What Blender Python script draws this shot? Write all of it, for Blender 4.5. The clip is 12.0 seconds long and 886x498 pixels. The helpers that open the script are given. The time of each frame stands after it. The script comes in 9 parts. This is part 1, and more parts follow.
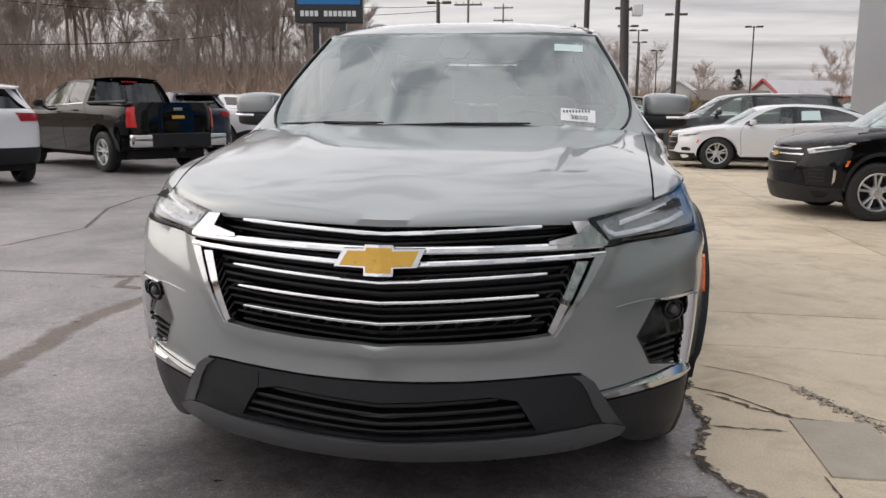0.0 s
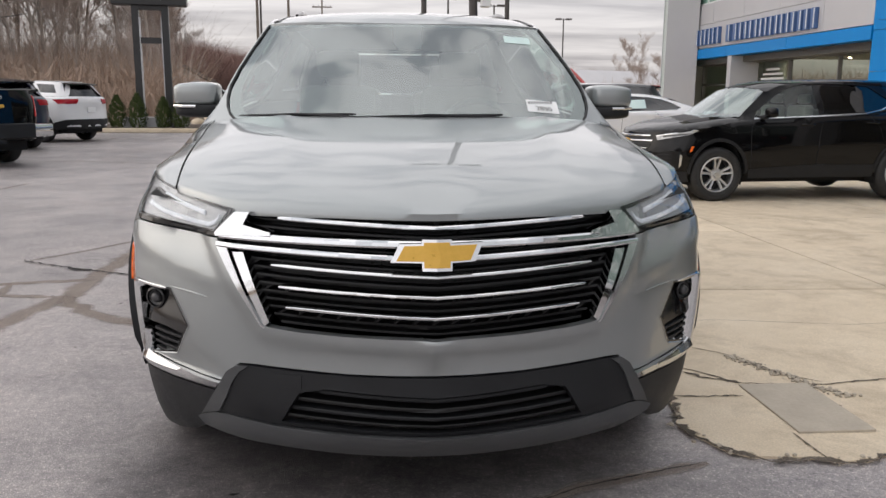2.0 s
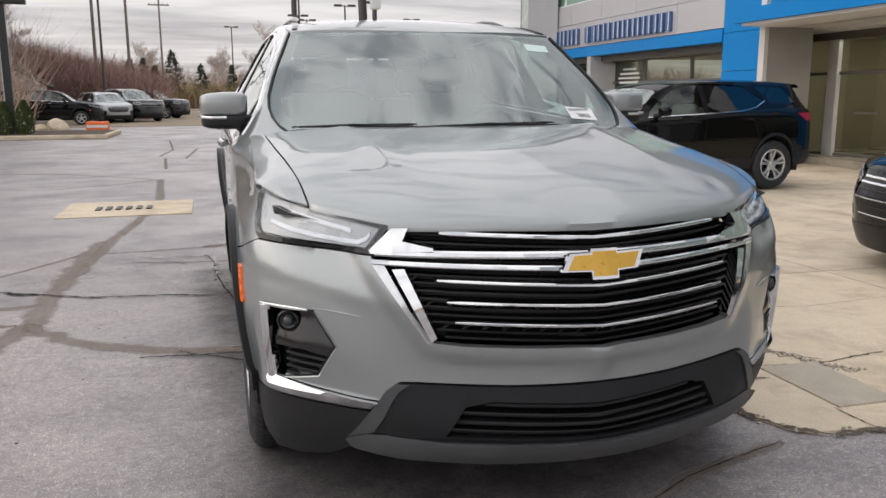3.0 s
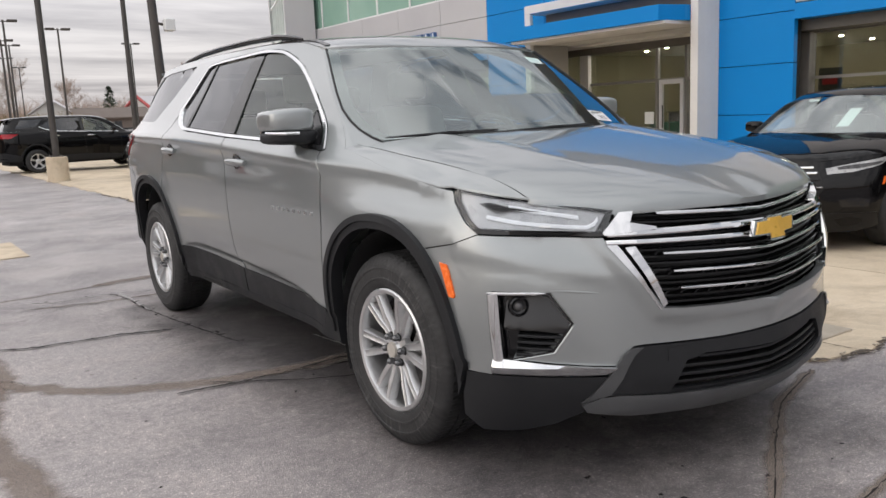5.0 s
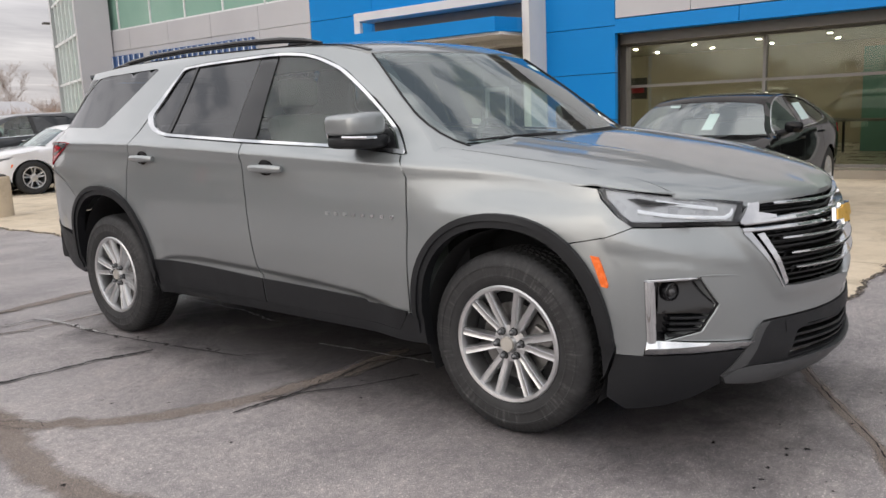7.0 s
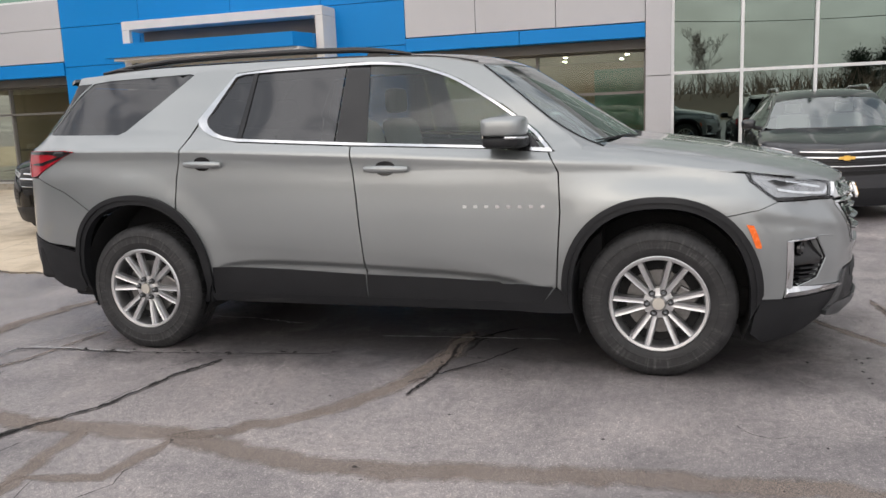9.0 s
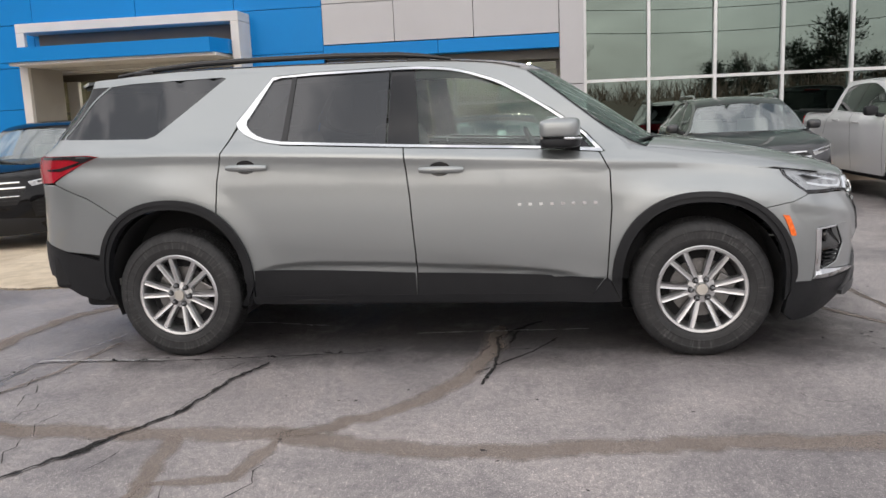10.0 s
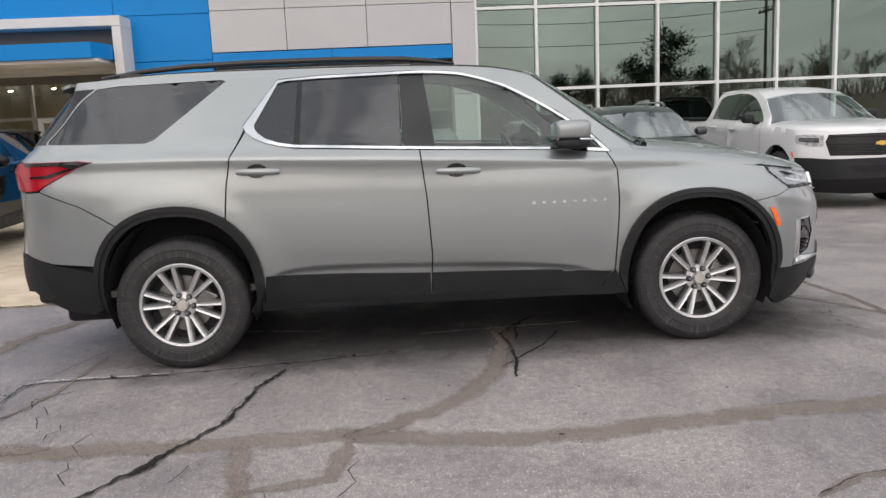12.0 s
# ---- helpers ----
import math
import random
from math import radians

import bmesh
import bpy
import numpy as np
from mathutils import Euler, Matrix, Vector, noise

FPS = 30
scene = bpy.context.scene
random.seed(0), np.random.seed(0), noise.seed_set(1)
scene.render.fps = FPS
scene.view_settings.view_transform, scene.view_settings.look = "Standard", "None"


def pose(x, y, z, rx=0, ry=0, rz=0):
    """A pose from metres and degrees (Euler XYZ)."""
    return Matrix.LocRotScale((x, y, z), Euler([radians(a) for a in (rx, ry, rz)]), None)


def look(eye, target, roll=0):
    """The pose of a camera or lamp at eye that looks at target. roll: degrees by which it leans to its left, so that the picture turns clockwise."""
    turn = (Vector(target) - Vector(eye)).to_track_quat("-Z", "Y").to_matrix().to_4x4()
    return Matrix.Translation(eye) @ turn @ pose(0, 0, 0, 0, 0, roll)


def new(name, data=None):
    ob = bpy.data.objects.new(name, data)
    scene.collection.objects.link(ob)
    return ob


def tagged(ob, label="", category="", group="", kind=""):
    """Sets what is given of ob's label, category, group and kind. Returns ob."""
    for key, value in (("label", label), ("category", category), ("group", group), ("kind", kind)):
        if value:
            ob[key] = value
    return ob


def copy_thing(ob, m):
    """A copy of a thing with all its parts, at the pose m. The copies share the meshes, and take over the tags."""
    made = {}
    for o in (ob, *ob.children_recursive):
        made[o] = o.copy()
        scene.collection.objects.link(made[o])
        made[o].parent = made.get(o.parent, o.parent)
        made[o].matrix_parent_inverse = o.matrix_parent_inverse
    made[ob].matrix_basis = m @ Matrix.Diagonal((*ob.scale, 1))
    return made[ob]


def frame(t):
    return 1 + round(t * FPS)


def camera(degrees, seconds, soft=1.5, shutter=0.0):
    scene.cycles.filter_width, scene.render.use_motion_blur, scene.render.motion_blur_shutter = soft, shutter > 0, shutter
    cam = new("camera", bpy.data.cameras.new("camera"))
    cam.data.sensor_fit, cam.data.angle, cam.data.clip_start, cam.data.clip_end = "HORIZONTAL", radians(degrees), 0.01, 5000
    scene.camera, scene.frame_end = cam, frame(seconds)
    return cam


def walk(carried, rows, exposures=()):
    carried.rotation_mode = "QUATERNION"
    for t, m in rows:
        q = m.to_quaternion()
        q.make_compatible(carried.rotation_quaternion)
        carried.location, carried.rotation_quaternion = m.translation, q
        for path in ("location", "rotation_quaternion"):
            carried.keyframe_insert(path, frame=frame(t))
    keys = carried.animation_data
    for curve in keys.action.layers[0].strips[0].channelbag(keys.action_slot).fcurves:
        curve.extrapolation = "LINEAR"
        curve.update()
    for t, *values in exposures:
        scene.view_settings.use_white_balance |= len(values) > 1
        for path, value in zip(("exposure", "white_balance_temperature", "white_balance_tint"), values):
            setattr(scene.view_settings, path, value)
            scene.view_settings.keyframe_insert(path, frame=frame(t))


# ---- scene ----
cam = camera(57.7, 12.0)
PATH = [
    (0, (0.473, -3.216, 1.285), (0.211, -1.263, 0.939), 0.3),
    (0.5, (0.202, -3.216, 1.289), (0.064, -1.251, 0.938), 0.4),
    (1, (0.048, -3.237, 1.303), (0.008, -1.27, 0.943), 0.6),
    (1.5, (0.016, -3.229, 1.292), (0.071, -1.263, 0.928), 0.6),
    (2, (-0.18, -3.233, 1.296), (-0.004, -1.275, 0.924), 0.4),
    (2.5, (-0.613, -3.215, 1.316), (-0.268, -1.281, 0.941), 0.2),
    (3, (-1.067, -3.088, 1.333), (-0.525, -1.199, 0.961), -0.2),
    (3.5, (-1.586, -3.01, 1.347), (-0.846, -1.188, 0.984), -0.9),
    (3.7, (-1.763, -2.954, 1.34), (-0.949, -1.163, 0.98), -0.9),
    (5.3, (-2.62, -2.623, 1.309), (-1.438, -1.045, 0.975), -2.6),
    (5.5, (-2.636, -2.605, 1.309), (-1.423, -1.051, 0.975), -2.5),
    (6, (-2.841, -2.498, 1.317), (-1.541, -1.015, 0.985), -2.5),
    (6.5, (-3.236, -2.224, 1.344), (-1.828, -0.844, 1.008), -2.5),
    (7, (-3.605, -1.835, 1.353), (-2.078, -0.59, 1.011), -2.5),
    (7.2, (-3.784, -1.693, 1.352), (-2.209, -0.509, 1.01), -2.5),
    (9, (-5.08, -0.145, 1.386), (-3.197, 0.44, 1.052), -2.3),
    (9.5, (-5.332, 0.342, 1.405), (-3.406, 0.767, 1.074), -2.4),
    (10, (-5.475, 0.799, 1.393), (-3.522, 1.077, 1.067), -2.4),
    (10.5, (-5.535, 1.204, 1.395), (-3.567, 1.355, 1.072), -2.5),
    (11, (-5.616, 1.508, 1.398), (-3.644, 1.57, 1.076), -2.5),
    (11.5, (-5.649, 1.626, 1.385), (-3.674, 1.615, 1.071), -2.6),
    (12, (-5.628, 1.748, 1.38), (-3.655, 1.658, 1.067), -2.5),
]
walk(cam, [(t, look(eye, target, roll)) for t, eye, target, roll in PATH], exposures=((0.0, -0.12), (1.0, -0.06), (2.5, 0.0), (6.0, 0.04), (9.0, 0.06), (12.0, 0.05)))

# ---- world and light ----
world = bpy.data.worlds.new("overcast_sky")
scene.world = world
world.use_nodes = True


def build_world():
    nt = world.node_tree
    nt.nodes.clear()
    out = nt.nodes.new("ShaderNodeOutputWorld")
    bg = nt.nodes.new("ShaderNodeBackground")
    sky = nt.nodes.new("ShaderNodeTexSky")
    sky.sky_type, sky.sun_disc = "NISHITA", False
    sky.sun_elevation, sky.sun_rotation = radians(33), radians(-79)
    sky.air_density, sky.dust_density = 1.0, 4.0
    co = nt.nodes.new("ShaderNodeTexCoord")
    sep = nt.nodes.new("ShaderNodeSeparateXYZ")
    nt.links.new(co.outputs["Generated"], sep.inputs[0])

    def math_node(op, a, b=None, clamp=False):
        n = nt.nodes.new("ShaderNodeMath")
        n.operation, n.use_clamp = op, clamp
        for i, v in enumerate((a, b)):
            if v is None:
                continue
            if isinstance(v, (int, float)):
                n.inputs[i].default_value = v
            else:
                nt.links.new(v, n.inputs[i])
        return n.outputs[0]

    up = math_node("MAXIMUM", sep.outputs[2], 0.0)
    den = math_node("ADD", up, 0.10)
    px, py = math_node("DIVIDE", sep.outputs[0], den), math_node("DIVIDE", sep.outputs[1], den)
    comb = nt.nodes.new("ShaderNodeCombineXYZ")
    nt.links.new(px, comb.inputs[0])
    nt.links.new(py, comb.inputs[1])

    def clouds(scale, detail, rough, seed, dist, long=2.7):
        mp = nt.nodes.new("ShaderNodeMapping")
        mp.inputs["Rotation"].default_value = (0, 0, 0.5)
        mp.inputs["Location"].default_value = (seed, seed * 0.7, 0)
        mp.inputs["Scale"].default_value = (scale * 1.5 / long, scale * 1.5, 1)
        nt.links.new(comb.outputs[0], mp.inputs[0])
        tx = nt.nodes.new("ShaderNodeTexNoise")
        tx.inputs["Scale"].default_value = 1.0
        tx.inputs["Detail"].default_value = detail
        tx.inputs["Roughness"].default_value = rough
        tx.inputs["Distortion"].default_value = dist
        nt.links.new(mp.outputs[0], tx.inputs["Vector"])
        return tx.outputs[0]

    big, small = clouds(0.85, 6, 0.55, 3.1, 0.6), clouds(2.6, 5, 0.6, 9.4, 0.3)
    mix = math_node("ADD", math_node("MULTIPLY", big, 0.7), math_node("MULTIPLY", small, 0.3))
    ramp = nt.nodes.new("ShaderNodeValToRGB")
    ramp.color_ramp.elements[0].position, ramp.color_ramp.elements[1].position = 0.36, 0.62
    ramp.color_ramp.elements[0].color = (0.57, 0.535, 0.555, 1)
    ramp.color_ramp.elements[1].color = (1.02, 0.968, 0.965, 1)
    nt.links.new(mix, ramp.inputs[0])
    # higher up the cover breaks into white heads and blue-grey gaps
    heads = nt.nodes.new("ShaderNodeValToRGB")
    for e, (p, c) in zip([heads.color_ramp.elements[0], heads.color_ramp.elements[1], heads.color_ramp.elements.new(0.5)],
                         ((0.42, (0.20, 0.222, 0.25, 1)), (0.60, (1.02, 0.97, 0.95, 1)), (0.50, (0.612, 0.60, 0.605, 1)))):
        e.position, e.color = p, c
    high = math_node("ADD", math_node("MULTIPLY", clouds(4.2, 4, 0.5, 5.3, 0.5, 1.3), 0.8), math_node("MULTIPLY", small, 0.2))
    nt.links.new(high, heads.inputs[0])
    over = nt.nodes.new("ShaderNodeMix")
    over.data_type = "RGBA"
    nt.links.new(math_node("MULTIPLY", math_node("SUBTRACT", up, 0.22), 3.0, True), over.inputs[0])
    nt.links.new(ramp.outputs[0], over.inputs[6])
    nt.links.new(heads.outputs[0], over.inputs[7])
    # an overcast dome: the zenith about three times as bright as the horizon
    lift = math_node("ADD", math_node("MULTIPLY", up, ZENITH), 1.0)
    # the veiled sun leaves one broad bright side of the cover
    dot = nt.nodes.new("ShaderNodeVectorMath")
    dot.operation = "DOT_PRODUCT"
    nt.links.new(co.outputs["Generated"], dot.inputs[0])
    dot.inputs[1].default_value = Vector(SUN_FROM).normalized()
    lobe = math_node("POWER", math_node("MAXIMUM", dot.outputs["Value"], 0.0), 2.5)
    lift = math_node("ADD", lift, math_node("MULTIPLY", lobe, VEIL))
    scaled = nt.nodes.new("ShaderNodeVectorMath")
    scaled.operation = "SCALE"
    nt.links.new(over.outputs[2], scaled.inputs[0])
    nt.links.new(lift, scaled.inputs["Scale"])
    blend = nt.nodes.new("ShaderNodeMix")
    blend.data_type = "RGBA"
    blend.inputs[0].default_value = 0.96
    nt.links.new(sky.outputs[0], blend.inputs[6])
    nt.links.new(scaled.outputs[0], blend.inputs[7])
    nt.links.new(blend.outputs[2], bg.inputs[0])
    bg.inputs[1].default_value = SKY
    nt.links.new(bg.outputs[0], out.inputs[0])


ZENITH, SKY, VEIL, SUN_FROM = 1.3, 0.725, 0.9, (-15, 3, 8)
build_world()
sun = new("sun", bpy.data.lights.new("sun", "SUN"))
sun.data.energy, sun.data.angle, sun.data.color = 1.43, radians(179), (1.0, 0.948, 0.930)
sun.matrix_world = look(SUN_FROM, (0, 0, 0))


# ---- materials ----
def rgb(*c):
    return (*c, 1.0)


class Nodes:
    """A small builder for one Principled material."""

    def __init__(self, name, rough=0.5, metal=0.0, **more):
        self.m = bpy.data.materials.new(name)
        self.m.use_nodes = True
        self.nt = self.m.node_tree
        self.b = self.nt.nodes["Principled BSDF"]
        self.b.inputs["Roughness"].default_value = rough
        self.b.inputs["Metallic"].default_value = metal
        for k, v in more.items():
            self.b.inputs[k.replace("_", " ")].default_value = v
        self.co = self.nt.nodes.new("ShaderNodeTexCoord").outputs["Object"]

    def link(self, a, b):
        self.nt.links.new(a, b)

    def noise(self, scale, detail=4, rough=0.55, stretch=None, seed=0.0, dist=0.0):
        n = self.nt.nodes.new("ShaderNodeTexNoise")
        n.inputs["Scale"].default_value, n.inputs["Detail"].default_value = scale, detail
        n.inputs["Roughness"].default_value, n.inputs["Distortion"].default_value = rough, dist
        mp = self.nt.nodes.new("ShaderNodeMapping")
        mp.inputs["Location"].default_value = (seed, seed * 1.3, -seed)
        if stretch:
            mp.inputs["Scale"].default_value = stretch
        self.link(self.co, mp.inputs[0])
        self.link(mp.outputs[0], n.inputs["Vector"])
        return n.outputs[0]

    def voronoi(self, scale, feature="F1"):
        n = self.nt.nodes.new("ShaderNodeTexVoronoi")
        n.feature = feature
        n.inputs["Scale"].default_value = scale
        self.link(self.co, n.inputs["Vector"])
        return n.outputs["Distance"], n.outputs.get("Color")

    def ramp(self, fac, stops):
        r = self.nt.nodes.new("ShaderNodeValToRGB")
        el = r.color_ramp.elements
        while len(el) < len(stops):
            el.new(0.5)
        for e, (p, c) in zip(el, stops):
            e.position = p
            e.color = c if isinstance(c, tuple) else (c, c, c, 1)
        self.link(fac, r.inputs[0])
        return r.outputs[0]

    def mix(self, fac, a, b, mode="MIX"):
        n = self.nt.nodes.new("ShaderNodeMix")
        n.data_type, n.blend_type = "RGBA", mode
        for i, v in ((0, fac), (6, a), (7, b)):
            if isinstance(v, (float, int, tuple)):
                n.inputs[i].default_value = v
            else:
                self.link(v, n.inputs[i])
        return n.outputs[2]

    def math(self, op, a, b):
        n = self.nt.nodes.new("ShaderNodeMath")
        n.operation = op
        for i, v in ((0, a), (1, b)):
            if isinstance(v, (float, int)):
                n.inputs[i].default_value = v
            else:
                self.link(v, n.inputs[i])
        return n.outputs[0]

    def random(self):
        return self.nt.nodes.new("ShaderNodeObjectInfo").outputs["Random"]

    def color(self, c):
        if isinstance(c, tuple):
            self.b.inputs["Base Color"].default_value = c
        else:
            self.link(c, self.b.inputs["Base Color"])
        return self

    def roughness(self, s):
        self.link(s, self.b.inputs["Roughness"])
        return self

    def bump(self, height, strength=0.3, distance=0.01):
        n = self.nt.nodes.new("ShaderNodeBump")
        n.inputs["Strength"].default_value, n.inputs["Distance"].default_value = strength, distance
        self.link(height, n.inputs["Height"])
        self.link(n.outputs[0], self.b.inputs["Normal"])
        return self


def mottled(name, c0, c1, rough=0.5, metal=0.0, scale=6.0, bump=0.1, fine=60.0, **more):
    n = Nodes(name, rough, metal, **more)
    big, small = n.noise(scale), n.noise(fine, seed=2.0)
    f = n.math("ADD", n.math("MULTIPLY", big, 0.65), n.math("MULTIPLY", small, 0.35))
    n.color(n.ramp(f, [(0.3, rgb(*c0)), (0.7, rgb(*c1))]))
    n.roughness(n.ramp(big, [(0.3, max(0.02, rough - 0.08)), (0.7, min(1.0, rough + 0.08))]))
    if bump:
        n.bump(small, bump, 0.004)
    return n.m


def asphalt_material():
    n = Nodes("asphalt", 0.55)
    big, mid = n.noise(0.35, 5, 0.6), n.noise(2.3, 5, 0.6, seed=4.0)
    grain, _ = n.voronoi(150.0)
    fine = n.noise(260.0, 3, seed=8.0)
    base = n.ramp(n.math("ADD", n.math("MULTIPLY", big, 0.55), n.math("MULTIPLY", mid, 0.45)),
                  [(0.32, rgb(0.215, 0.199, 0.199)), (0.52, rgb(0.295, 0.272, 0.270)), (0.70, rgb(0.365, 0.337, 0.332))])
    speck = n.ramp(fine, [(0.36, rgb(0.55, 0.55, 0.56)), (0.52, rgb(1, 1, 1)), (0.70, rgb(1.75, 1.72, 1.68))])
    stone = n.ramp(n.noise(95.0, 2, seed=5.0), [(0.57, rgb(1, 1, 1)), (0.66, rgb(1.9, 1.87, 1.83))])
    pits = n.ramp(n.noise(34.0, 4, 0.7, seed=15.0), [(0.30, rgb(0.45, 0.45, 0.46)), (0.40, rgb(1, 1, 1))])
    clump = n.ramp(n.noise(24.0, 4, 0.7, seed=19.0), [(0.30, rgb(0.74, 0.74, 0.75)), (0.5, rgb(1, 1, 1)), (0.70, rgb(1.28, 1.26, 1.24))])
    worn_bed = n.ramp(n.noise(0.9, 7, 0.72, seed=27.0, dist=0.8), [(0.36, rgb(0.72, 0.72, 0.74)), (0.52, rgb(1, 1, 1)), (0.66, rgb(1.16, 1.14, 1.12))])
    for layer in (speck, stone, pits, clump, worn_bed):
        base = n.mix(1.0, base, layer, "MULTIPLY")
    n.color(base)
    n.roughness(n.ramp(n.noise(0.8, 6, 0.65, seed=12.0), [(0.36, 0.30), (0.62, 0.54)]))
    n.bump(n.math("ADD", grain, fine), 0.45, 0.004)
    return n.m


def concrete_material(name="concrete"):
    n = Nodes(name, 0.8)
    big, mid, fine = n.noise(0.6, 5), n.noise(5.0, 6, 0.65, seed=3.0), n.noise(120.0, 3, seed=6.0)
    base = n.ramp(n.math("ADD", n.math("MULTIPLY", big, 0.5), n.math("MULTIPLY", mid, 0.5)),
                  [(0.30, rgb(0.50, 0.41, 0.295)), (0.5, rgb(0.62, 0.52, 0.385)), (0.72, rgb(0.69, 0.595, 0.46))])
    stain = n.ramp(n.noise(1.7, 7, 0.7, seed=11.0, dist=0.5), [(0.38, rgb(0.78, 0.765, 0.745)), (0.52, rgb(1, 1, 1))])
    tone = n.ramp(n.random(), [(0.0, 0.9), (1.0, 1.06)])
    c = n.mix(1.0, n.mix(1.0, base, stain, "MULTIPLY"), tone, "MULTIPLY")
    n.color(n.mix(1.0, c, n.ramp(fine, [(0.3, 0.86), (0.7, 1.12)]), "MULTIPLY"))
    n.bump(n.math("ADD", fine, mid), 0.3, 0.004)
    return n.m


def plain(name, c, rough=0.5, metal=0.0, **more):
    n = Nodes(name, rough, metal, **more)
    n.color(rgb(*c))
    return n.m


def glow(name, c, strength):
    n = Nodes(name, 0.5)
    n.color(rgb(*c))
    n.b.inputs["Emission Color"].default_value = rgb(*c)
    n.b.inputs["Emission Strength"].default_value = strength
    return n.m


def glass_pane(name, tint, clear, gloss_rough=0.0, ior=1.5):
    """Thin tinted sheet: a Fresnel mirror over a tinted see-through layer."""
    m = bpy.data.materials.new(name)
    m.use_nodes = True
    nt = m.node_tree
    nt.nodes.clear()
    out = nt.nodes.new("ShaderNodeOutputMaterial")
    tr, gl = nt.nodes.new("ShaderNodeBsdfTransparent"), nt.nodes.new("ShaderNodeBsdfGlossy")
    tr.inputs[0].default_value = rgb(*clear)
    gl.inputs[0].default_value = rgb(*tint)
    gl.inputs["Roughness"].default_value = gloss_rough
    f0 = ((ior - 1) / (ior + 1)) ** 2
    lw = nt.nodes.new("ShaderNodeLayerWeight")
    lw.inputs[0].default_value = 0.5
    pw, mu = nt.nodes.new("ShaderNodeMath"), nt.nodes.new("ShaderNodeMath")
    pw.operation, mu.operation = "POWER", "MULTIPLY_ADD"
    pw.inputs[1].default_value = 5.0
    mu.inputs[1].default_value, mu.inputs[2].default_value = 1 - f0, f0
    nt.links.new(lw.outputs["Facing"], pw.inputs[0])
    nt.links.new(pw.outputs[0], mu.inputs[0])
    fr = mu
    mx = nt.nodes.new("ShaderNodeMixShader")
    nt.links.new(fr.outputs[0], mx.inputs[0])
    nt.links.new(tr.outputs[0], mx.inputs[1])
    nt.links.new(gl.outputs[0], mx.inputs[2])
    nt.links.new(mx.outputs[0], out.inputs[0])
    return m


ASPHALT, CONCRETE = asphalt_material(), concrete_material()


def worn(name, c0, c1, ragged=0.5, scale=22.0, soft=0.52, cover=0.92, rough=0.9, spec=0.15):
    """A stain, or painted shade or glint, that thins out raggedly towards the edges of its strip."""
    n = Nodes(name, rough, Specular_IOR_Level=spec)
    at = n.nt.nodes.new("ShaderNodeAttribute")
    at.attribute_name = "wear"
    fine = n.noise(260.0, 3, seed=8.0)
    base = n.ramp(n.noise(3.0, 5, 0.6), [(0.3, rgb(*c0)), (0.7, rgb(*c1))])
    n.color(n.mix(1.0, base, n.ramp(fine, [(0.36, rgb(0.5, 0.5, 0.5)), (0.52, rgb(1, 1, 1)), (0.68, rgb(2.1, 2.07, 2.03))]), "MULTIPLY"))
    f = n.math("ADD", at.outputs["Fac"], n.math("MULTIPLY", n.math("SUBTRACT", n.noise(scale, 6, 0.7, seed=1.0), 0.5), 2.6 * ragged))
    n.link(n.ramp(f, [(0.15, 0.0), (soft, cover)]), n.b.inputs["Alpha"])
    n.bump(fine, 0.4, 0.004)
    return n.m


SEAL = worn("crack_sealer", (0.225, 0.186, 0.160), (0.295, 0.252, 0.224), 0.40, 9.0, 0.60, 0.66)
CRACK = worn("open_crack", (0.012, 0.012, 0.012), (0.03, 0.028, 0.027), 0.7, 40.0)
TAR = worn("smooth_tar_line", (0.13, 0.125, 0.124), (0.20, 0.19, 0.188), 0.8, 30.0, cover=0.8, rough=0.16, spec=0.7)
CONCRETE_CRACK = worn("concrete_crack", (0.06, 0.05, 0.04), (0.13, 0.108, 0.083), 0.8, 30.0)
GLINT_SPECK = worn("glint_and_speck", (0.40, 0.39, 0.39), (0.54, 0.53, 0.53), 1.1, 30.0)
# dark tone that paints the SUV's contact shade, together with some damp
DAMP_SHADE = worn("damp_and_shade", (0.044, 0.043, 0.047), (0.088, 0.084, 0.088), 0.55, 2.2, 0.95, 0.62)
COVER = mottled("cover_concrete", (0.37, 0.32, 0.255), (0.48, 0.425, 0.345), 0.8, scale=7, bump=0.3)
BLUE = mottled("blue_panel", (0.002, 0.200, 0.56), (0.003, 0.220, 0.60), 0.40, scale=0.8, bump=0.0, Specular_IOR_Level=0.22)
GREY_PANEL = mottled("grey_metal_panel", (0.43, 0.43, 0.45), (0.50, 0.50, 0.515), 0.42, scale=0.7, bump=0.0)
PALE_FRAME = mottled("pale_stone_frame", (0.60, 0.585, 0.56), (0.69, 0.675, 0.65), 0.6, scale=2.0)
WHITE_METAL = mottled("white_painted_metal", (0.66, 0.68, 0.68), (0.76, 0.77, 0.77), 0.4, scale=3.0, bump=0.0)
SOFFIT = mottled("soffit_plaster", (0.60, 0.58, 0.55), (0.68, 0.66, 0.63), 0.7, scale=1.5)
DARK_HEADER = mottled("bronze_header", (0.095, 0.087, 0.075), (0.13, 0.12, 0.105), 0.5, scale=2.0, bump=0.0)
BRONZE = mottled("bronze_mullion", (0.14, 0.135, 0.125), (0.19, 0.18, 0.17), 0.45, scale=3.0, bump=0.0)
SHOW_WALL = mottled("showroom_wall", (0.30, 0.262, 0.195), (0.37, 0.325, 0.25), 0.8, scale=1.2)
SHOW_FLOOR = mottled("showroom_tile", (0.30, 0.27, 0.22), (0.40, 0.36, 0.30), 0.3, scale=1.5)
SHOW_GLASS = glass_pane("showroom_glass", (0.88, 0.94, 0.90), (0.70, 0.72, 0.65), 0.0, 1.6)
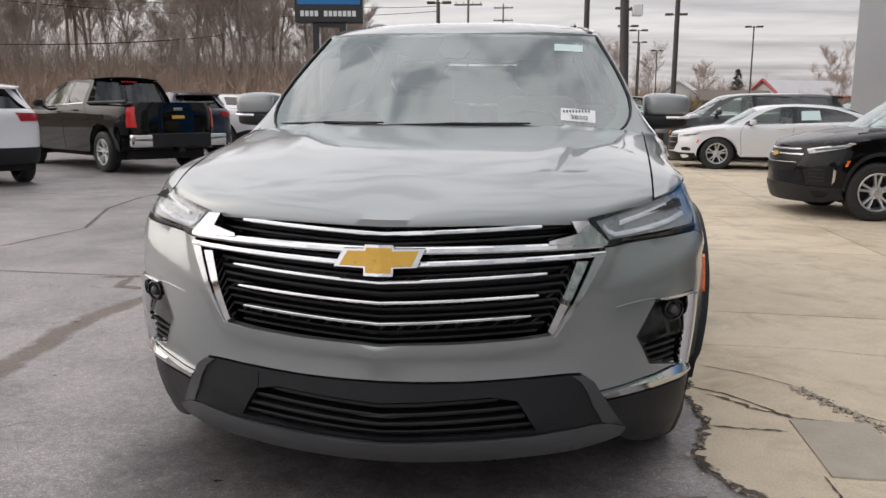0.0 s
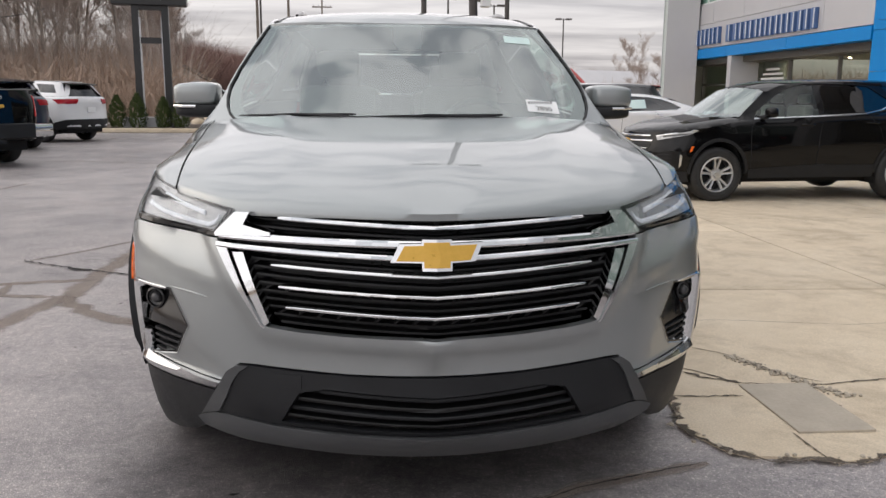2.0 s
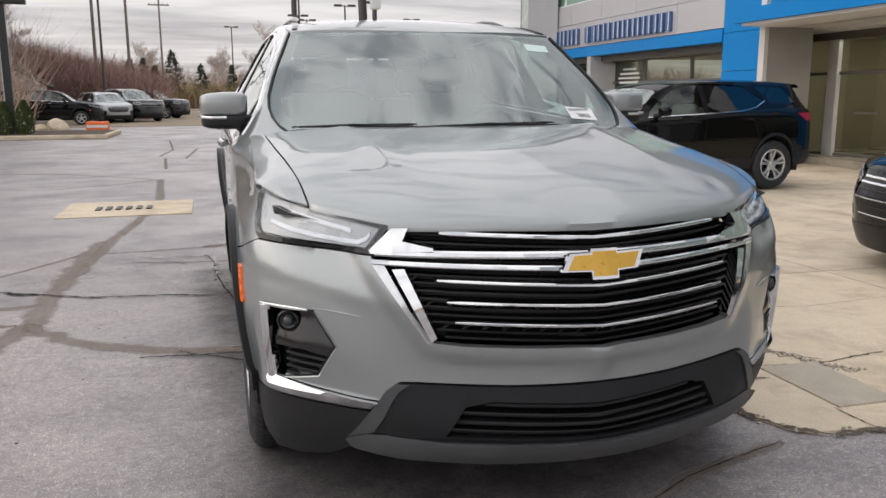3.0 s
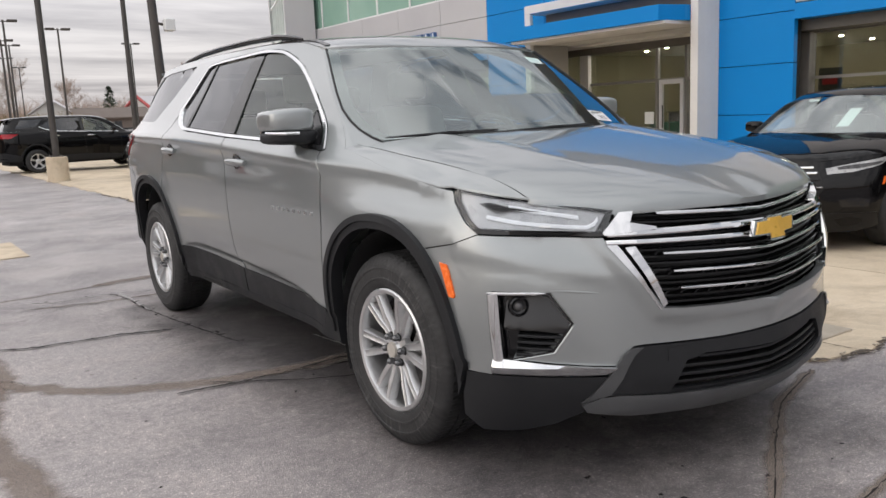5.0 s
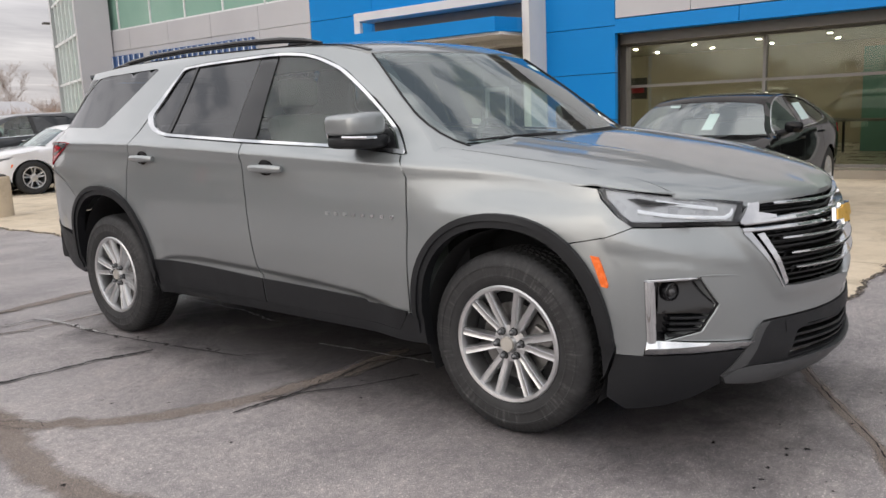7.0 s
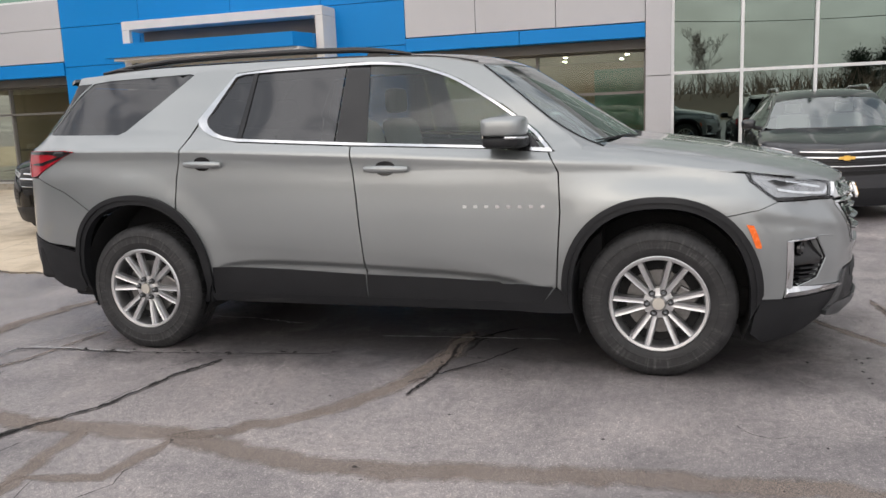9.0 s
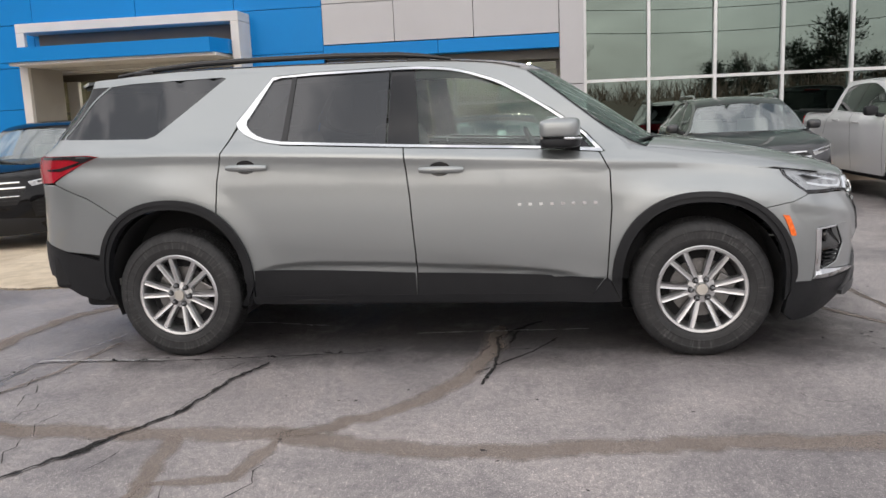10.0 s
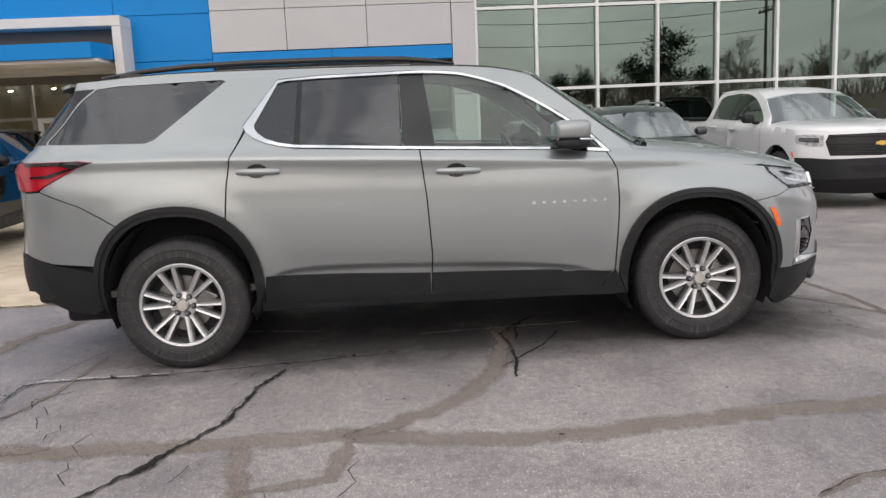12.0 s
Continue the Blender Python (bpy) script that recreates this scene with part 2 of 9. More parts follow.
GREEN_GLASS = glass_pane("green_reflective_glass", (0.47, 0.59, 0.54), (0.02, 0.045, 0.038), 0.0, 3.1)
CLEAR_GREEN = mottled("green_glazing", (0.20, 0.36, 0.29), (0.27, 0.44, 0.36), 0.12, scale=0.6, bump=0.0)
DOWNLIGHT = glow("downlight", (1.0, 0.94, 0.82), 260.0)
BLACK_METAL = mottled("black_metal", (0.016, 0.016, 0.017), (0.03, 0.03, 0.031), 0.42, scale=5, bump=0.0)
POLE_BROWN = mottled("bronze_pole", (0.045, 0.040, 0.037), (0.075, 0.068, 0.062), 0.5, scale=4)
WOOD_POLE = mottled("weathered_pole", (0.16, 0.135, 0.11), (0.26, 0.225, 0.19), 0.85, scale=5)
DARK_VOID = plain("dark_interior", (0.012, 0.012, 0.012), 0.9)


# ---- building blocks ----
def thing(name, m=None, label="", category="", group="", kind=""):
    e = new(name)
    e.empty_display_size = 0.2
    if m is not None:
        e.matrix_basis = m
    return tagged(e, label, category, group, kind)


def mesh_of(bm, name, material, smooth=None):
    me = bpy.data.meshes.new(name)
    bm.normal_update()
    bm.to_mesh(me)
    bm.free()
    me.materials.append(material)
    if smooth is not None:
        me.shade_smooth()
        if smooth < 180:
            me.set_sharp_from_angle(angle=radians(smooth))
    if "skin" in me.attributes:
        skin = [Vector(d.vector) for d in me.attributes["skin"].data]
        out = [Vector((0, 0, 1))] * len(me.loops)
        for p in me.polygons:
            for k in p.loop_indices:
                n = skin[me.loops[k].vertex_index]
                if len(p.vertices) == 3 and n.length > 0.5:
                    out[k] = n if n.dot(p.normal) > 0 else -n
                else:
                    out[k] = p.normal.copy()
        me.normals_split_custom_set(out)
    return me


def part(name, bm, material, parent, label="", smooth=None, kind=""):
    ob = new(name, mesh_of(bm, name, material, smooth))
    ob.parent = parent
    return tagged(ob, label, kind=kind)


def solid(name, bm, material, label, category, group="", kind="", smooth=None):
    ob = new(name, mesh_of(bm, name, material, smooth))
    return tagged(ob, label, category, group, kind)


def box(bm, x0, x1, y0, y1, z0, z1, bevel=0.0):
    r = bmesh.ops.create_cube(bm, size=1.0)
    for v in r["verts"]:
        v.co = Vector((x0 + (v.co.x + 0.5) * (x1 - x0), y0 + (v.co.y + 0.5) * (y1 - y0), z0 + (v.co.z + 0.5) * (z1 - z0)))
    if bevel:
        ed = list({e for v in r["verts"] for e in v.link_edges})
        bmesh.ops.bevel(bm, geom=ed, offset=bevel, segments=2, affect="EDGES", profile=0.5)
    return bm


def boxm(x0, x1, y0, y1, z0, z1, bevel=0.0):
    return box(bmesh.new(), x0, x1, y0, y1, z0, z1, bevel)


def tube(bm, pts, radii, seg=8, cap=True):
    """A tapered tube along points."""
    pts = [Vector(p) for p in pts]
    rings = []
    side = None
    for i, p in enumerate(pts):
        d = (pts[min(i + 1, len(pts) - 1)] - pts[max(i - 1, 0)]).normalized()
        a = side if side is not None else Vector((1, 0, 0) if abs(d.x) < 0.8 else (0, 1, 0))
        a = (a - d * a.dot(d)).normalized()
        side = a
        b = d.cross(a)
        r = radii[i] if isinstance(radii, (list, tuple)) else radii
        rings.append([bm.verts.new(p + r * (math.cos(2 * math.pi * k / seg) * a + math.sin(2 * math.pi * k / seg) * b)) for k in range(seg)])
    for u, w in zip(rings, rings[1:]):
        for k in range(seg):
            bm.faces.new((u[k], u[(k + 1) % seg], w[(k + 1) % seg], w[k]))
    if cap:
        bm.faces.new(rings[0][::-1])
        bm.faces.new(rings[-1])
    return bm


def lathe(bm, profile, seg=32, axis="z", m=None, close=False):
    """Turns a profile of (radius, height) round an axis."""
    rings = []
    for r, h in profile:
        ring = []
        for k in range(seg):
            a = 2 * math.pi * k / seg
            c, s = r * math.cos(a), r * math.sin(a)
            co = Vector((c, s, h)) if axis == "z" else Vector((h, c, s))
            ring.append(bm.verts.new(m @ co if m is not None else co))
        rings.append(ring)
    pairs = list(zip(rings, rings[1:])) + ([(rings[-1], rings[0])] if close else [])
    for u, w in pairs:
        for k in range(seg):
            bm.faces.new((u[k], u[(k + 1) % seg], w[(k + 1) % seg], w[k]))
    return rings


def ribbon(bm, pts, width, z, rnd, jitter=0.35, step=0.08, sway=0.22):
    """An uneven flat strip along a line on the ground."""
    wear = bm.verts.layers.float.get("wear") or bm.verts.layers.float.new("wear")
    fine = []
    for a, b in zip(pts, pts[1:]):
        n = max(1, int(math.dist(a, b) / step))
        for i in range(n):
            fine.append((a[0] + (b[0] - a[0]) * i / n, a[1] + (b[1] - a[1]) * i / n))
    fine.append(pts[-1])
    wob = [(x + rnd.uniform(-1, 1) * width * sway, y + rnd.uniform(-1, 1) * width * sway) for x, y in fine]
    prev = None
    for i, (x, y) in enumerate(wob):
        a, b = wob[max(i - 1, 0)], wob[min(i + 1, len(wob) - 1)]
        d = Vector((b[0] - a[0], b[1] - a[1], 0)).normalized()
        n = Vector((-d.y, d.x, 0))
        end = 0.35 if i in (0, len(wob) - 1) else 1.0
        w1, w2 = (width * end * (0.5 + rnd.uniform(-jitter, jitter) * 0.5) for _ in range(2))
        zz = z + gz(x)
        v = (bm.verts.new(Vector((x, y, zz)) + n * w1), bm.verts.new(Vector((x, y, zz)) + n * (w1 - w2) / 2), bm.verts.new(Vector((x, y, zz)) - n * w2))
        v[1][wear] = 1.0
        if prev:
            bm.faces.new((prev[1], v[1], v[0], prev[0]))
            bm.faces.new((prev[2], v[2], v[1], prev[1]))
        prev = v
    return bm


# ---- ground ----
def gz(x):
    """The ground falls a little towards the showroom."""
    return -0.0115 * min(9.4, max(0.0, x - 1.1))


bm = bmesh.new()
cols = [[bm.verts.new((x, y, gz(x))) for y in (-900, 900)] for x in (-900, 1.1, 10.5, 900)]
for a, b in zip(cols, cols[1:]):
    bm.faces.new((a[0], b[0], b[1], a[1]))
solid("ground", bm, ASPHALT, "worn damp grey asphalt of the car lot", "ground", kind="structure")

rnd = random.Random(5)
BANDS = [
    (0.145, [(-2.10, 5.0), (-2.15, 3.66), (-2.16, 3.11), (-2.16, 2.72), (-2.17, 2.40), (-2.16, 2.06), (-2.22, 1.75), (-2.29, 1.48), (-2.31, 1.11), (-2.29, 0.9), (-2.22, 0.49), (-2.16, 0.0), (-2.13, -0.6), (-2.2, -2.4), (-2.5, -4.5)]),
    (0.115, [(-2.17, 2.06), (-2.05, 1.84), (-1.87, 1.61), (-1.62, 1.44), (-1.30, 1.28), (-0.96, 1.20), (-0.28, 1.17)]),
    (0.095, [(-2.9, 2.39), (-2.76, 2.42), (-2.46, 2.49), (-2.18, 2.55)]),
    (0.08, [(-2.22, 2.05), (-2.47, 2.07), (-2.60, 2.11), (-2.64, 2.26), (-2.68, 2.43)]),
    (0.10, [(-2.10, 3.4), (-2.06, 4.2), (-2.0, 5.07), (-1.9, 6.05), (-1.75, 8.2), (-1.9, 11.0)]),
    (0.035, [(-2.87, 3.24), (-2.52, 3.73), (-2.19, 4.30), (-1.66, 4.32), (-1.0, 4.42)]),
    (0.035, [(-4.8, 2.5), (-3.8, 2.48), (-3.2, 2.46), (-2.66, 2.45)]),
    (0.045, [(-4.56, 3.5), (-4.43, 4.67), (-5.1, 6.27), (-5.33, 7.55), (-5.2, 9.0)]),
    (0.03, [(-7.5, 7.95), (-6.56, 7.72), (-5.56, 7.51)]),
    (0.06, [(1.02, -0.62), (0.5, -0.78), (0.06, -1.03), (-0.3, -1.26), (-0.8, -1.48)]),
    (0.05, [(0.9, -1.33), (0.47, -1.37), (-0.07, -1.43), (-0.6, -1.41)]),
    (0.05, [(-3.01, 0.33), (-2.87, 0.10), (-2.84, -0.1)]),
    (0.06, [(-1.9, 13.0), (-2.05, 16.0), (-1.6, 15.7), (-1.4, 19.5)]),
    (0.05, [(-2.3, 24.0), (-2.0, 19.0), (-2.2, 16.5)]),
    (0.05, [(-9.0, 13.5), (-6.0, 13.2), (-3.5, 12.4), (-2.0, 11.0)]),
    (0.05, [(-3.4, 9.8), (-2.4, 10.4), (-1.9, 11.0)]),
    (0.13, [(-1.18, 4.42), (-0.91, 4.46), (-0.58, 4.51), (0.0, 4.46), (0.55, 4.18), (0.9, 3.95)]),
    (0.03, [(-1.79, 3.85), (-1.29, 3.71), (-0.64, 3.65)]),
]
seals = bmesh.new()
for i, (w, line) in enumerate(BANDS):
    ribbon(seals, line, w * 1.6, 0.0012 + 0.0003 * i, rnd, 0.16, 0.09, 0.07)
solid("crack_sealant", seals, SEAL, "brownish sealed crack lines on the asphalt", "crack seal", kind="stuff")
CRACKS = [
    (0.022, [(-2.9, 3.22), (-2.71, 3.11), (-2.42, 2.92), (-2.29, 2.85), (-2.09, 2.75), (-1.88, 2.64), (-1.62, 2.61), (-1.44, 2.59), (-1.10, 2.48)]),
    (0.016, [(-1.49, 1.19), (-1.19, 1.15), (-0.92, 1.14), (-0.59, 1.17), (-0.33, 1.02), (-0.19, 0.90)]),
    (0.008, [(-1.7, 4.05), (-1.57, 3.94), (-1.14, 3.95), (-1.085, 3.6), (-1.08, 3.2), (-1.03, 2.73), (-0.97, 2.34), (-0.9, 1.87)]),
    (0.010, [(-1.30, 1.25), (-0.9, 0.95), (-0.6, 0.8)]),
    (0.005, [(-1.75, 3.9), (-1.55, 3.72), (-1.42, 3.78), (-1.3, 3.6)]),
    (0.004, [(-2.25, 3.2), (-2.1, 3.3), (-1.95, 3.26)]),
    (0.010, [(-2.0, 8.8), (-2.6, 8.6), (-3.3, 8.9), (-4.2, 8.7)]),
    (0.012, [(0.9, -1.1), (1.7, -1.16), (3.2, -1.12)]),
    (0.045, [(-2.46, 2.93), (-2.40, 2.89), (-2.30, 2.845), (-2.26, 2.835)]),
    (0.013, [(-0.26, 0.98), (-0.50, 1.06), (-0.75, 1.09)]),
    (0.0045, [(-1.53, 3.67), (-1.66, 3.59), (-1.70, 3.63), (-1.86, 3.56)]),
    (0.0045, [(-1.81, 3.47), (-1.90, 3.43), (-1.94, 3.48), (-2.05, 3.45)]),
    (0.0045, [(-2.27, 3.25), (-2.36, 3.21), (-2.42, 3.23), (-2.54, 3.15)]),
    (0.004, [(-2.39, 2.70), (-2.48, 2.71), (-2.59, 2.75)]),
    (0.0045, [(-2.46, 1.99), (-2.55, 2.03), (-2.66, 1.99), (-2.80, 2.06)]),
]
cracks = bmesh.new()
for i, (w, line) in enumerate(CRACKS):
    ribbon(cracks, line, w * 1.5, 0.0085 + 0.0002 * i, rnd, 0.7, 0.03)
for i, line in enumerate([BANDS[5][1], BANDS[7][1][1:4], BANDS[9][1], BANDS[10][1], BANDS[11][1], BANDS[13][1]]):
    ribbon(cracks, line, 0.008, 0.0116 + 0.0001 * i, rnd, 0.95, 0.03)
# short branching hair cracks
for k in range(9):
    x, y, a = rnd.uniform(-3.6, -1.1), rnd.uniform(-1.5, 4.6), rnd.uniform(0, 6.3)
    line = [(x, y)]
    for j in range(rnd.randint(3, 6)):
        a += rnd.uniform(-0.9, 0.9)
        line.append((line[-1][0] + 0.07 * math.cos(a), line[-1][1] + 0.07 * math.sin(a)))
    ribbon(cracks, line, 0.0045, 0.0116 + 0.0001 * k, rnd, 0.95, 0.02)
solid("asphalt_crack", cracks, CRACK, "thin dark open cracks in the asphalt", "crack", kind="stuff")
glints_specks = bmesh.new()
tar = bmesh.new()
for i, (w, line) in enumerate([(0.010, [(-1.9, 3.80), (-1.38, 3.92), (-1.09, 3.95)]), (0.012, [(-1.11, 3.90), (-0.77, 3.78), (-0.5, 3.70)]), (0.010, [(-1.91, 2.66), (-1.73, 2.65), (-1.58, 2.61), (-1.37, 2.58)])]):
    ribbon(tar, line, w, 0.0146 + 0.0001 * i, rnd, 0.6, 0.04)
solid("tar_lines", tar, TAR, "thin smooth tar lines over asphalt cracks", "crack seal", kind="stuff")
# pale strips paint the sky's glint along smooth cracks; the blots below are specks
for i, (w, line) in enumerate([(0.026, [(-1.10, 3.97), (-1.07, 3.54), (-1.07, 3.12)]), (0.03, [(-0.20, 3.6), (-0.20, 3.21), (-0.2, 2.8), (-0.29, 2.35)]), (0.02, [(-0.5, 1.7), (-0.45, 1.2), (-0.4, 0.6)])]):
    ribbon(glints_specks, line, w, 0.0125 + 0.0001 * i, rnd, 0.8, 0.03)
for x, y, r in [(-1.304, 0.475, 0.022), (-1.33, 0.44, 0.012), (-1.6, 1.95, 0.013), (-1.1, 1.69, 0.022), (-1.69, 0.41, 0.013), (-1.25, 2.2, 0.012), (-1.9, 0.9, 0.01), (-1.62, 3.3, 0.012), (-3.1, 1.7, 0.012), (-2.7, 0.4, 0.01)]:
    v = [bm2 for bm2 in (glints_specks.verts.new((x + r * math.cos(a) * rnd.uniform(0.5, 1.4), y + r * math.sin(a) * rnd.uniform(0.5, 1.4), 0.0135)) for a in [k * math.pi / 4 for k in range(8)])]
    glints_specks.faces.new(v)
damp = bmesh.new()
wear_d = damp.verts.layers.float.new("wear")


def blot(x, y, r, stretch):
    a0 = rnd.uniform(0, 3.1)
    mid = damp.verts.new((x, y, 0.0140 + gz(x)))
    mid[wear_d] = 1.0
    rim = []
    for k in range(9):
        a = k * 2 * math.pi / 9
        q = r * rnd.uniform(0.6, 1.35)
        dx, dy = q * stretch * math.cos(a), q * math.sin(a)
        rim.append(damp.verts.new((x + dx * math.cos(a0) - dy * math.sin(a0), y + dx * math.sin(a0) + dy * math.cos(a0), 0.0140 + gz(x))))
    for k in range(9):
        damp.faces.new((mid, rim[k], rim[(k + 1) % 9]))


trail = CRACKS[2][1]
for (ax, ay), (bx, by) in zip(trail, trail[1:]):
    for k in range(int(math.dist((ax, ay), (bx, by)) / 0.10)):
        t = rnd.random()
        blot(ax + (bx - ax) * t + rnd.gauss(0, 0.02), ay + (by - ay) * t + rnd.gauss(0, 0.02), rnd.uniform(0.008, 0.019), rnd.uniform(1.0, 2.4))
for k in range(110):
    blot(rnd.uniform(-3.2, 0.9), rnd.uniform(-2.4, -0.9) if k % 2 else rnd.uniform(-0.8, 4.0), rnd.uniform(0.004, 0.013), rnd.uniform(1.0, 1.8))
# a dark sheet paints contact shade under the SUV, fading outwards, over damp asphalt
shade_sheet = bmesh.new()
shade_w = shade_sheet.verts.layers.float.new("wear")
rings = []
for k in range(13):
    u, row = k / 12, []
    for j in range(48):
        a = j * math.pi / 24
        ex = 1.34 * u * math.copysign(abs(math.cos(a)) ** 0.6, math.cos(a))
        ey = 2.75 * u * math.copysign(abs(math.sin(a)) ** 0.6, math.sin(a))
        v = shade_sheet.verts.new((-0.10 + (ex if ex < 0 else ex * 0.96) * (1 + 0.10 * math.sin(3 * a + 1)), 1.15 + ey, 0.0006))
        v[shade_w] = 1.0 - max(0.0, (u - 0.55) / 0.45)
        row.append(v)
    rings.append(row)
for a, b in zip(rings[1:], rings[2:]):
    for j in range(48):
        shade_sheet.faces.new((a[j], b[j], b[(j + 1) % 48], a[(j + 1) % 48]))
shade_sheet.faces.new(rings[1])
bmesh.ops.delete(shade_sheet, geom=[v for v in rings[0]], context="VERTS")
solid("damp_shade_patch", shade_sheet, DAMP_SHADE, "contact shade and damp painted dark on asphalt under the parked SUV", "stain", kind="stuff")
solid("damp_spots", damp, CRACK, "small dark damp spots scattered on the asphalt", "stain", kind="stuff")
solid("glints_and_specks", glints_specks, GLINT_SPECK, "pale glints painted along cracks, and pale specks on asphalt", "ground marking", kind="stuff")


# ---- concrete apron: slabs with open joints ----
def apron_edge(y):
    return 1.10 + 0.035 * math.sin(y * 3.1) + 0.025 * math.sin(y * 9.7 + 1.0) + 0.010 * math.sin(y * 27.0) + 0.006 * math.sin(y * 61.0 + 2.0)


def flat_slab(poly, z0, z1, bev=0.0):
    bm = bmesh.new()
    top = [bm.verts.new((x, y, z1 + gz(x))) for x, y in poly]
    low = [bm.verts.new((x, y, z0 + gz(x) - 0.02)) for x, y in poly]
    bm.faces.new(top)
    for i in range(len(poly)):
        j = (i + 1) % len(poly)
        bm.faces.new((low[i], low[j], top[j], top[i]))
    bmesh.ops.recalc_face_normals(bm, faces=bm.faces)
    return bm


pavement = thing("pavement", label="tan weathered concrete apron beside the asphalt", category="pavement", kind="structure")
part("bed", flat_slab([(1.22, -0.52), (10.5, -0.52), (10.5, 60), (1.22, 60)], 0.0, 0.004), CONCRETE_CRACK, pavement)
XS, YS = [1.1, 3.49, 6.1, 8.7, 11.4], [-0.62, 2.0, 4.45, 6.9, 9.45, 12.0, 14.6, 17.2, 19.8, 22.4, 25.0, 27.6, 30.2]
G = 0.006
for i in range(len(XS) - 1):
    for j in range(len(YS) - 1):
        x0, x1, y0, y1 = XS[i] + G, XS[i + 1] - G, YS[j] + G, YS[j + 1] - G
        poly = []
        if i == 0:
            n = 80
            left = [(apron_edge(y1 - (y1 - y0) * k / n), y1 - (y1 - y0) * k / n) for k in range(n + 1)]
            if j == 0:
                left = [p for p in left if p[1] > -0.40] + [(1.09, -0.44), (1.13, -0.53), (1.20, -0.585)]
            poly += left
        else:
            poly += [(x0, y1)]
        if j == 0:
            n = 70
            poly += [(x0 + (x1 - x0) * k / n, y0 + 0.02 * math.sin((x0 + (x1 - x0) * k / n) * 7.3) + 0.014 * math.sin((x0 + (x1 - x0) * k / n) * 19) + 0.008 * math.sin((x0 + (x1 - x0) * k / n) * 53)) for k in range(10 if i == 0 else 0, n + 1)]
        else:
            poly += [(x1, y0)] if i == 0 else [(x0, y0), (x1, y0)]
        poly += [(x1, y1)]
        part("slab", flat_slab(poly, 0.0, 0.010 + rnd.uniform(0, 0.0015)), CONCRETE, pavement)
part("slab", flat_slab([(11.41, -0.62), (60, -0.62), (60, 60), (11.41, 60)], 0.0, 0.009), CONCRETE, pavement)
part("slab", flat_slab([(1.15, 30.21), (11.39, 30.21), (11.39, 60), (1.15, 60)], 0.0, 0.009), CONCRETE, pavement)
lines = bmesh.new()
for i, (w, line) in enumerate([(0.016, [(1.10, 0.50), (1.28, 0.42), (1.40, 0.29), (1.50, 0.16), (1.86, 0.13), (2.3, 0.2)]), (0.010, [(1.25, 0.82), (1.47, 0.72), (1.66, 0.55), (1.77, 0.28), (1.9, 0.16)]),
                               (0.010, [(1.46, -0.40), (1.47, -0.62)]), (0.006, [(1.2, 1.2), (1.9, 1.22), (2.6, 1.1), (3.4, 1.2)]), (0.006, [(3.5, 5.5), (4.6, 5.2), (6.0, 5.6)]),
                               (0.006, [(1.2, 7.9), (2.3, 7.6), (3.45, 8.0)])]):
    ribbon(lines, line, w, 0.0135 + 0.0004 * i, rnd, 0.7, 0.03)
EDGE_DIRT = worn("edge_dirt", (0.060, 0.052, 0.045), (0.145, 0.122, 0.100), 0.9, 26.0)
SPALL = [[(1.63, 0.53), (1.651, 0.50), (1.71, 0.371), (1.766, 0.265), (1.812, 0.151), (1.873, 0.063), (1.93, -0.02)], [(1.20, 0.38), (1.271, 0.349), (1.354, 0.252), (1.462, 0.201), (1.509, 0.163)], [(1.13, 0.015), (1.244, 0.002), (1.447, 0.005)]]
dirt = bmesh.new()
rim_line = [(apron_edge(14 - 0.06 * k) - 0.004, 14 - 0.06 * k) for k in range(240)] + [(1.085, -0.44), (1.125, -0.535), (1.195, -0.592)]
rim_line += [(1.25 + 0.06 * k, -0.625 + 0.02 * math.sin((1.25 + 0.06 * k) * 7.3) + 0.014 * math.sin((1.25 + 0.06 * k) * 19)) for k in range(140)]
ribbon(dirt, rim_line, 0.045, 0.0125, rnd, 0.9, 0.03)
for q, w in ((SPALL[0], 0.035), (SPALL[1], 0.030), (SPALL[2], 0.016)):
    ribbon(dirt, q, w, 0.0142, rnd, 0.95, 0.02)
solid("edge_dirt", dirt, EDGE_DIRT, "dark crumbled dirt along the broken concrete edge", "dirt", kind="stuff")
chips = bmesh.new()
for k in range(420):
    if k < 200:
        a, b = SPALL[0][k % (len(SPALL[0]) - 1)], SPALL[0][k % (len(SPALL[0]) - 1) + 1]
    else:
        m = rnd.randrange(150, len(rim_line) - 1)
        a, b = rim_line[m], rim_line[m + 1]
    t = rnd.random()
    x, y, r = a[0] + (b[0] - a[0]) * t + rnd.gauss(0, 0.022), a[1] + (b[1] - a[1]) * t + rnd.gauss(0, 0.022), rnd.uniform(0.003, 0.011)
    bmesh.ops.create_icosphere(chips, subdivisions=1, radius=r, matrix=Matrix.Translation((x, y, 0.012 + gz(x) + r * 0.4)) @ Matrix.Diagonal((1, rnd.uniform(0.6, 1.2), 0.7, 1)))
solid("rubble", chips, COVER, "small loose concrete chips by the broken edge", "rubble", kind="stuff")
solid("concrete_crack", lines, CONCRETE_CRACK, "jagged dark cracks across the concrete apron", "crack", kind="stuff")
cover = thing("utility_cover", label="square pale concrete utility cover set in the apron", category="utility cover")
part("frame", boxm(1.475, 1.815, -0.41, 0.145, -0.02, 0.010), CONCRETE_CRACK, cover)
part("lid", boxm(1.485, 1.805, -0.40, 0.135, -0.01, 0.014, 0.003), COVER, cover)
drain = thing("concrete_patch", label="rectangular tan concrete patch around a drain in the asphalt", category="drain")
part("slab", boxm(-2.80, -1.32, 6.66, 8.0, 0.0, 0.012), CONCRETE, drain)
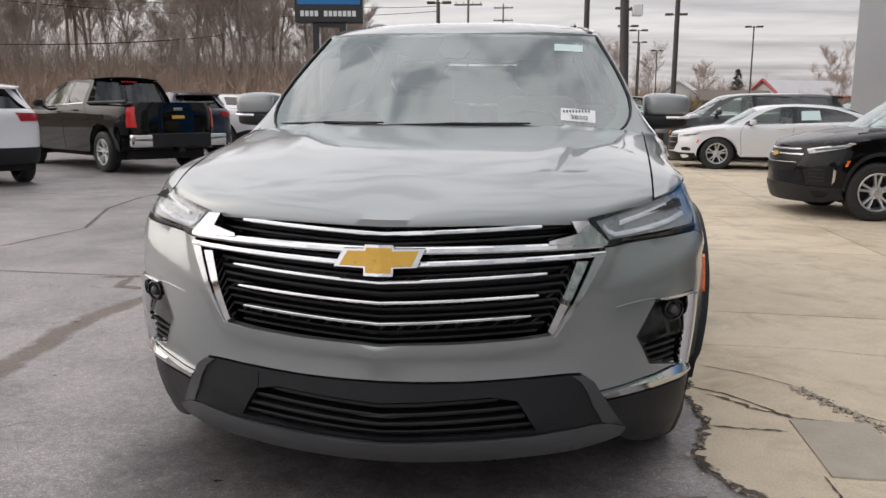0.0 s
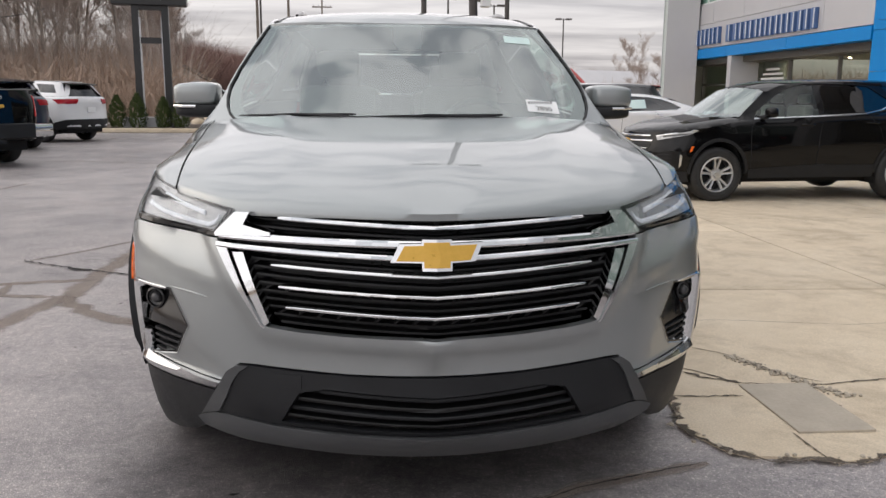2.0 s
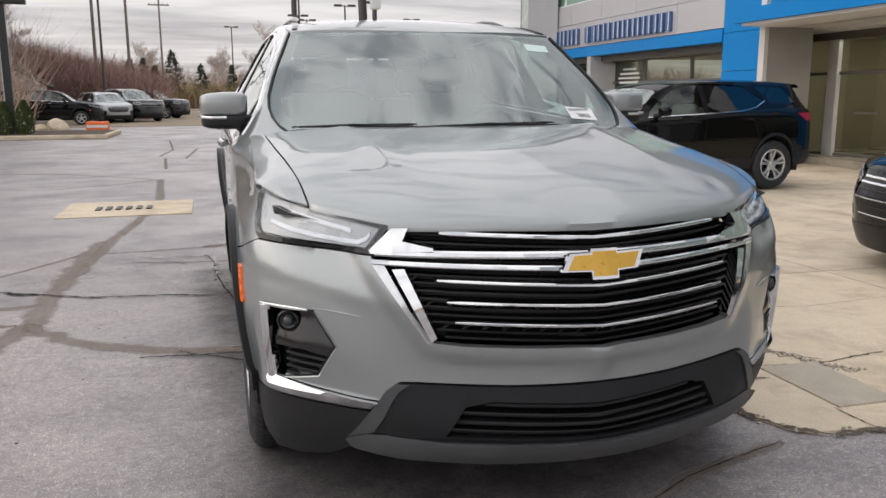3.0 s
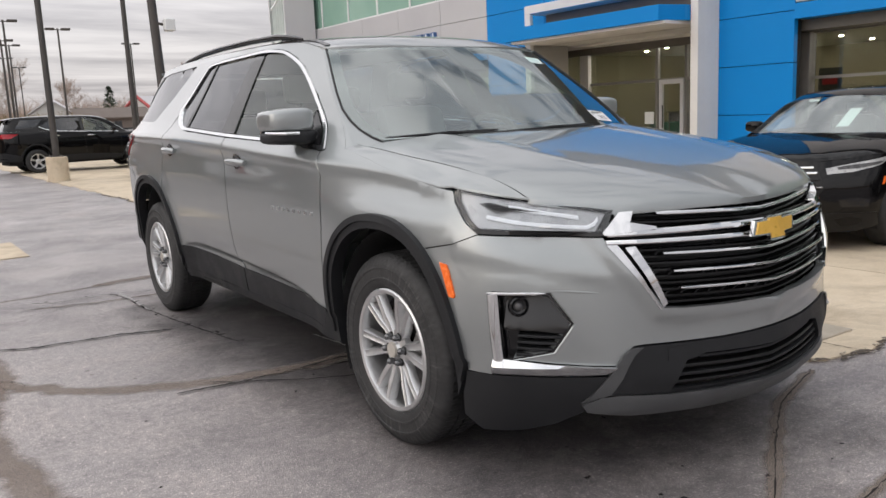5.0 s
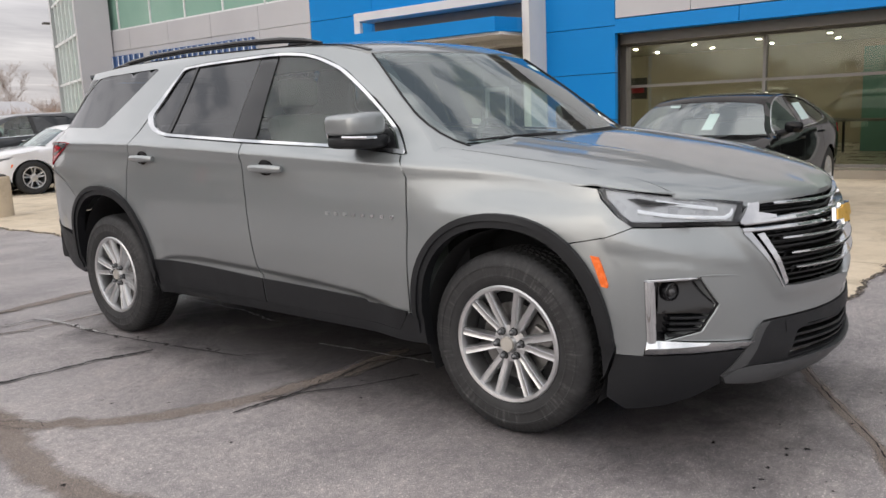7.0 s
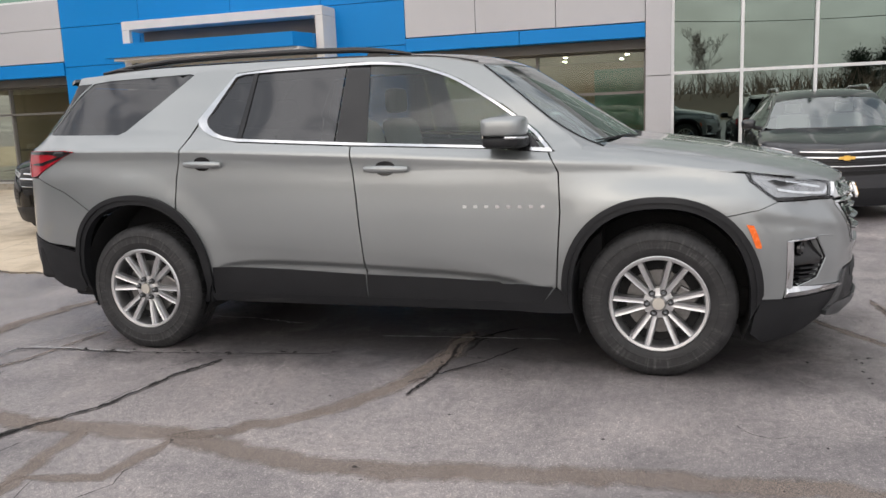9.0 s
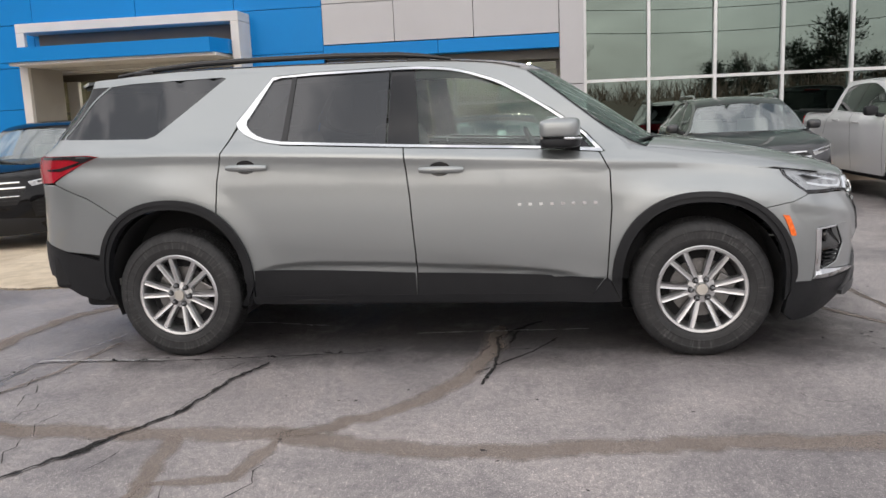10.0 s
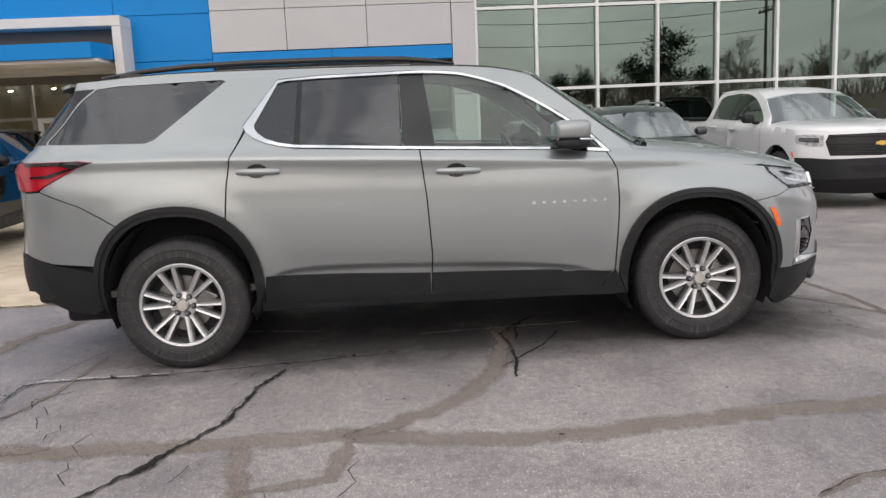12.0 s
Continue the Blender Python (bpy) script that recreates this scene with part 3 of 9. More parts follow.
part("grate", boxm(-2.45, -1.75, 7.15, 7.45, 0.010, 0.020), CRACK, drain)
for k in range(6):
    part("bar", boxm(-2.43 + k * 0.115, -2.37 + k * 0.115, 7.16, 7.44, 0.016, 0.028), POLE_BROWN, drain)
lot = thing("gravel_lot", label="flat tan gravel patch at the far end of the lot", category="gravel", kind="structure")
GRAVEL = mottled("gravel", (0.23, 0.18, 0.125), (0.33, 0.265, 0.19), 0.95, scale=1.0, bump=0.4)
part("gravel", boxm(-16.0, -0.5, 37.5, 75.0, 0.0, 0.02), GRAVEL, lot)


def lathe_disc(xy, z, r=0.048):
    b = bmesh.new()
    bmesh.ops.create_cone(b, cap_ends=True, segments=12, radius1=r, radius2=r, depth=0.012, matrix=Matrix.Translation((xy[0], xy[1], z)))
    return b


# ---- dealership ----
FX = 10.5      # plane of the blue and grey cladding
shop = thing("dealership_building", label="car dealership with blue entrance portal, grey cladding and tall glazing", category="building")


def panels(name, mat, y0, y1, z0, z1, ys, zs, x=FX, depth=0.25):
    """Cladding sheets with open joints between them."""
    ys, zs = [y0, *ys, y1], [z0 if z0 > 0 else -0.2, *zs, z1]
    for a, b in zip(ys, ys[1:]):
        for c, d in zip(zs, zs[1:]):
            part(name, boxm(x, x + depth, a + 0.006, b - 0.006, c + 0.006, d - 0.006, 0.003), mat, shop)


TOP = 6.2
part("core_wall", boxm(FX + 0.24, FX + 0.40, 0.2, 5.3, 2.62, TOP - 0.02), DARK_VOID, shop)
part("core_wall", boxm(FX + 0.12, FX + 0.24, 5.32, 7.08, 0.0, TOP - 0.02), DARK_VOID, shop)
part("core_wall", boxm(FX + 0.24, FX + 0.40, 11.52, 13.58, 0.0, TOP - 0.02), DARK_VOID, shop)
part("core_wall", boxm(FX + 0.24, FX + 0.40, 13.62, 24.3, 2.62, 4.24), DARK_VOID, shop)
part("core_wall", boxm(FX + 0.24, FX + 0.40, 7.08, 11.4, 3.1, TOP - 0.02), DARK_VOID, shop)
# pier beside the curtain glass, grey fields, blue fields
panels("wall_panel", GREY_PANEL, 0.2, 0.66, 0.0, TOP, [], [1.9, 3.64, 5.1], FX - 0.04, 0.9)
panels("wall_panel", GREY_PANEL, 0.66, 5.3, 2.875, TOP, [2.3, 3.86], [3.66, 4.9])
panels("blue_panel", BLUE, 5.3, 7.1, 0.0, TOP, [], [1.02, 1.89, 2.75, 3.62, 4.5], depth=0.11)
panels("blue_panel", BLUE, 7.1, 11.49, 3.14, TOP, [9.2], [3.62, 4.5])
panels("blue_panel", BLUE, 11.49, 13.6, 0.0, TOP, [], [1.02, 1.89, 2.75, 3.62, 4.5])
panels("wall_panel", GREY_PANEL, 13.6, 24.3, 2.875, 4.25, [15.6, 17.7, 19.8, 21.9], [3.62])
panels("band", BLUE, 0.66, 5.3, 2.60, 2.865, [3.0], [], FX - 0.03, 0.8)
panels("band", BLUE, 13.6, 24.3, 2.56, 2.865, [17.2, 20.8], [], FX - 0.03, 0.8)
part("header", boxm(FX + 0.3, 11.25, 0.66, 6.6, 2.42, 2.60), DARK_HEADER, shop)
part("header", boxm(FX + 0.3, 11.25, 13.6, 24.3, 2.38, 2.56), DARK_HEADER, shop)


def glazing(y0, y1, z0, z1, x, ys, zs, glass, frame_mat, fw=0.05, depth=0.08):
    win = new("window")
    win.parent = shop
    for y in (y0, *ys, y1):
        part("mullion", boxm(x - depth, x + 0.02, y - fw / 2, y + fw / 2, z0, z1), frame_mat, win)
    for z in (z0, *zs, z1):
        cuts = [y0, *ys, y1]
        for a, b in zip(cuts, cuts[1:]):
            part("transom", boxm(x - depth + 0.006, x + 0.02, a + fw / 2, b - fw / 2, z - fw / 2, z + fw / 2), frame_mat, win)
    cuts, rows = [y0, *ys, y1], [z0, *zs, z1]
    for a, b in zip(cuts, cuts[1:]):
        for c, d in zip(rows, rows[1:]):
            ob = part("pane", boxm(x, x + 0.012, a, b, c, d), glass, win)
            ob.visible_shadow = False
    return win


# curtain glass in white bars, showroom glass in bronze bars, high green glazing
glazing(-12.0, 0.18, 0.12, 6.8, 10.62, [-1.01 - 1.212 * k for k in range(9)][::-1], [1.93, 3.52, 5.12], GREEN_GLASS, WHITE_METAL, 0.055, 0.10)
part("sill", boxm(10.45, 10.75, -12.0, 0.18, -0.2, 0.10), CONCRETE, shop)
part("core_wall", boxm(10.9, 11.1, -12.0, 0.15, 0.0, 6.8), DARK_VOID, shop)
part("parapet", boxm(10.5, 11.2, -12.0, 0.19, 6.83, 7.3), GREY_PANEL, shop)
glazing(0.70, 6.6, 0.12, 2.42, 11.3, [2.80, 5.40], [1.63], SHOW_GLASS, BRONZE)
part("jamb", boxm(11.12, 11.24, 5.38, 5.57, 0.0, 2.42, 0.01), BRONZE, shop)
glazing(13.7, 24.2, 0.12, 2.38, 11.3, [16.0, 18.4, 21.3], [1.75], SHOW_GLASS, BRONZE)
part("side_column", boxm(FX - 0.06, 11.3, 20.3, 20.55, 0.0, 2.55), GREY_PANEL, shop)
glazing(13.6, 24.3, 4.28, 6.0, FX + 0.12, [15.4, 17.2, 19.0, 20.8, 22.6], [], CLEAR_GREEN, WHITE_METAL, 0.05, 0.04)
part("roof", boxm(FX - 0.1, 26.0, -12.0, 24.3, 7.3, 7.45), GREY_PANEL, shop)

# entrance portal: pale frame, blue canopy, white soffit, glass doors
PX = 9.88
LOBBY = mottled("grey_render", (0.30, 0.285, 0.265), (0.37, 0.355, 0.33), 0.8, scale=1.5)
RECESS = mottled("brown_recess", (0.15, 0.125, 0.105), (0.20, 0.17, 0.145), 0.7, scale=1.5, bump=0.0)
part("portal_leg", boxm(PX, 10.5, 6.79, 6.955, -0.2, 3.378, 0.01), PALE_FRAME, shop)
part("portal_leg", boxm(PX, PX + 0.10, 11.30, 11.48, -0.2, 3.378, 0.01), PALE_FRAME, shop)
part("lobby_wall", boxm(PX + 0.103, 11.05, 11.30, 11.48, -0.2, 2.70), LOBBY, shop, "grey side wall of the entrance")
part("portal_beam", boxm(PX, 10.5, 6.79, 11.48, 3.38, 3.56, 0.01), PALE_FRAME, shop)
part("portal_recess", boxm(10.38, 10.49, 6.96, 11.305, 2.7, 3.375), RECESS, shop)
bm = bmesh.new()
outline = [(10.375, 6.97), (9.75, 6.97), (9.2, 7.12), (9.2, 11.45), (9.45, 11.49), (9.87, 11.49), (9.87, 11.29), (10.375, 11.29)]
lo, hi = [bm.verts.new((x, y, 2.76)) for x, y in outline], [bm.verts.new((x, y, 3.03)) for x, y in outline]
bm.faces.new(hi)
bm.faces.new(lo[::-1])
for i in range(8):
    bm.faces.new((lo[i], lo[(i + 1) % 8], hi[(i + 1) % 8], hi[i]))
bmesh.ops.recalc_face_normals(bm, faces=bm.faces)
part("canopy", bm, BLUE, shop, "blue entrance canopy")
part("soffit", boxm(9.3, 12.4, 7.05, 11.29, 2.70, 2.757), SOFFIT, shop)
part("soffit", boxm(10.78, 12.4, 11.485, 13.2, 2.70, 2.757), SOFFIT, shop)
part("lobby_wall", boxm(10.95, 12.0, 13.2, 13.35, 0.0, 2.75), LOBBY, shop)
part("lobby_wall", boxm(10.78, 12.0, 6.9, 7.05, 0.0, 2.6), LOBBY, shop)
part("header", boxm(11.9, 11.98, 7.06, 13.2, 2.50, 2.695), DARK_HEADER, shop)
part("column", boxm(11.86, 11.97, 11.46, 11.74, 0.0, 2.50, 0.01), PALE_FRAME, shop)
glazing(7.1, 13.2, 0.08, 2.69, 12.0, [8.64, 9.43, 11.60], [1.80], SHOW_GLASS, BRONZE, 0.06)
door = new("door")
door.parent = shop
for y0, y1, z0, z1 in ((8.68, 8.78, 0.0, 1.80), (9.25, 9.35, 0.0, 1.80), (8.78, 9.25, 1.70, 1.80), (8.78, 9.25, 0.0, 0.22)):
    part("door_frame", boxm(11.90, 11.955, y0, y1, z0, z1, 0.005), GREY_PANEL, door)
part("handle", boxm(11.85, 11.87, 9.20, 9.23, 0.75, 1.25, 0.005), BLACK_METAL, door)
for y in (10.4,):
    part("door_rail", boxm(11.93, 11.99, y, y + 0.6, 0.95, 1.0), BRONZE, shop)
part("notice", boxm(11.96, 11.985, 9.55, 9.8, 0.84, 1.11), WHITE_METAL, shop, "white notice on the entrance door")

# showroom interior
part("back_wall", boxm(19.5, 19.7, 0.2, 24.2, 0.0, 2.9), SHOW_WALL, shop)
part("side_wall", boxm(11.35, 19.5, 0.1, 0.2, 0.0, 2.9), SHOW_WALL, shop)
part("side_wall", boxm(12.1, 19.5, 13.35, 13.5, 0.0, 2.9), SHOW_WALL, shop)
part("showroom_floor", boxm(11.2, 19.6, 0.2, 24.2, -0.2, 0.05), SHOW_FLOOR, shop)
part("showroom_ceiling", boxm(11.32, 19.6, 0.2, 24.2, 2.66, 2.72), SOFFIT, shop)
for k in range(7):
    for j, x in enumerate((12.3, 14.2, 16.2, 18.2)):
        part("downlight", lathe_disc((x, 1.4 + 1.55 * k + 0.3 * (j % 2)), 2.655), DOWNLIGHT, shop)
for x in (12.8, 14.6, 16.6):
    part("downlight", lathe_disc((x, 12.0), 2.655), DOWNLIGHT, shop)
for k in range(5):
    for x in (12.6, 15.5):
        part("downlight", lathe_disc((x, 14.6 + 2.0 * k), 2.655), DOWNLIGHT, shop)
part("wall_poster", boxm(12.98, 13.02, 5.82, 6.27, 1.39, 1.84), plain("poster_dark", (0.05, 0.045, 0.045), 0.4), shop, "dark hanging screen with a red vehicle shape")
part("poster_shape", boxm(12.965, 12.98, 5.88, 6.18, 1.52, 1.66), plain("poster_red", (0.30, 0.02, 0.03), 0.4), shop)
part("wall_screen", boxm(19.4, 19.45, 1.6, 2.5, 1.5, 1.9), plain("screen_teal", (0.03, 0.10, 0.10), 0.3), shop)
part("office_partition", boxm(16.0, 16.06, 0.3, 2.2, 0.05, 2.3), plain("teal_glass", (0.14, 0.30, 0.26), 0.2), shop)
for k, (x, y) in enumerate([(14.2, 1.3), (14.8, 2.4), (13.6, 9.6), (14.5, 18.0), (13.9, 21.0)]):
    desk = thing("reception_desk", label="small dark desk inside the showroom", category="desk", group="desks in the showroom")
    part("top", boxm(x, x + 0.7, y, y + 1.3, 0.76, 0.80), DARK_HEADER, desk)
    for a, b in ((0, 0), (0.64, 0), (0, 1.24), (0.64, 1.24)):
        part("leg", boxm(x + a, x + a + 0.05, y + b, y + b + 0.05, 0.05, 0.76), BLACK_METAL, desk)
TEAL_MESH = mottled("teal_chair_mesh", (0.05, 0.16, 0.14), (0.08, 0.22, 0.19), 0.6, scale=30)
for x, y in ((12.9, 9.75), (13.0, 10.45)):
    seat = thing("lounge_chair", pose(x, y, 0.05), "low teal lounge chair behind the entrance glass", "chair", "lounge chairs in the lobby")
    part("seat", boxm(-0.28, 0.28, -0.28, 0.28, 0.34, 0.42, 0.03), TEAL_MESH, seat)
    part("backrest", boxm(0.20, 0.28, -0.28, 0.28, 0.42, 0.80, 0.03), TEAL_MESH, seat)
    for a, b in ((-0.24, -0.24), (-0.24, 0.24), (0.24, -0.24), (0.24, 0.24)):
        part("leg", tube(bmesh.new(), [(a, b, 0.0), (a * 0.9, b * 0.9, 0.35)], 0.014, 6), BLACK_METAL, seat)
counter = thing("reception_counter", label="dark red-brown reception counter inside the entrance", category="counter")
part("front", boxm(15.0, 15.6, 9.3, 11.6, 0.05, 1.02, 0.01), plain("dark_laminate", (0.07, 0.045, 0.04), 0.4), counter)
part("top", boxm(14.95, 15.65, 9.25, 11.65, 1.023, 1.06, 0.008), DARK_HEADER, counter)
xmas = thing("decorated_tree", label="slim green tree with red and gold baubles behind the glass", category="decorated tree")
rt = random.Random(8)
XT = mottled("fir_green", (0.015, 0.035, 0.014), (0.03, 0.06, 0.025), 0.8, scale=20)
XR = mottled("bauble_red", (0.35, 0.02, 0.015), (0.5, 0.05, 0.02), 0.3, scale=20)
XG = mottled("bauble_gold", (0.5, 0.33, 0.08), (0.65, 0.45, 0.12), 0.3, 0.6, scale=20)
bm = bmesh.new()
for i in range(240):
    z = rt.uniform(0.25, 2.15)
    r = 0.06 + 0.26 * (1 - (z - 0.25) / 1.95)
    a = rt.uniform(0, 6.28)
    c = Vector((11.9 + r * math.cos(a), 6.03 + r * math.sin(a) * 0.7, z))
    d = Vector((math.cos(a), math.sin(a), -0.3)) * rt.uniform(0.06, 0.14)
    s = Vector((-math.sin(a), math.cos(a), 0)) * 0.025
    bm.faces.new([bm.verts.new(c - s), bm.verts.new(c + s), bm.verts.new(c + d)])
part("foliage", bm, XT, xmas)
for mt, n in ((XR, 26), (XG, 20)):
    for i in range(n):
        z = rt.uniform(0.3, 2.1)
        r = 0.08 + 0.26 * (1 - (z - 0.25) / 1.95)
        a = rt.uniform(2.0, 4.3)
        b = bmesh.new()
        bmesh.ops.create_icosphere(b, subdivisions=1, radius=0.038, matrix=Matrix.Translation((11.9 + r * math.cos(a), 6.03 + r * math.sin(a) * 0.7, z)))
        part("bauble", b, mt, xmas)

# raised name on the grey field: plain bars, and small vent writing on the glass as bars
SIGN_BLUE = mottled("sign_letter_blue", (0.055, 0.115, 0.27), (0.08, 0.15, 0.33), 0.4, scale=3, bump=0.0)
name_sign = thing("name_sign", label="row of raised blue bars with white edges on grey cladding", category="sign")
yy = 23.7
for k, w in enumerate([0.62, 0.54, 0.54, 0.54, 0.0, 0.74, 0.54, 0.54, 0.46, 0.5, 0.48, 0.54, 0.54]):
    if w == 0.0:
        yy -= 0.42
        continue
    for u0, u1 in ((0.0, 0.34), (0.62, 0.96)):
        part("bar", boxm(FX - 0.11, FX - 0.003, yy - w * u1, yy - w * u0, 2.97, 3.46, 0.01), SIGN_BLUE, name_sign)
        part("bar_edge", boxm(FX - 0.118, FX - 0.108, yy - w * u1 + 0.02, yy - w * u1 + 0.055, 2.99, 3.44), WHITE_METAL, name_sign)
    yy -= w + 0.085
hours = thing("window_lettering", label="white lines of small lettering on the showroom glass", category="window sign")
for k, (a, b) in enumerate([(0.25, 1.0), (0.05, 1.2), (0.0, 1.3), (0.1, 1.2), (0.45, 0.8)]):
    part("bar", boxm(11.2, 11.215, 18.6 + a, 18.6 + b, 2.10 - 0.13 * k, 2.16 - 0.13 * k), WHITE_METAL, hours)

# glass corner tower with an overhanging roof
tower = thing("glass_tower", pose(9.5, 23.2, 0, 0, 0, -18.6), "glazed corner stair tower with grey column and flat roof", "building")
part("column", boxm(0.0, 1.0, 0.0, 0.3, -0.2, 8.4), GREY_PANEL, tower)
part("column", boxm(0.0, 0.3, 5.2, 5.5, -0.2, 8.4), GREY_PANEL, tower)
part("glass_wall", boxm(0.12, 0.16, 0.3, 5.2, -0.2, 8.4), CLEAR_GREEN, tower)
for k in range(1, 6):
    part("mullion", boxm(0.02, 0.12, 0.3 + 0.82 * k - 0.04, 0.3 + 0.82 * k + 0.04, -0.2, 8.4), WHITE_METAL, tower)
    part("transom", boxm(0.04, 0.115, 0.3, 5.2, 1.4 * k - 0.04, 1.4 * k + 0.04), WHITE_METAL, tower)
part("roof", boxm(-0.6, 4.5, -0.5, 6.0, 8.4, 8.7), GREY_PANEL, tower)
part("back_wall", boxm(3.8, 4.0, 0.3, 5.5, -0.2, 8.4), SOFFIT, tower)
part("side_wall", boxm(0.3, 3.8, 5.3, 5.5, -0.2, 8.4), SOFFIT, tower)


# ---- lamp poles, utility poles, road sign ----
def lamp_pole(x, y, h=9.0, lean=(0, 0), heads=2, base=0.62, r=0.075):
    p = thing("lamp_pole", pose(x, y, 0), "tall bronze car-lot lamp pole on a round concrete base", "lamp pole", "lamp poles of the lot")
    b = bmesh.new()
    lathe(b, [(0.0, -0.15), (0.26, -0.15), (0.26, base - 0.02), (0.24, base), (0.0, base)], 20)
    part("base", b, CONCRETE, p, smooth=40)
    part("foot_plate", boxm(-0.16, 0.16, -0.16, 0.16, base, base + 0.025), POLE_BROWN, p)
    part("pole", tube(bmesh.new(), [(0, 0, base + 0.02), (lean[0] * h, lean[1] * h, h)], [r * 1.1, r * 0.8], 10), POLE_BROWN, p, smooth=50)
    for k in range(heads):
        s = 1 if k else -1
        part("arm", tube(bmesh.new(), [(lean[0] * h, lean[1] * h, h - 0.1), (lean[0] * h + s * 0.5, lean[1] * h, h - 0.05)], 0.03, 6), POLE_BROWN, p)
        part("lamp_head", boxm(lean[0] * h + s * 0.5 - 0.28, lean[0] * h + s * 0.5 + 0.28, -0.2, 0.2, h - 0.12, h + 0.02, 0.02), POLE_BROWN, p)
    return p


near_pole = lamp_pole(1.72, 11.5, 9.0, (-0.028, 0.0), r=0.075)
part("camera_bracket", tube(bmesh.new(), [(-0.1, 0.0, 3.0), (0.12, -0.1, 2.95)], 0.025, 6), POLE_BROWN, near_pole)
part("camera_box", boxm(0.05, 0.22, -0.22, -0.05, 2.85, 3.05, 0.02), WHITE_METAL, near_pole, "small white security camera")
lamp_pole(1.3, 19.6, 9.0)
lamp_pole(4.1, 22.6, 9.0)
for x, y, h in [(6.0, 62, 7.6), (9.5, 88, 8.4), (18.5, 76, 8.8), (27.0, 60, 9.0), (2.0, 96, 9.4), (14.0, 110, 9), (-7.0, 50, 8.0), (5.2, 54, 8.0), (7.6, 70, 8.0), (9.0, 58, 8)]:
    lamp_pole(x, y, h, heads=2)


def utility_pole(x, y, h, arms=2, lean=0.0):
    p = thing("utility_pole", pose(x, y, 0), "weathered wooden utility pole with crossarms", "utility pole", "utility poles")
    part("pole", tube(bmesh.new(), [(0, 0, 0), (lean * h, 0, h)], [0.14, 0.09], 9), WOOD_POLE, p, smooth=60)
    for k in range(arms):
        z = h - 0.5 - 1.5 * k
        part("crossarm", boxm(lean * z - 1.2, lean * z + 1.2, -0.06, 0.06, z - 0.07, z + 0.07), WOOD_POLE, p)
        for s in (-1.05, -0.4, 0.4, 1.05):
            part("insulator", boxm(lean * z + s - 0.04, lean * z + s + 0.04, -0.04, 0.04, z + 0.07, z + 0.24), GREY_PANEL, p)
    return p


utility_pole(-19.4, 53.3, 14.0, 0, 0.01)
utility_pole(-18.65, 37.4, 4.9, 0)
utility_pole(-8.8, 62.0, 12.5, 2)
utility_pole(-7.0, 68.0, 12.0, 2)
utility_pole(-6.0, 100.0, 14.0, 2)
utility_pole(-34.0, 3.0, 10.5, 2)
utility_pole(-34.0, -26.0, 10.5, 2)
utility_pole(-34.0, 34.0, 10.5, 2)
WIRE = plain("power_line", (0.03, 0.03, 0.03), 0.6)


def wire(a, b, sag):
    ob = thing("power_line", label="dark overhead power line sagging between poles", category="power line", group="power lines")
    pts = [Vector(a).lerp(Vector(b), k / 12) - Vector((0, 0, sag * 4 * (k / 12) * (1 - k / 12))) for k in range(13)]
    part("cable", tube(bmesh.new(), pts, 0.022, 4), WIRE, ob)


for x, z in ((-1.05, 10.2), (-0.4, 10.2), (0.4, 10.2), (1.05, 8.7), (0.0, 7.2)):
    wire((-34 + x, -26, z), (-34 + x, 3, z), 0.7)
    wire((-34 + x, 3, z), (-34 + x, 34, z), 0.7)
    wire((-34 + x, 34, z), (-8.8 + x, 62, z + 1.6), 0.9)
for z in (7.2, 8.3, 9.6):
    wire((-34, 34, z), (-19.4, 53.3, z + 1.5), 0.5)
    wire((-19.4, 53.3, z + 1.5), (-8.8, 62, z + 2.0), 0.3)
wire((-34, 34, 4.6), (-18.65, 37.4, 4.7), 0.3)
wire((-18.65, 37.4, 4.7), (-19.4, 53.3, 7.5), 0.3)

road_sign = thing("pylon_sign", pose(-7.95, 27.2, 0, 0, 0, 8), "tall black two-legged pylon sign with blue panel", "pylon sign")
for s in (-0.50, 0.50):
    part("leg", boxm(s - 0.12, s + 0.12, -0.14, 0.14, 0.5, 4.4), BLACK_METAL, road_sign)
    part("leg_edge", boxm(s * 0.74 - 0.015, s * 0.74 + 0.015, -0.15, 0.15, 0.6, 4.0), GREY_PANEL, road_sign)
part("crosspiece", boxm(-0.4, 0.4, -0.12, 0.12, 3.10, 3.30), BLACK_METAL, road_sign)
part("crosspiece", boxm(-0.4, 0.4, -0.12, 0.12, 4.25, 4.39), BLACK_METAL, road_sign)
part("cabinet", boxm(-1.27, 1.27, -0.25, 0.25, 4.4, 7.2, 0.03), BLACK_METAL, road_sign)
part("blue_face", boxm(-1.17, 1.17, -0.27, -0.245, 5.05, 7.05), plain("sign_blue", (0.01, 0.16, 0.42), 0.35), road_sign)
for k in range(12):
    if k != 4:
        part("letter_bar", boxm(-1.05 + 0.175 * k, -0.92 + 0.175 * k, -0.27, -0.245, 4.62, 4.82), WHITE_METAL, road_sign)
part("plinth", boxm(-1.1, 1.1, -0.45, 0.45, 0.0, 0.5, 0.02), GREY_PANEL, road_sign)
island = thing("kerb_island", label="planted bed with a low pale concrete kerb under the sign", category="kerb", kind="structure")
part("kerb", boxm(-13.0, -4.3, 25.7, 30.0, 0.0, 0.15, 0.03), CONCRETE, island)
part("soil", boxm(-12.85, -4.45, 25.85, 29.85, 0.10, 0.158), mottled("bark_mulch", (0.05, 0.035, 0.025), (0.10, 0.07, 0.05), 0.95, scale=9, bump=0.5), island)

from mathutils.geometry import delaunay_2d_cdt


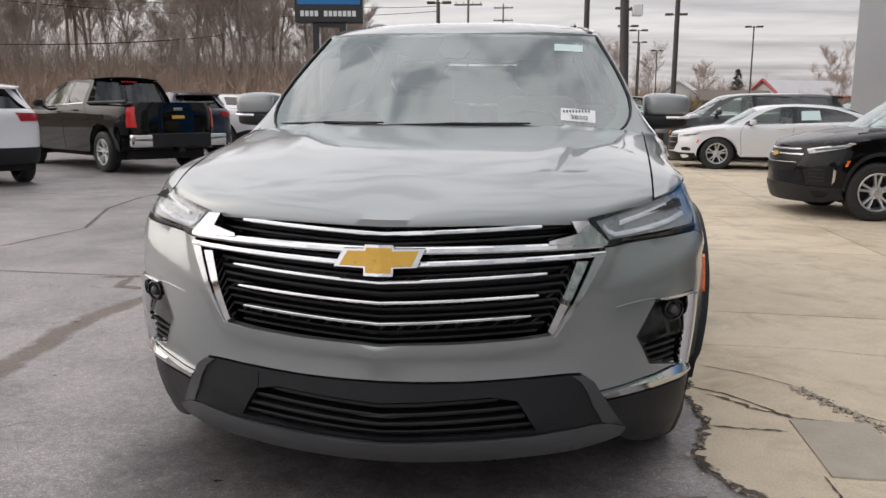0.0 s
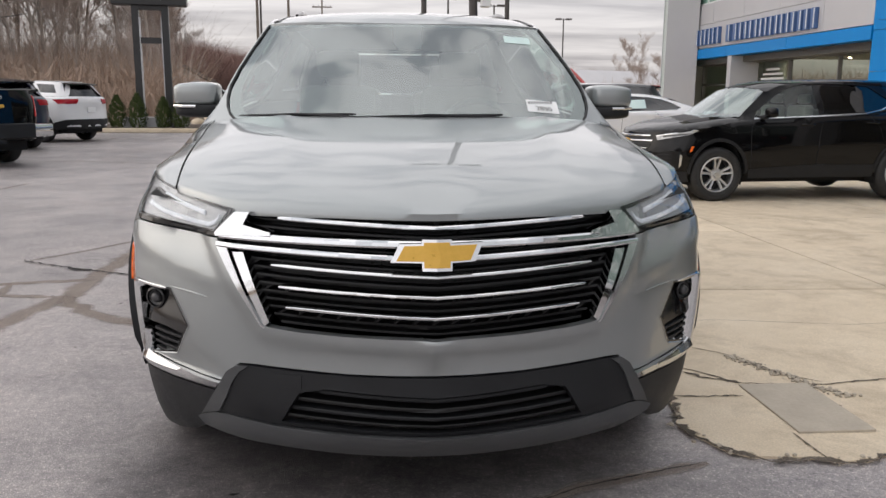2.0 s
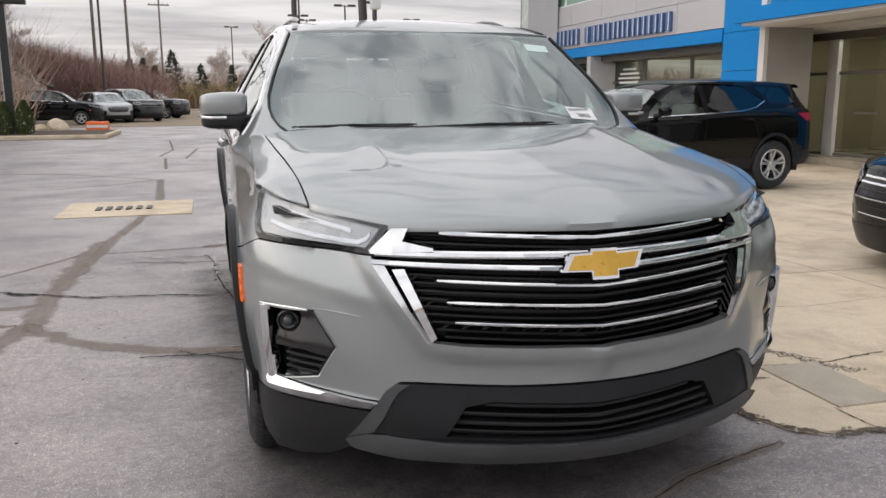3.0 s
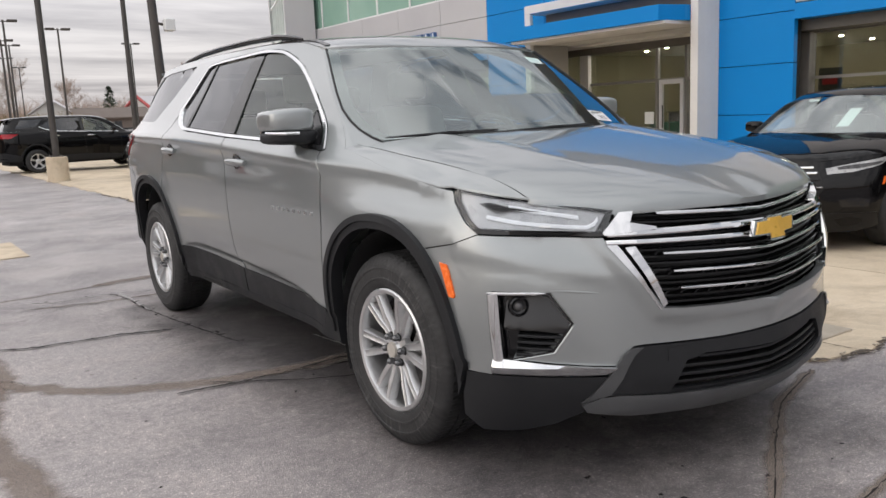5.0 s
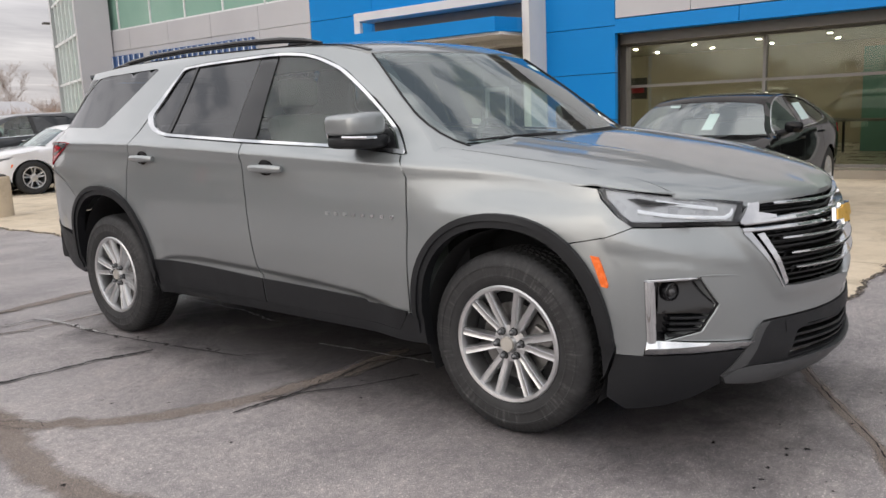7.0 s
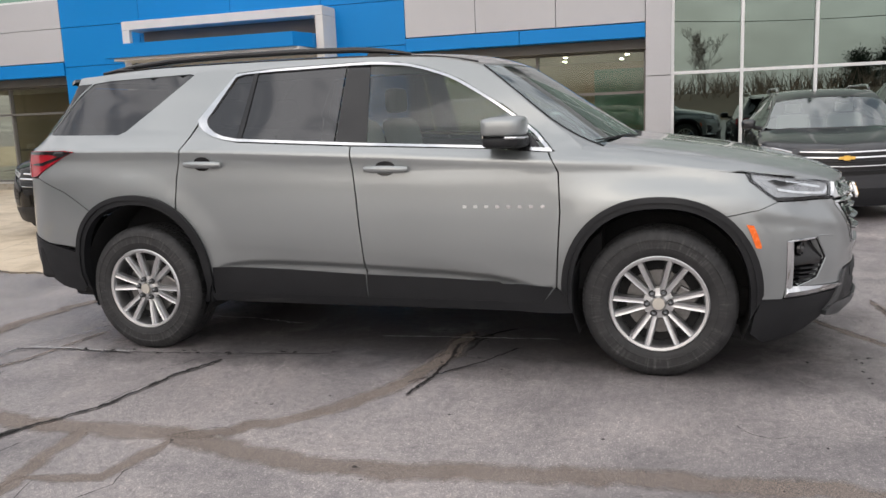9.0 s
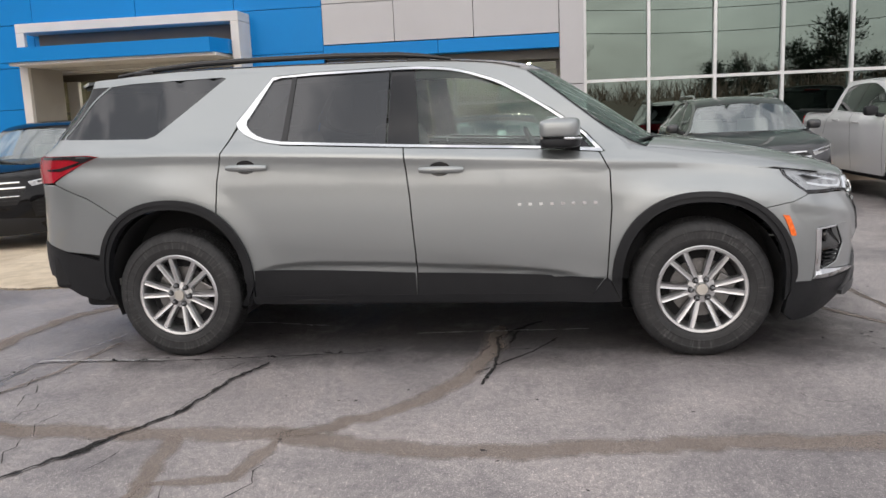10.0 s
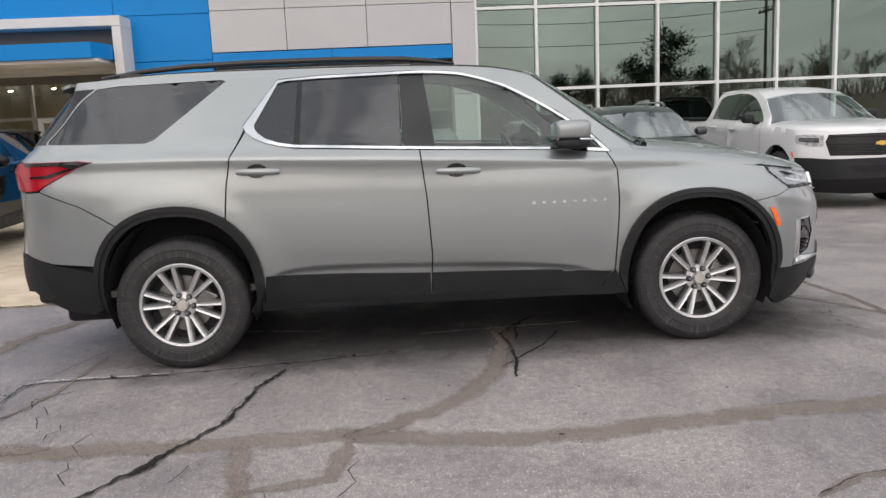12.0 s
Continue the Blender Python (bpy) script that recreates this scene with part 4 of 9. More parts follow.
# ---- the shape of a car body ----
def smooth01(a, b, v):
    t = min(1.0, max(0.0, (v - a) / (b - a)))
    return t * t * (3 - 2 * t)


def spline(ctrl, per=14):
    """A rounded line through control points (centripetal enough for even spacing)."""
    p = np.array(ctrl, float)
    q = np.vstack([2 * p[0] - p[1], p, 2 * p[-1] - p[-2]])
    out = []
    for i in range(1, len(q) - 2):
        a, b, c, d = q[i - 1], q[i], q[i + 1], q[i + 2]
        for k in range(per):
            t = k / per
            out.append(0.5 * (2 * b + (c - a) * t + (2 * a - 5 * b + 4 * c - d) * t * t + (3 * b - a - 3 * c + d) * t ** 3))
    out.append(p[-1])
    return np.array(out)


class Shell:
    """One car skin, front towards -y, front wheels at y = 0. plan: half outline from nose to tail; width: share of it by height;
    lean: how far the nose moves back by height; taper: narrowing of the cabin along y; crease: height of the shoulder line along y."""

    def __init__(self, plan, width, lean, tail, taper, crease, hood, roof, screen, bow=0.26):
        c = spline(plan)
        self.px, self.py = c[:, 0], c[:, 1]
        self.w = spline(width, 8).T
        taper, crease, hood, roof, screen = (spline(t, 6) for t in (taper, crease, hood, roof, screen))
        self.lean, self.tail = spline(lean, 8).T, spline(tail, 8).T
        self.taper, self.crease = np.array(taper).T, np.array(crease).T
        self.hood, self.roof, self.screen, self.bow = np.array(hood).T, np.array(roof).T, np.array(screen).T, bow
        self.arc = np.concatenate([[0.0], np.cumsum(np.hypot(np.diff(self.px), np.diff(self.py)))])
        self.k = int(np.argmax(self.px >= self.px.max() - 1e-6))
        self.ym = self.py[self.k]

    relief = None
    pinch = 0.0     # narrowing of the front corners towards the lamps' top

    def row(self, z):
        y = self.py
        wf = np.clip((-0.15 - y) / 0.55, 0, 1)
        wr = np.clip((y - self.py[-1] + 0.55) / 0.5, 0, 1)
        return y + wf * wf * (3 - 2 * wf) * np.interp(z, *self.lean) - wr * wr * (3 - 2 * wr) * np.interp(z, *self.tail)

    def share(self, y, z):
        fade = 1 - smooth01(1.22, 1.5, z)
        zz = z - (np.interp(y, *self.crease) - 1.12) * fade
        t = np.interp(y, *self.taper)
        p = self.pinch * smooth01(0.90, 1.08, z) * smooth01(-0.8, -0.5, y) * (1 - smooth01(-0.1, 0.6, y)) if self.pinch else 0.0
        return np.interp(zz, *self.w) * (1 + (t - 1) * smooth01(1.02, 1.35, z)) * (1 - p)

    def side(self, y, z, off=0.0):
        """Half width at (y, z)."""
        return float(np.interp(y, self.row(z), self.px)) * self.share(y, z) + off

    def nose(self, x, z, off=0.0):
        """y of the nose at (x, z)."""
        r, k = self.row(z), self.k + 1
        w = np.interp(z, *self.w)
        return float(np.interp(abs(x) / w, self.px[:k], r[:k])) - off

    def sx(self, x, z):
        """Distance round the outline from the nose's middle to the front point at x."""
        k = self.k + 1
        return math.copysign(float(np.interp(abs(x) / np.interp(z, *self.w), self.px[:k], self.arc[:k])), x)

    def sy(self, y, z, s=1):
        return s * float(np.interp(y, self.row(z), self.arc))

    def sr(self, x, z):
        """The same to the tail point at x."""
        xs, a = self.px[self.k:][::-1], self.arc[self.k:][::-1]
        return math.copysign(float(np.interp(abs(x) / np.interp(z, *self.w), xs, a)), x)

    def wrap(self, s, z, off=0.0):
        """The place on the skin at distance s round the outline and height z."""
        a, r = abs(s), self.row(z)
        def at(q):
            y = float(np.interp(q, self.arc, r))
            return float(np.interp(q, self.arc, self.px)) * self.share(y, z), y
        x, y = at(a)
        x0, y0 = at(max(0.0, a - 0.01))
        x1, y1 = at(min(self.arc[-1], a + 0.01))
        tx, ty = x1 - x0, y1 - y0
        n = math.hypot(tx, ty) or 1.0
        if self.relief:
            off += self.relief(a, y, z)
        x, y = x + off * ty / n, y - off * tx / n
        return (math.copysign(x, s), y, z)

    def back(self, x, z, off=0.0):
        r = self.row(z)
        xs, ys = self.px[self.k:][::-1], r[self.k:][::-1]
        return float(np.interp(abs(x) / np.interp(z, *self.w), xs, ys)) + off

    def edge(self, y):
        """Height of the fender's top edge along y."""
        return float(np.interp(y, self.hood[0], self.hood[2]))

    def bonnet(self, x, y, off=0.0):
        zc, ze = np.interp(y, self.hood[0], self.hood[1]), self.edge(y)
        s = min(1.0, abs(x) / max(0.02, self.side(y, ze)))
        ridge = 0.007 * math.exp(-((abs(x) - 0.52 - 0.12 * y) / 0.05) ** 2) * smooth01(-0.75, -0.2, y)
        return float(zc - (zc - ze) * ((0.72 - 0.24 * smooth01(-0.6, -0.1, y)) * s ** 3.0 + (0.28 + 0.24 * smooth01(-0.6, -0.1, y)) * s ** 13)) + ridge + off

    def top(self, x, y, off=0.0):
        zc, ze = np.interp(y, self.roof[0], self.roof[1]), np.interp(y, self.roof[0], self.roof[2])
        s = min(1.0, abs(x) / max(0.5, self.side(y, float(ze))))
        return float(zc - (zc - ze) * s ** 2.6) + off

    def wind(self, x, z, off=0.0):
        """y of the windscreen at (x, z)."""
        return float(np.interp(z, *self.screen)) + self.bow * x * x - off


TRAVERSE = dict(
    plan=[(0, -1.05), (0.13, -1.043), (0.30, -1.012), (0.49, -0.955), (0.64, -0.885), (0.78, -0.775), (0.88, -0.685), (0.947, -0.60), (0.982, -0.50), (0.996, -0.38),
          (1.0, -0.15), (1.0002, 0.5), (1.0004, 1.6), (1.0, 2.8), (0.992, 3.3), (0.975, 3.6), (0.94, 3.83), (0.86, 3.98), (0.70, 4.07), (0.4, 4.12), (0, 4.14)],
    width=[(0.18, 0.90), (0.25, 0.928), (0.33, 0.95), (0.45, 0.963), (0.54, 0.974), (0.60, 0.982), (0.68, 0.990), (0.80, 0.9945), (0.93, 0.9915), (1.03, 0.9855), (1.075, 0.9865), (1.108, 0.9965), (1.122, 0.996), (1.145, 0.982), (1.175, 0.958), (1.2, 0.944), (1.26, 0.914),
           (1.45, 0.832), (1.68, 0.700), (1.71, 0.678), (1.74, 0.640), (1.78, 0.575)],
    lean=[(0.15, 0.10), (0.25, 0.05), (0.33, 0.015), (0.40, 0.0), (0.70, 0.0), (0.80, 0.02), (0.88, 0.05), (0.95, 0.075), (1.0, 0.10), (1.05, 0.14), (1.2, 0.3)],
    tail=[(0.2, 0.14), (0.35, 0.08), (0.45, 0.02), (0.60, 0.0), (0.85, 0.03), (1.05, 0.04), (1.2, 0.02), (1.28, 0.07), (1.34, 0.12), (1.68, 0.36), (1.76, 0.42)],
    taper=[(-0.5, 0.91), (0.3, 0.905), (0.45, 0.908), (0.6, 0.92), (0.9, 0.925), (1.05, 0.94), (1.35, 0.98), (1.7, 1.0), (2.4, 0.995), (2.8, 0.98), (3.4, 0.965), (3.8, 0.95), (4.0, 0.94)],
    crease=[(-0.5, 1.04), (-0.3, 1.056), (0.14, 1.099), (0.5, 1.121), (1.62, 1.172), (2.74, 1.222), (3.48, 1.238), (4.0, 1.245)],
    hood=[(-1.02, 0.960, 0.960), (-0.96, 0.985, 0.965), (-0.88, 1.018, 0.972), (-0.75, 1.058, 0.990), (-0.55, 1.105, 1.015), (-0.34, 1.145, 1.042), (0.0, 1.195, 1.092), (0.2, 1.218, 1.135), (0.45, 1.235, 1.185)],
    roof=[(0.78, 1.632, 1.52), (0.9, 1.680, 1.585), (1.0, 1.707, 1.63), (1.2, 1.733, 1.68), (1.6, 1.757, 1.715), (2.4, 1.768, 1.728), (3.1, 1.762, 1.728), (3.5, 1.735, 1.705), (3.8, 1.70, 1.665)],
    screen=[(1.08, -0.08), (1.13, 0.03), (1.279, 0.255), (1.45, 0.505), (1.6, 0.735), (1.70, 0.90), (1.72, 0.945)],
)


def dense(poly, step):
    out = []
    for a, b in zip(poly, poly[1:] + poly[:1]):
        n = max(1, int(math.ceil(math.dist(a, b) / step)))
        out += [(a[0] + (b[0] - a[0]) * i / n, a[1] + (b[1] - a[1]) * i / n) for i in range(n)]
    return out


def inside(poly, pts):
    p = np.array(poly)
    x, y = pts[:, 0], pts[:, 1]
    r = np.zeros(len(pts), bool)
    for (ax, ay), (bx, by) in zip(p, np.roll(p, -1, 0)):
        with np.errstate(divide="ignore", invalid="ignore"):
            r ^= ((ay > y) != (by > y)) & (x < (bx - ax) * (y - ay) / (by - ay) + ax)
    return r


def patch(poly, fn, step=0.05, holes=(), off=0.0, lip=0.0, out=None, bm=None, rows=(), exact=False):
    """A sheet over a flat outline, laid on a skin by fn(a, b, off). lip: depth of the turned-in rim. out: a point on the inner side."""
    bm = bm or bmesh.new()
    loops = [dense(list(poly), step)] + [dense(list(h), step) for h in holes]
    pts, edges = [], []
    for lp in loops:
        k = len(pts)
        pts += lp
        edges += [(k + i, k + (i + 1) % len(lp)) for i in range(len(lp))]
    if rows:
        # points along pressed lines keep them sharp
        q = np.array(rows)
        keep = inside(loops[0], q)
        for h in loops[1:]:
            keep &= ~inside(h, q)
        rim = np.array(pts)
        pts += [tuple(p) for p in q[keep] if ((rim - p) ** 2).sum(1).min() > 0.011 ** 2]
    a = np.array(loops[0])
    lo, hi = a.min(0), a.max(0)
    gx, gy = np.meshgrid(np.arange(lo[0] + step * 0.5, hi[0], step), np.arange(lo[1] + step * 0.5, hi[1], step))
    g = np.stack([gx.ravel(), gy.ravel()], 1)
    if len(g):
        keep = inside(loops[0], g)
        for h in loops[1:]:
            keep &= ~inside(h, g)
        g = g[keep]
        if len(g):
            d = np.array(pts)
            near = np.array([((d - q) ** 2).sum(1).min() for q in g])
            g = g[near > (0.42 * step) ** 2]
        pts += [tuple(q) for q in g]
    vs, _, fs, *_ = delaunay_2d_cdt([Vector(p) for p in pts], edges, [], 0, 1e-6)
    vs = np.array([tuple(v) for v in vs])
    mid = np.array([vs[list(f)].mean(0) for f in fs])
    ok = inside(loops[0], mid)
    for h in loops[1:]:
        ok &= ~inside(h, mid)
    top = {}
    made = []
    skin = bm.verts.layers.float_vector.new("skin") if exact else None

    def vert(i):
        if i not in top:
            a, b = float(vs[i][0]), float(vs[i][1])
            top[i] = bm.verts.new(fn(a, b, off))
            if exact:
                # the skin's own direction, so that uneven triangles leave no ripples in the gloss
                du = Vector(fn(a + 0.03, b, off)) - Vector(fn(a - 0.03, b, off))
                dv = Vector(fn(a, b + 0.012, off)) - Vector(fn(a, b - 0.012, off))
                top[i][skin] = du.cross(dv).normalized()
        return top[i]

    for f, good in zip(fs, ok):
        if good:
            made.append(bm.faces.new([vert(i) for i in f]))
    if lip:
        low = {}
        count = {}
        for f, good in zip(fs, ok):
            if good:
                for i in range(3):
                    e = (f[i], f[(i + 1) % 3])
                    key = tuple(sorted(e))
                    count.setdefault(key, []).append(e)
        for key, es in count.items():
            if len(es) == 1:
                i, j = es[0]
                for q in (i, j):
                    if q not in low:
                        low[q] = bm.verts.new(fn(float(vs[q][0]), float(vs[q][1]), off - lip))
                made.append(bm.faces.new((top[j], top[i], low[i], low[j])))
    if out is not None:
        bm.normal_update()
        o = Vector(out)
        s = sum((f.normal.dot(f.calc_center_median() - o)) * f.calc_area() for f in made if len(f.verts) == 3)
        if s < 0:
            bmesh.ops.reverse_faces(bm, faces=made)
    return bm


def sheet(fn, nu, nv, lip, out):
    """An even grid fn(u, v, drop), u and v from 0 to 1, with a turned-down rim."""
    bm = bmesh.new()
    g = [[bm.verts.new(fn(i / nu, j / nv, 0.0)) for i in range(nu + 1)] for j in range(nv + 1)]
    made = [bm.faces.new((g[j][i], g[j][i + 1], g[j + 1][i + 1], g[j + 1][i])) for j in range(nv) for i in range(nu)]
    if lip:
        loop = [(i, 0) for i in range(nu)] + [(nu, j) for j in range(nv)] + [(i, nv) for i in range(nu, 0, -1)] + [(0, j) for j in range(nv, 0, -1)]
        low = [bm.verts.new(fn(i / nu, j / nv, lip)) for i, j in loop]
        for k in range(len(loop)):
            (i, j), (m, n) = loop[k], loop[(k + 1) % len(loop)]
            bm.faces.new((g[n][m], g[j][i], low[k], low[(k + 1) % len(loop)]))
    bm.normal_update()
    if sum(f.normal.dot(f.calc_center_median() - Vector(out)) for f in made) < 0:
        bmesh.ops.reverse_faces(bm, faces=bm.faces)
    return bm


def strip(fn, path, h, off, depth, bm=None, taper=0.0):
    """A bar of height h along path points (a, b), standing off the skin."""
    bm = bm or bmesh.new()
    rings = []
    for i, (a, b) in enumerate(path):
        e = 1.0 if 0 < i < len(path) - 1 else 1.0 - taper
        rings.append([bm.verts.new(fn(a, b + dz * e, o)) for dz, o in ((-h / 2, off - depth), (-h / 2, off - 0.15 * h), (-h / 4, off), (h / 4, off), (h / 2, off - 0.15 * h), (h / 2, off - depth))])
    for u, w in zip(rings, rings[1:]):
        for k in range(6):
            bm.faces.new((u[k], u[(k + 1) % 6], w[(k + 1) % 6], w[k]))
    bm.faces.new(rings[0][::-1])
    bm.faces.new(rings[-1])
    bmesh.ops.recalc_face_normals(bm, faces=bm.faces)
    return bm


def ring(cy, cz, ry, rz, a0, a1, n=28, pw=2.0):
    """Points on an arc; pw over 2 squares its shoulders."""
    def bent(v):
        return math.copysign(abs(v) ** (2.0 / pw), v)
    ang = [radians(a0 + (a1 - a0) * i / n) for i in range(n + 1)]
    return [(cy + ry * bent(math.cos(a)), cz + rz * bent(math.sin(a))) for a in ang]


def car_paint(name, c, metal=0.55, rough=0.36, flake=0.05):
    n = Nodes(name, rough, metal)
    n.b.inputs["Coat Weight"].default_value = 1.0
    n.b.inputs["Coat Roughness"].default_value = 0.035
    n.b.inputs["Coat IOR"].default_value = 1.55
    n.b.inputs["Specular IOR Level"].default_value = 0.25
    f = n.noise(900.0, 2)
    d = n.noise(1.3, 5, 0.6, seed=3.0)
    lo, hi = tuple(v * (1 - flake) for v in c), tuple(v * (1 + flake) for v in c)
    n.color(n.mix(1.0, n.ramp(f, [(0.35, rgb(*lo)), (0.65, rgb(*hi))]), n.ramp(d, [(0.3, 0.985), (0.7, 1.01)]), "MULTIPLY"))
    n.roughness(n.ramp(d, [(0.3, rough - 0.01), (0.7, rough + 0.015)]))
    return n.m


STERLING = car_paint("sterling_grey_paint", (0.305, 0.325, 0.328), 0.66, 0.35)
def rubber_material():
    n = Nodes("tyre_rubber", 0.62)
    at = n.nt.nodes.new("ShaderNodeAttribute")
    at.attribute_name = "scuff"
    dust = n.ramp(n.noise(14.0, 5, 0.7), [(0.3, rgb(0.0115, 0.0118, 0.0124)), (0.72, rgb(0.029, 0.0292, 0.0302))])
    grey = n.math("MULTIPLY", at.outputs["Fac"], n.ramp(n.noise(30.0, 4, 0.7, seed=3.0), [(0.4, 0.0), (0.62, 0.9)]))
    n.color(n.mix(grey, dust, rgb(0.10, 0.098, 0.096)))
    n.bump(n.noise(160.0, 3), 0.3, 0.004)
    return n.m


BLACK_PAINT = car_paint("black_paint", (0.004, 0.004, 0.0045), 0.0, 0.3)
BLACK_PAINT.node_tree.nodes["Principled BSDF"].inputs["Specular IOR Level"].default_value = 0.0
BLACK_PAINT.node_tree.nodes["Principled BSDF"].inputs["Coat IOR"].default_value = 1.42
BLACK_PAINT.node_tree.nodes["Principled BSDF"].inputs["Coat Weight"].default_value = 0.75
NAVY_PAINT = car_paint("dark_blue_paint", (0.008, 0.012, 0.035), 0.2, 0.3)
WHITE_PAINT = car_paint("white_paint", (0.72, 0.72, 0.73), 0.0, 0.35, 0.01)
SILVER_PAINT = car_paint("silver_paint", (0.42, 0.44, 0.46), 0.6, 0.35)
CHARCOAL_PAINT = car_paint("charcoal_paint", (0.03, 0.032, 0.036), 0.4, 0.3)
CHROME = mottled("chrome", (0.66, 0.67, 0.68), (0.74, 0.75, 0.76), 0.08, 1.0, scale=3, bump=0.0)
BADGE_CHROME = mottled("badge_chrome", (0.56, 0.57, 0.58), (0.68, 0.69, 0.70), 0.28, 1.0, scale=3, bump=0.0)
SATIN = mottled("satin_chrome", (0.55, 0.56, 0.57), (0.66, 0.67, 0.68), 0.22, 1.0, scale=3, bump=0.0)
GOLD = mottled("gold_emblem", (0.62, 0.36, 0.05), (0.72, 0.43, 0.08), 0.35, 0.25, scale=40, bump=0.15, fine=300)
PLASTIC = mottled("black_textured_plastic", (0.0105, 0.0112, 0.0128), (0.0175, 0.0184, 0.0206), 0.5, scale=8, bump=0.25, fine=400, Specular_IOR_Level=0.3)
SKID = mottled("dark_grey_valance", (0.056, 0.058, 0.061), (0.073, 0.075, 0.078), 0.42, scale=8, bump=0.15, fine=300, Specular_IOR_Level=0.35)
GLOSS_BLACK = mottled("gloss_black_plastic", (0.006, 0.006, 0.007), (0.010, 0.010, 0.011), 0.12, scale=6, bump=0.0)
GRILLE_BLACK = mottled("grille_black", (0.005, 0.005, 0.0055), (0.010, 0.010, 0.0105), 0.35, scale=10, bump=0.0, Specular_IOR_Level=0.3)
LINER = mottled("wheel_liner", (0.008, 0.008, 0.009), (0.02, 0.02, 0.021), 0.95, scale=20, bump=0.6, fine=90)
RUBBER = rubber_material()
ALLOY = mottled("machined_alloy", (0.56, 0.565, 0.57), (0.66, 0.665, 0.67), 0.40, 1.0, scale=8, bump=0.0)
ALLOY_DARK = mottled("painted_alloy", (0.11, 0.113, 0.118), (0.17, 0.173, 0.178), 0.25, 0.8, scale=8, bump=0.0)
CAP = mottled("pale_wheel_cap", (0.52, 0.49, 0.44), (0.62, 0.59, 0.53), 0.4, 0.5, scale=8, bump=0.0)
BRAKE = mottled("brake_disc", (0.14, 0.135, 0.13), (0.24, 0.235, 0.23), 0.4, 0.9, scale=20, bump=0.1)
WINDSHIELD = glass_pane("windscreen_glass", (0.92, 0.98, 0.985), (0.66, 0.79, 0.74), 0.0, 2.9)
SIDE_GLASS = glass_pane("tinted_side_glass", (0.95, 0.98, 0.97), (0.70, 0.80, 0.74), 0.0, 1.75)
DARK_GLASS = glass_pane("privacy_glass", (0.95, 0.96, 0.98), (0.07, 0.073, 0.077), 0.0, 1.85)
LENS = glass_pane("clear_lens", (1, 1, 1), (0.88, 0.90, 0.92), 0.0, 1.5)
LAMP_GREY = mottled("lamp_reflector", (0.32, 0.325, 0.33), (0.50, 0.505, 0.51), 0.3, 0.35, scale=14, bump=0.0)
LAMP_DARK = mottled("lamp_housing", (0.05, 0.05, 0.052), (0.09, 0.09, 0.093), 0.3, 0.3, scale=14, bump=0.0)
LAMP_WHITE = mottled("light_guide", (0.78, 0.80, 0.82), (0.88, 0.90, 0.92), 0.25, scale=14, bump=0.0)
AMBER = mottled("amber_reflector", (0.85, 0.13, 0.015), (0.95, 0.20, 0.03), 0.25, scale=60, bump=0.1)
RED_LENS = mottled("red_lens", (0.26, 0.004, 0.012), (0.42, 0.010, 0.022), 0.10, scale=20, bump=0.1)
SEAT = mottled("grey_seat_cloth", (0.20, 0.198, 0.19), (0.27, 0.266, 0.255), 0.85, scale=14)
DASH = mottled("dark_dashboard", (0.11, 0.11, 0.105), (0.15, 0.15, 0.145), 0.6, scale=8)
HEADLINER = mottled("pale_headliner", (0.68, 0.67, 0.65), (0.75, 0.74, 0.72), 0.85, scale=8)
PAPER = mottled("white_sticker", (0.78, 0.79, 0.79), (0.84, 0.85, 0.85), 0.6, scale=30, bump=0.0)
INK = plain("black_ink", (0.02, 0.02, 0.02), 0.7)
TEAL = mottled("pale_teal_label", (0.55, 0.70, 0.68), (0.64, 0.78, 0.75), 0.5, scale=30, bump=0.0)


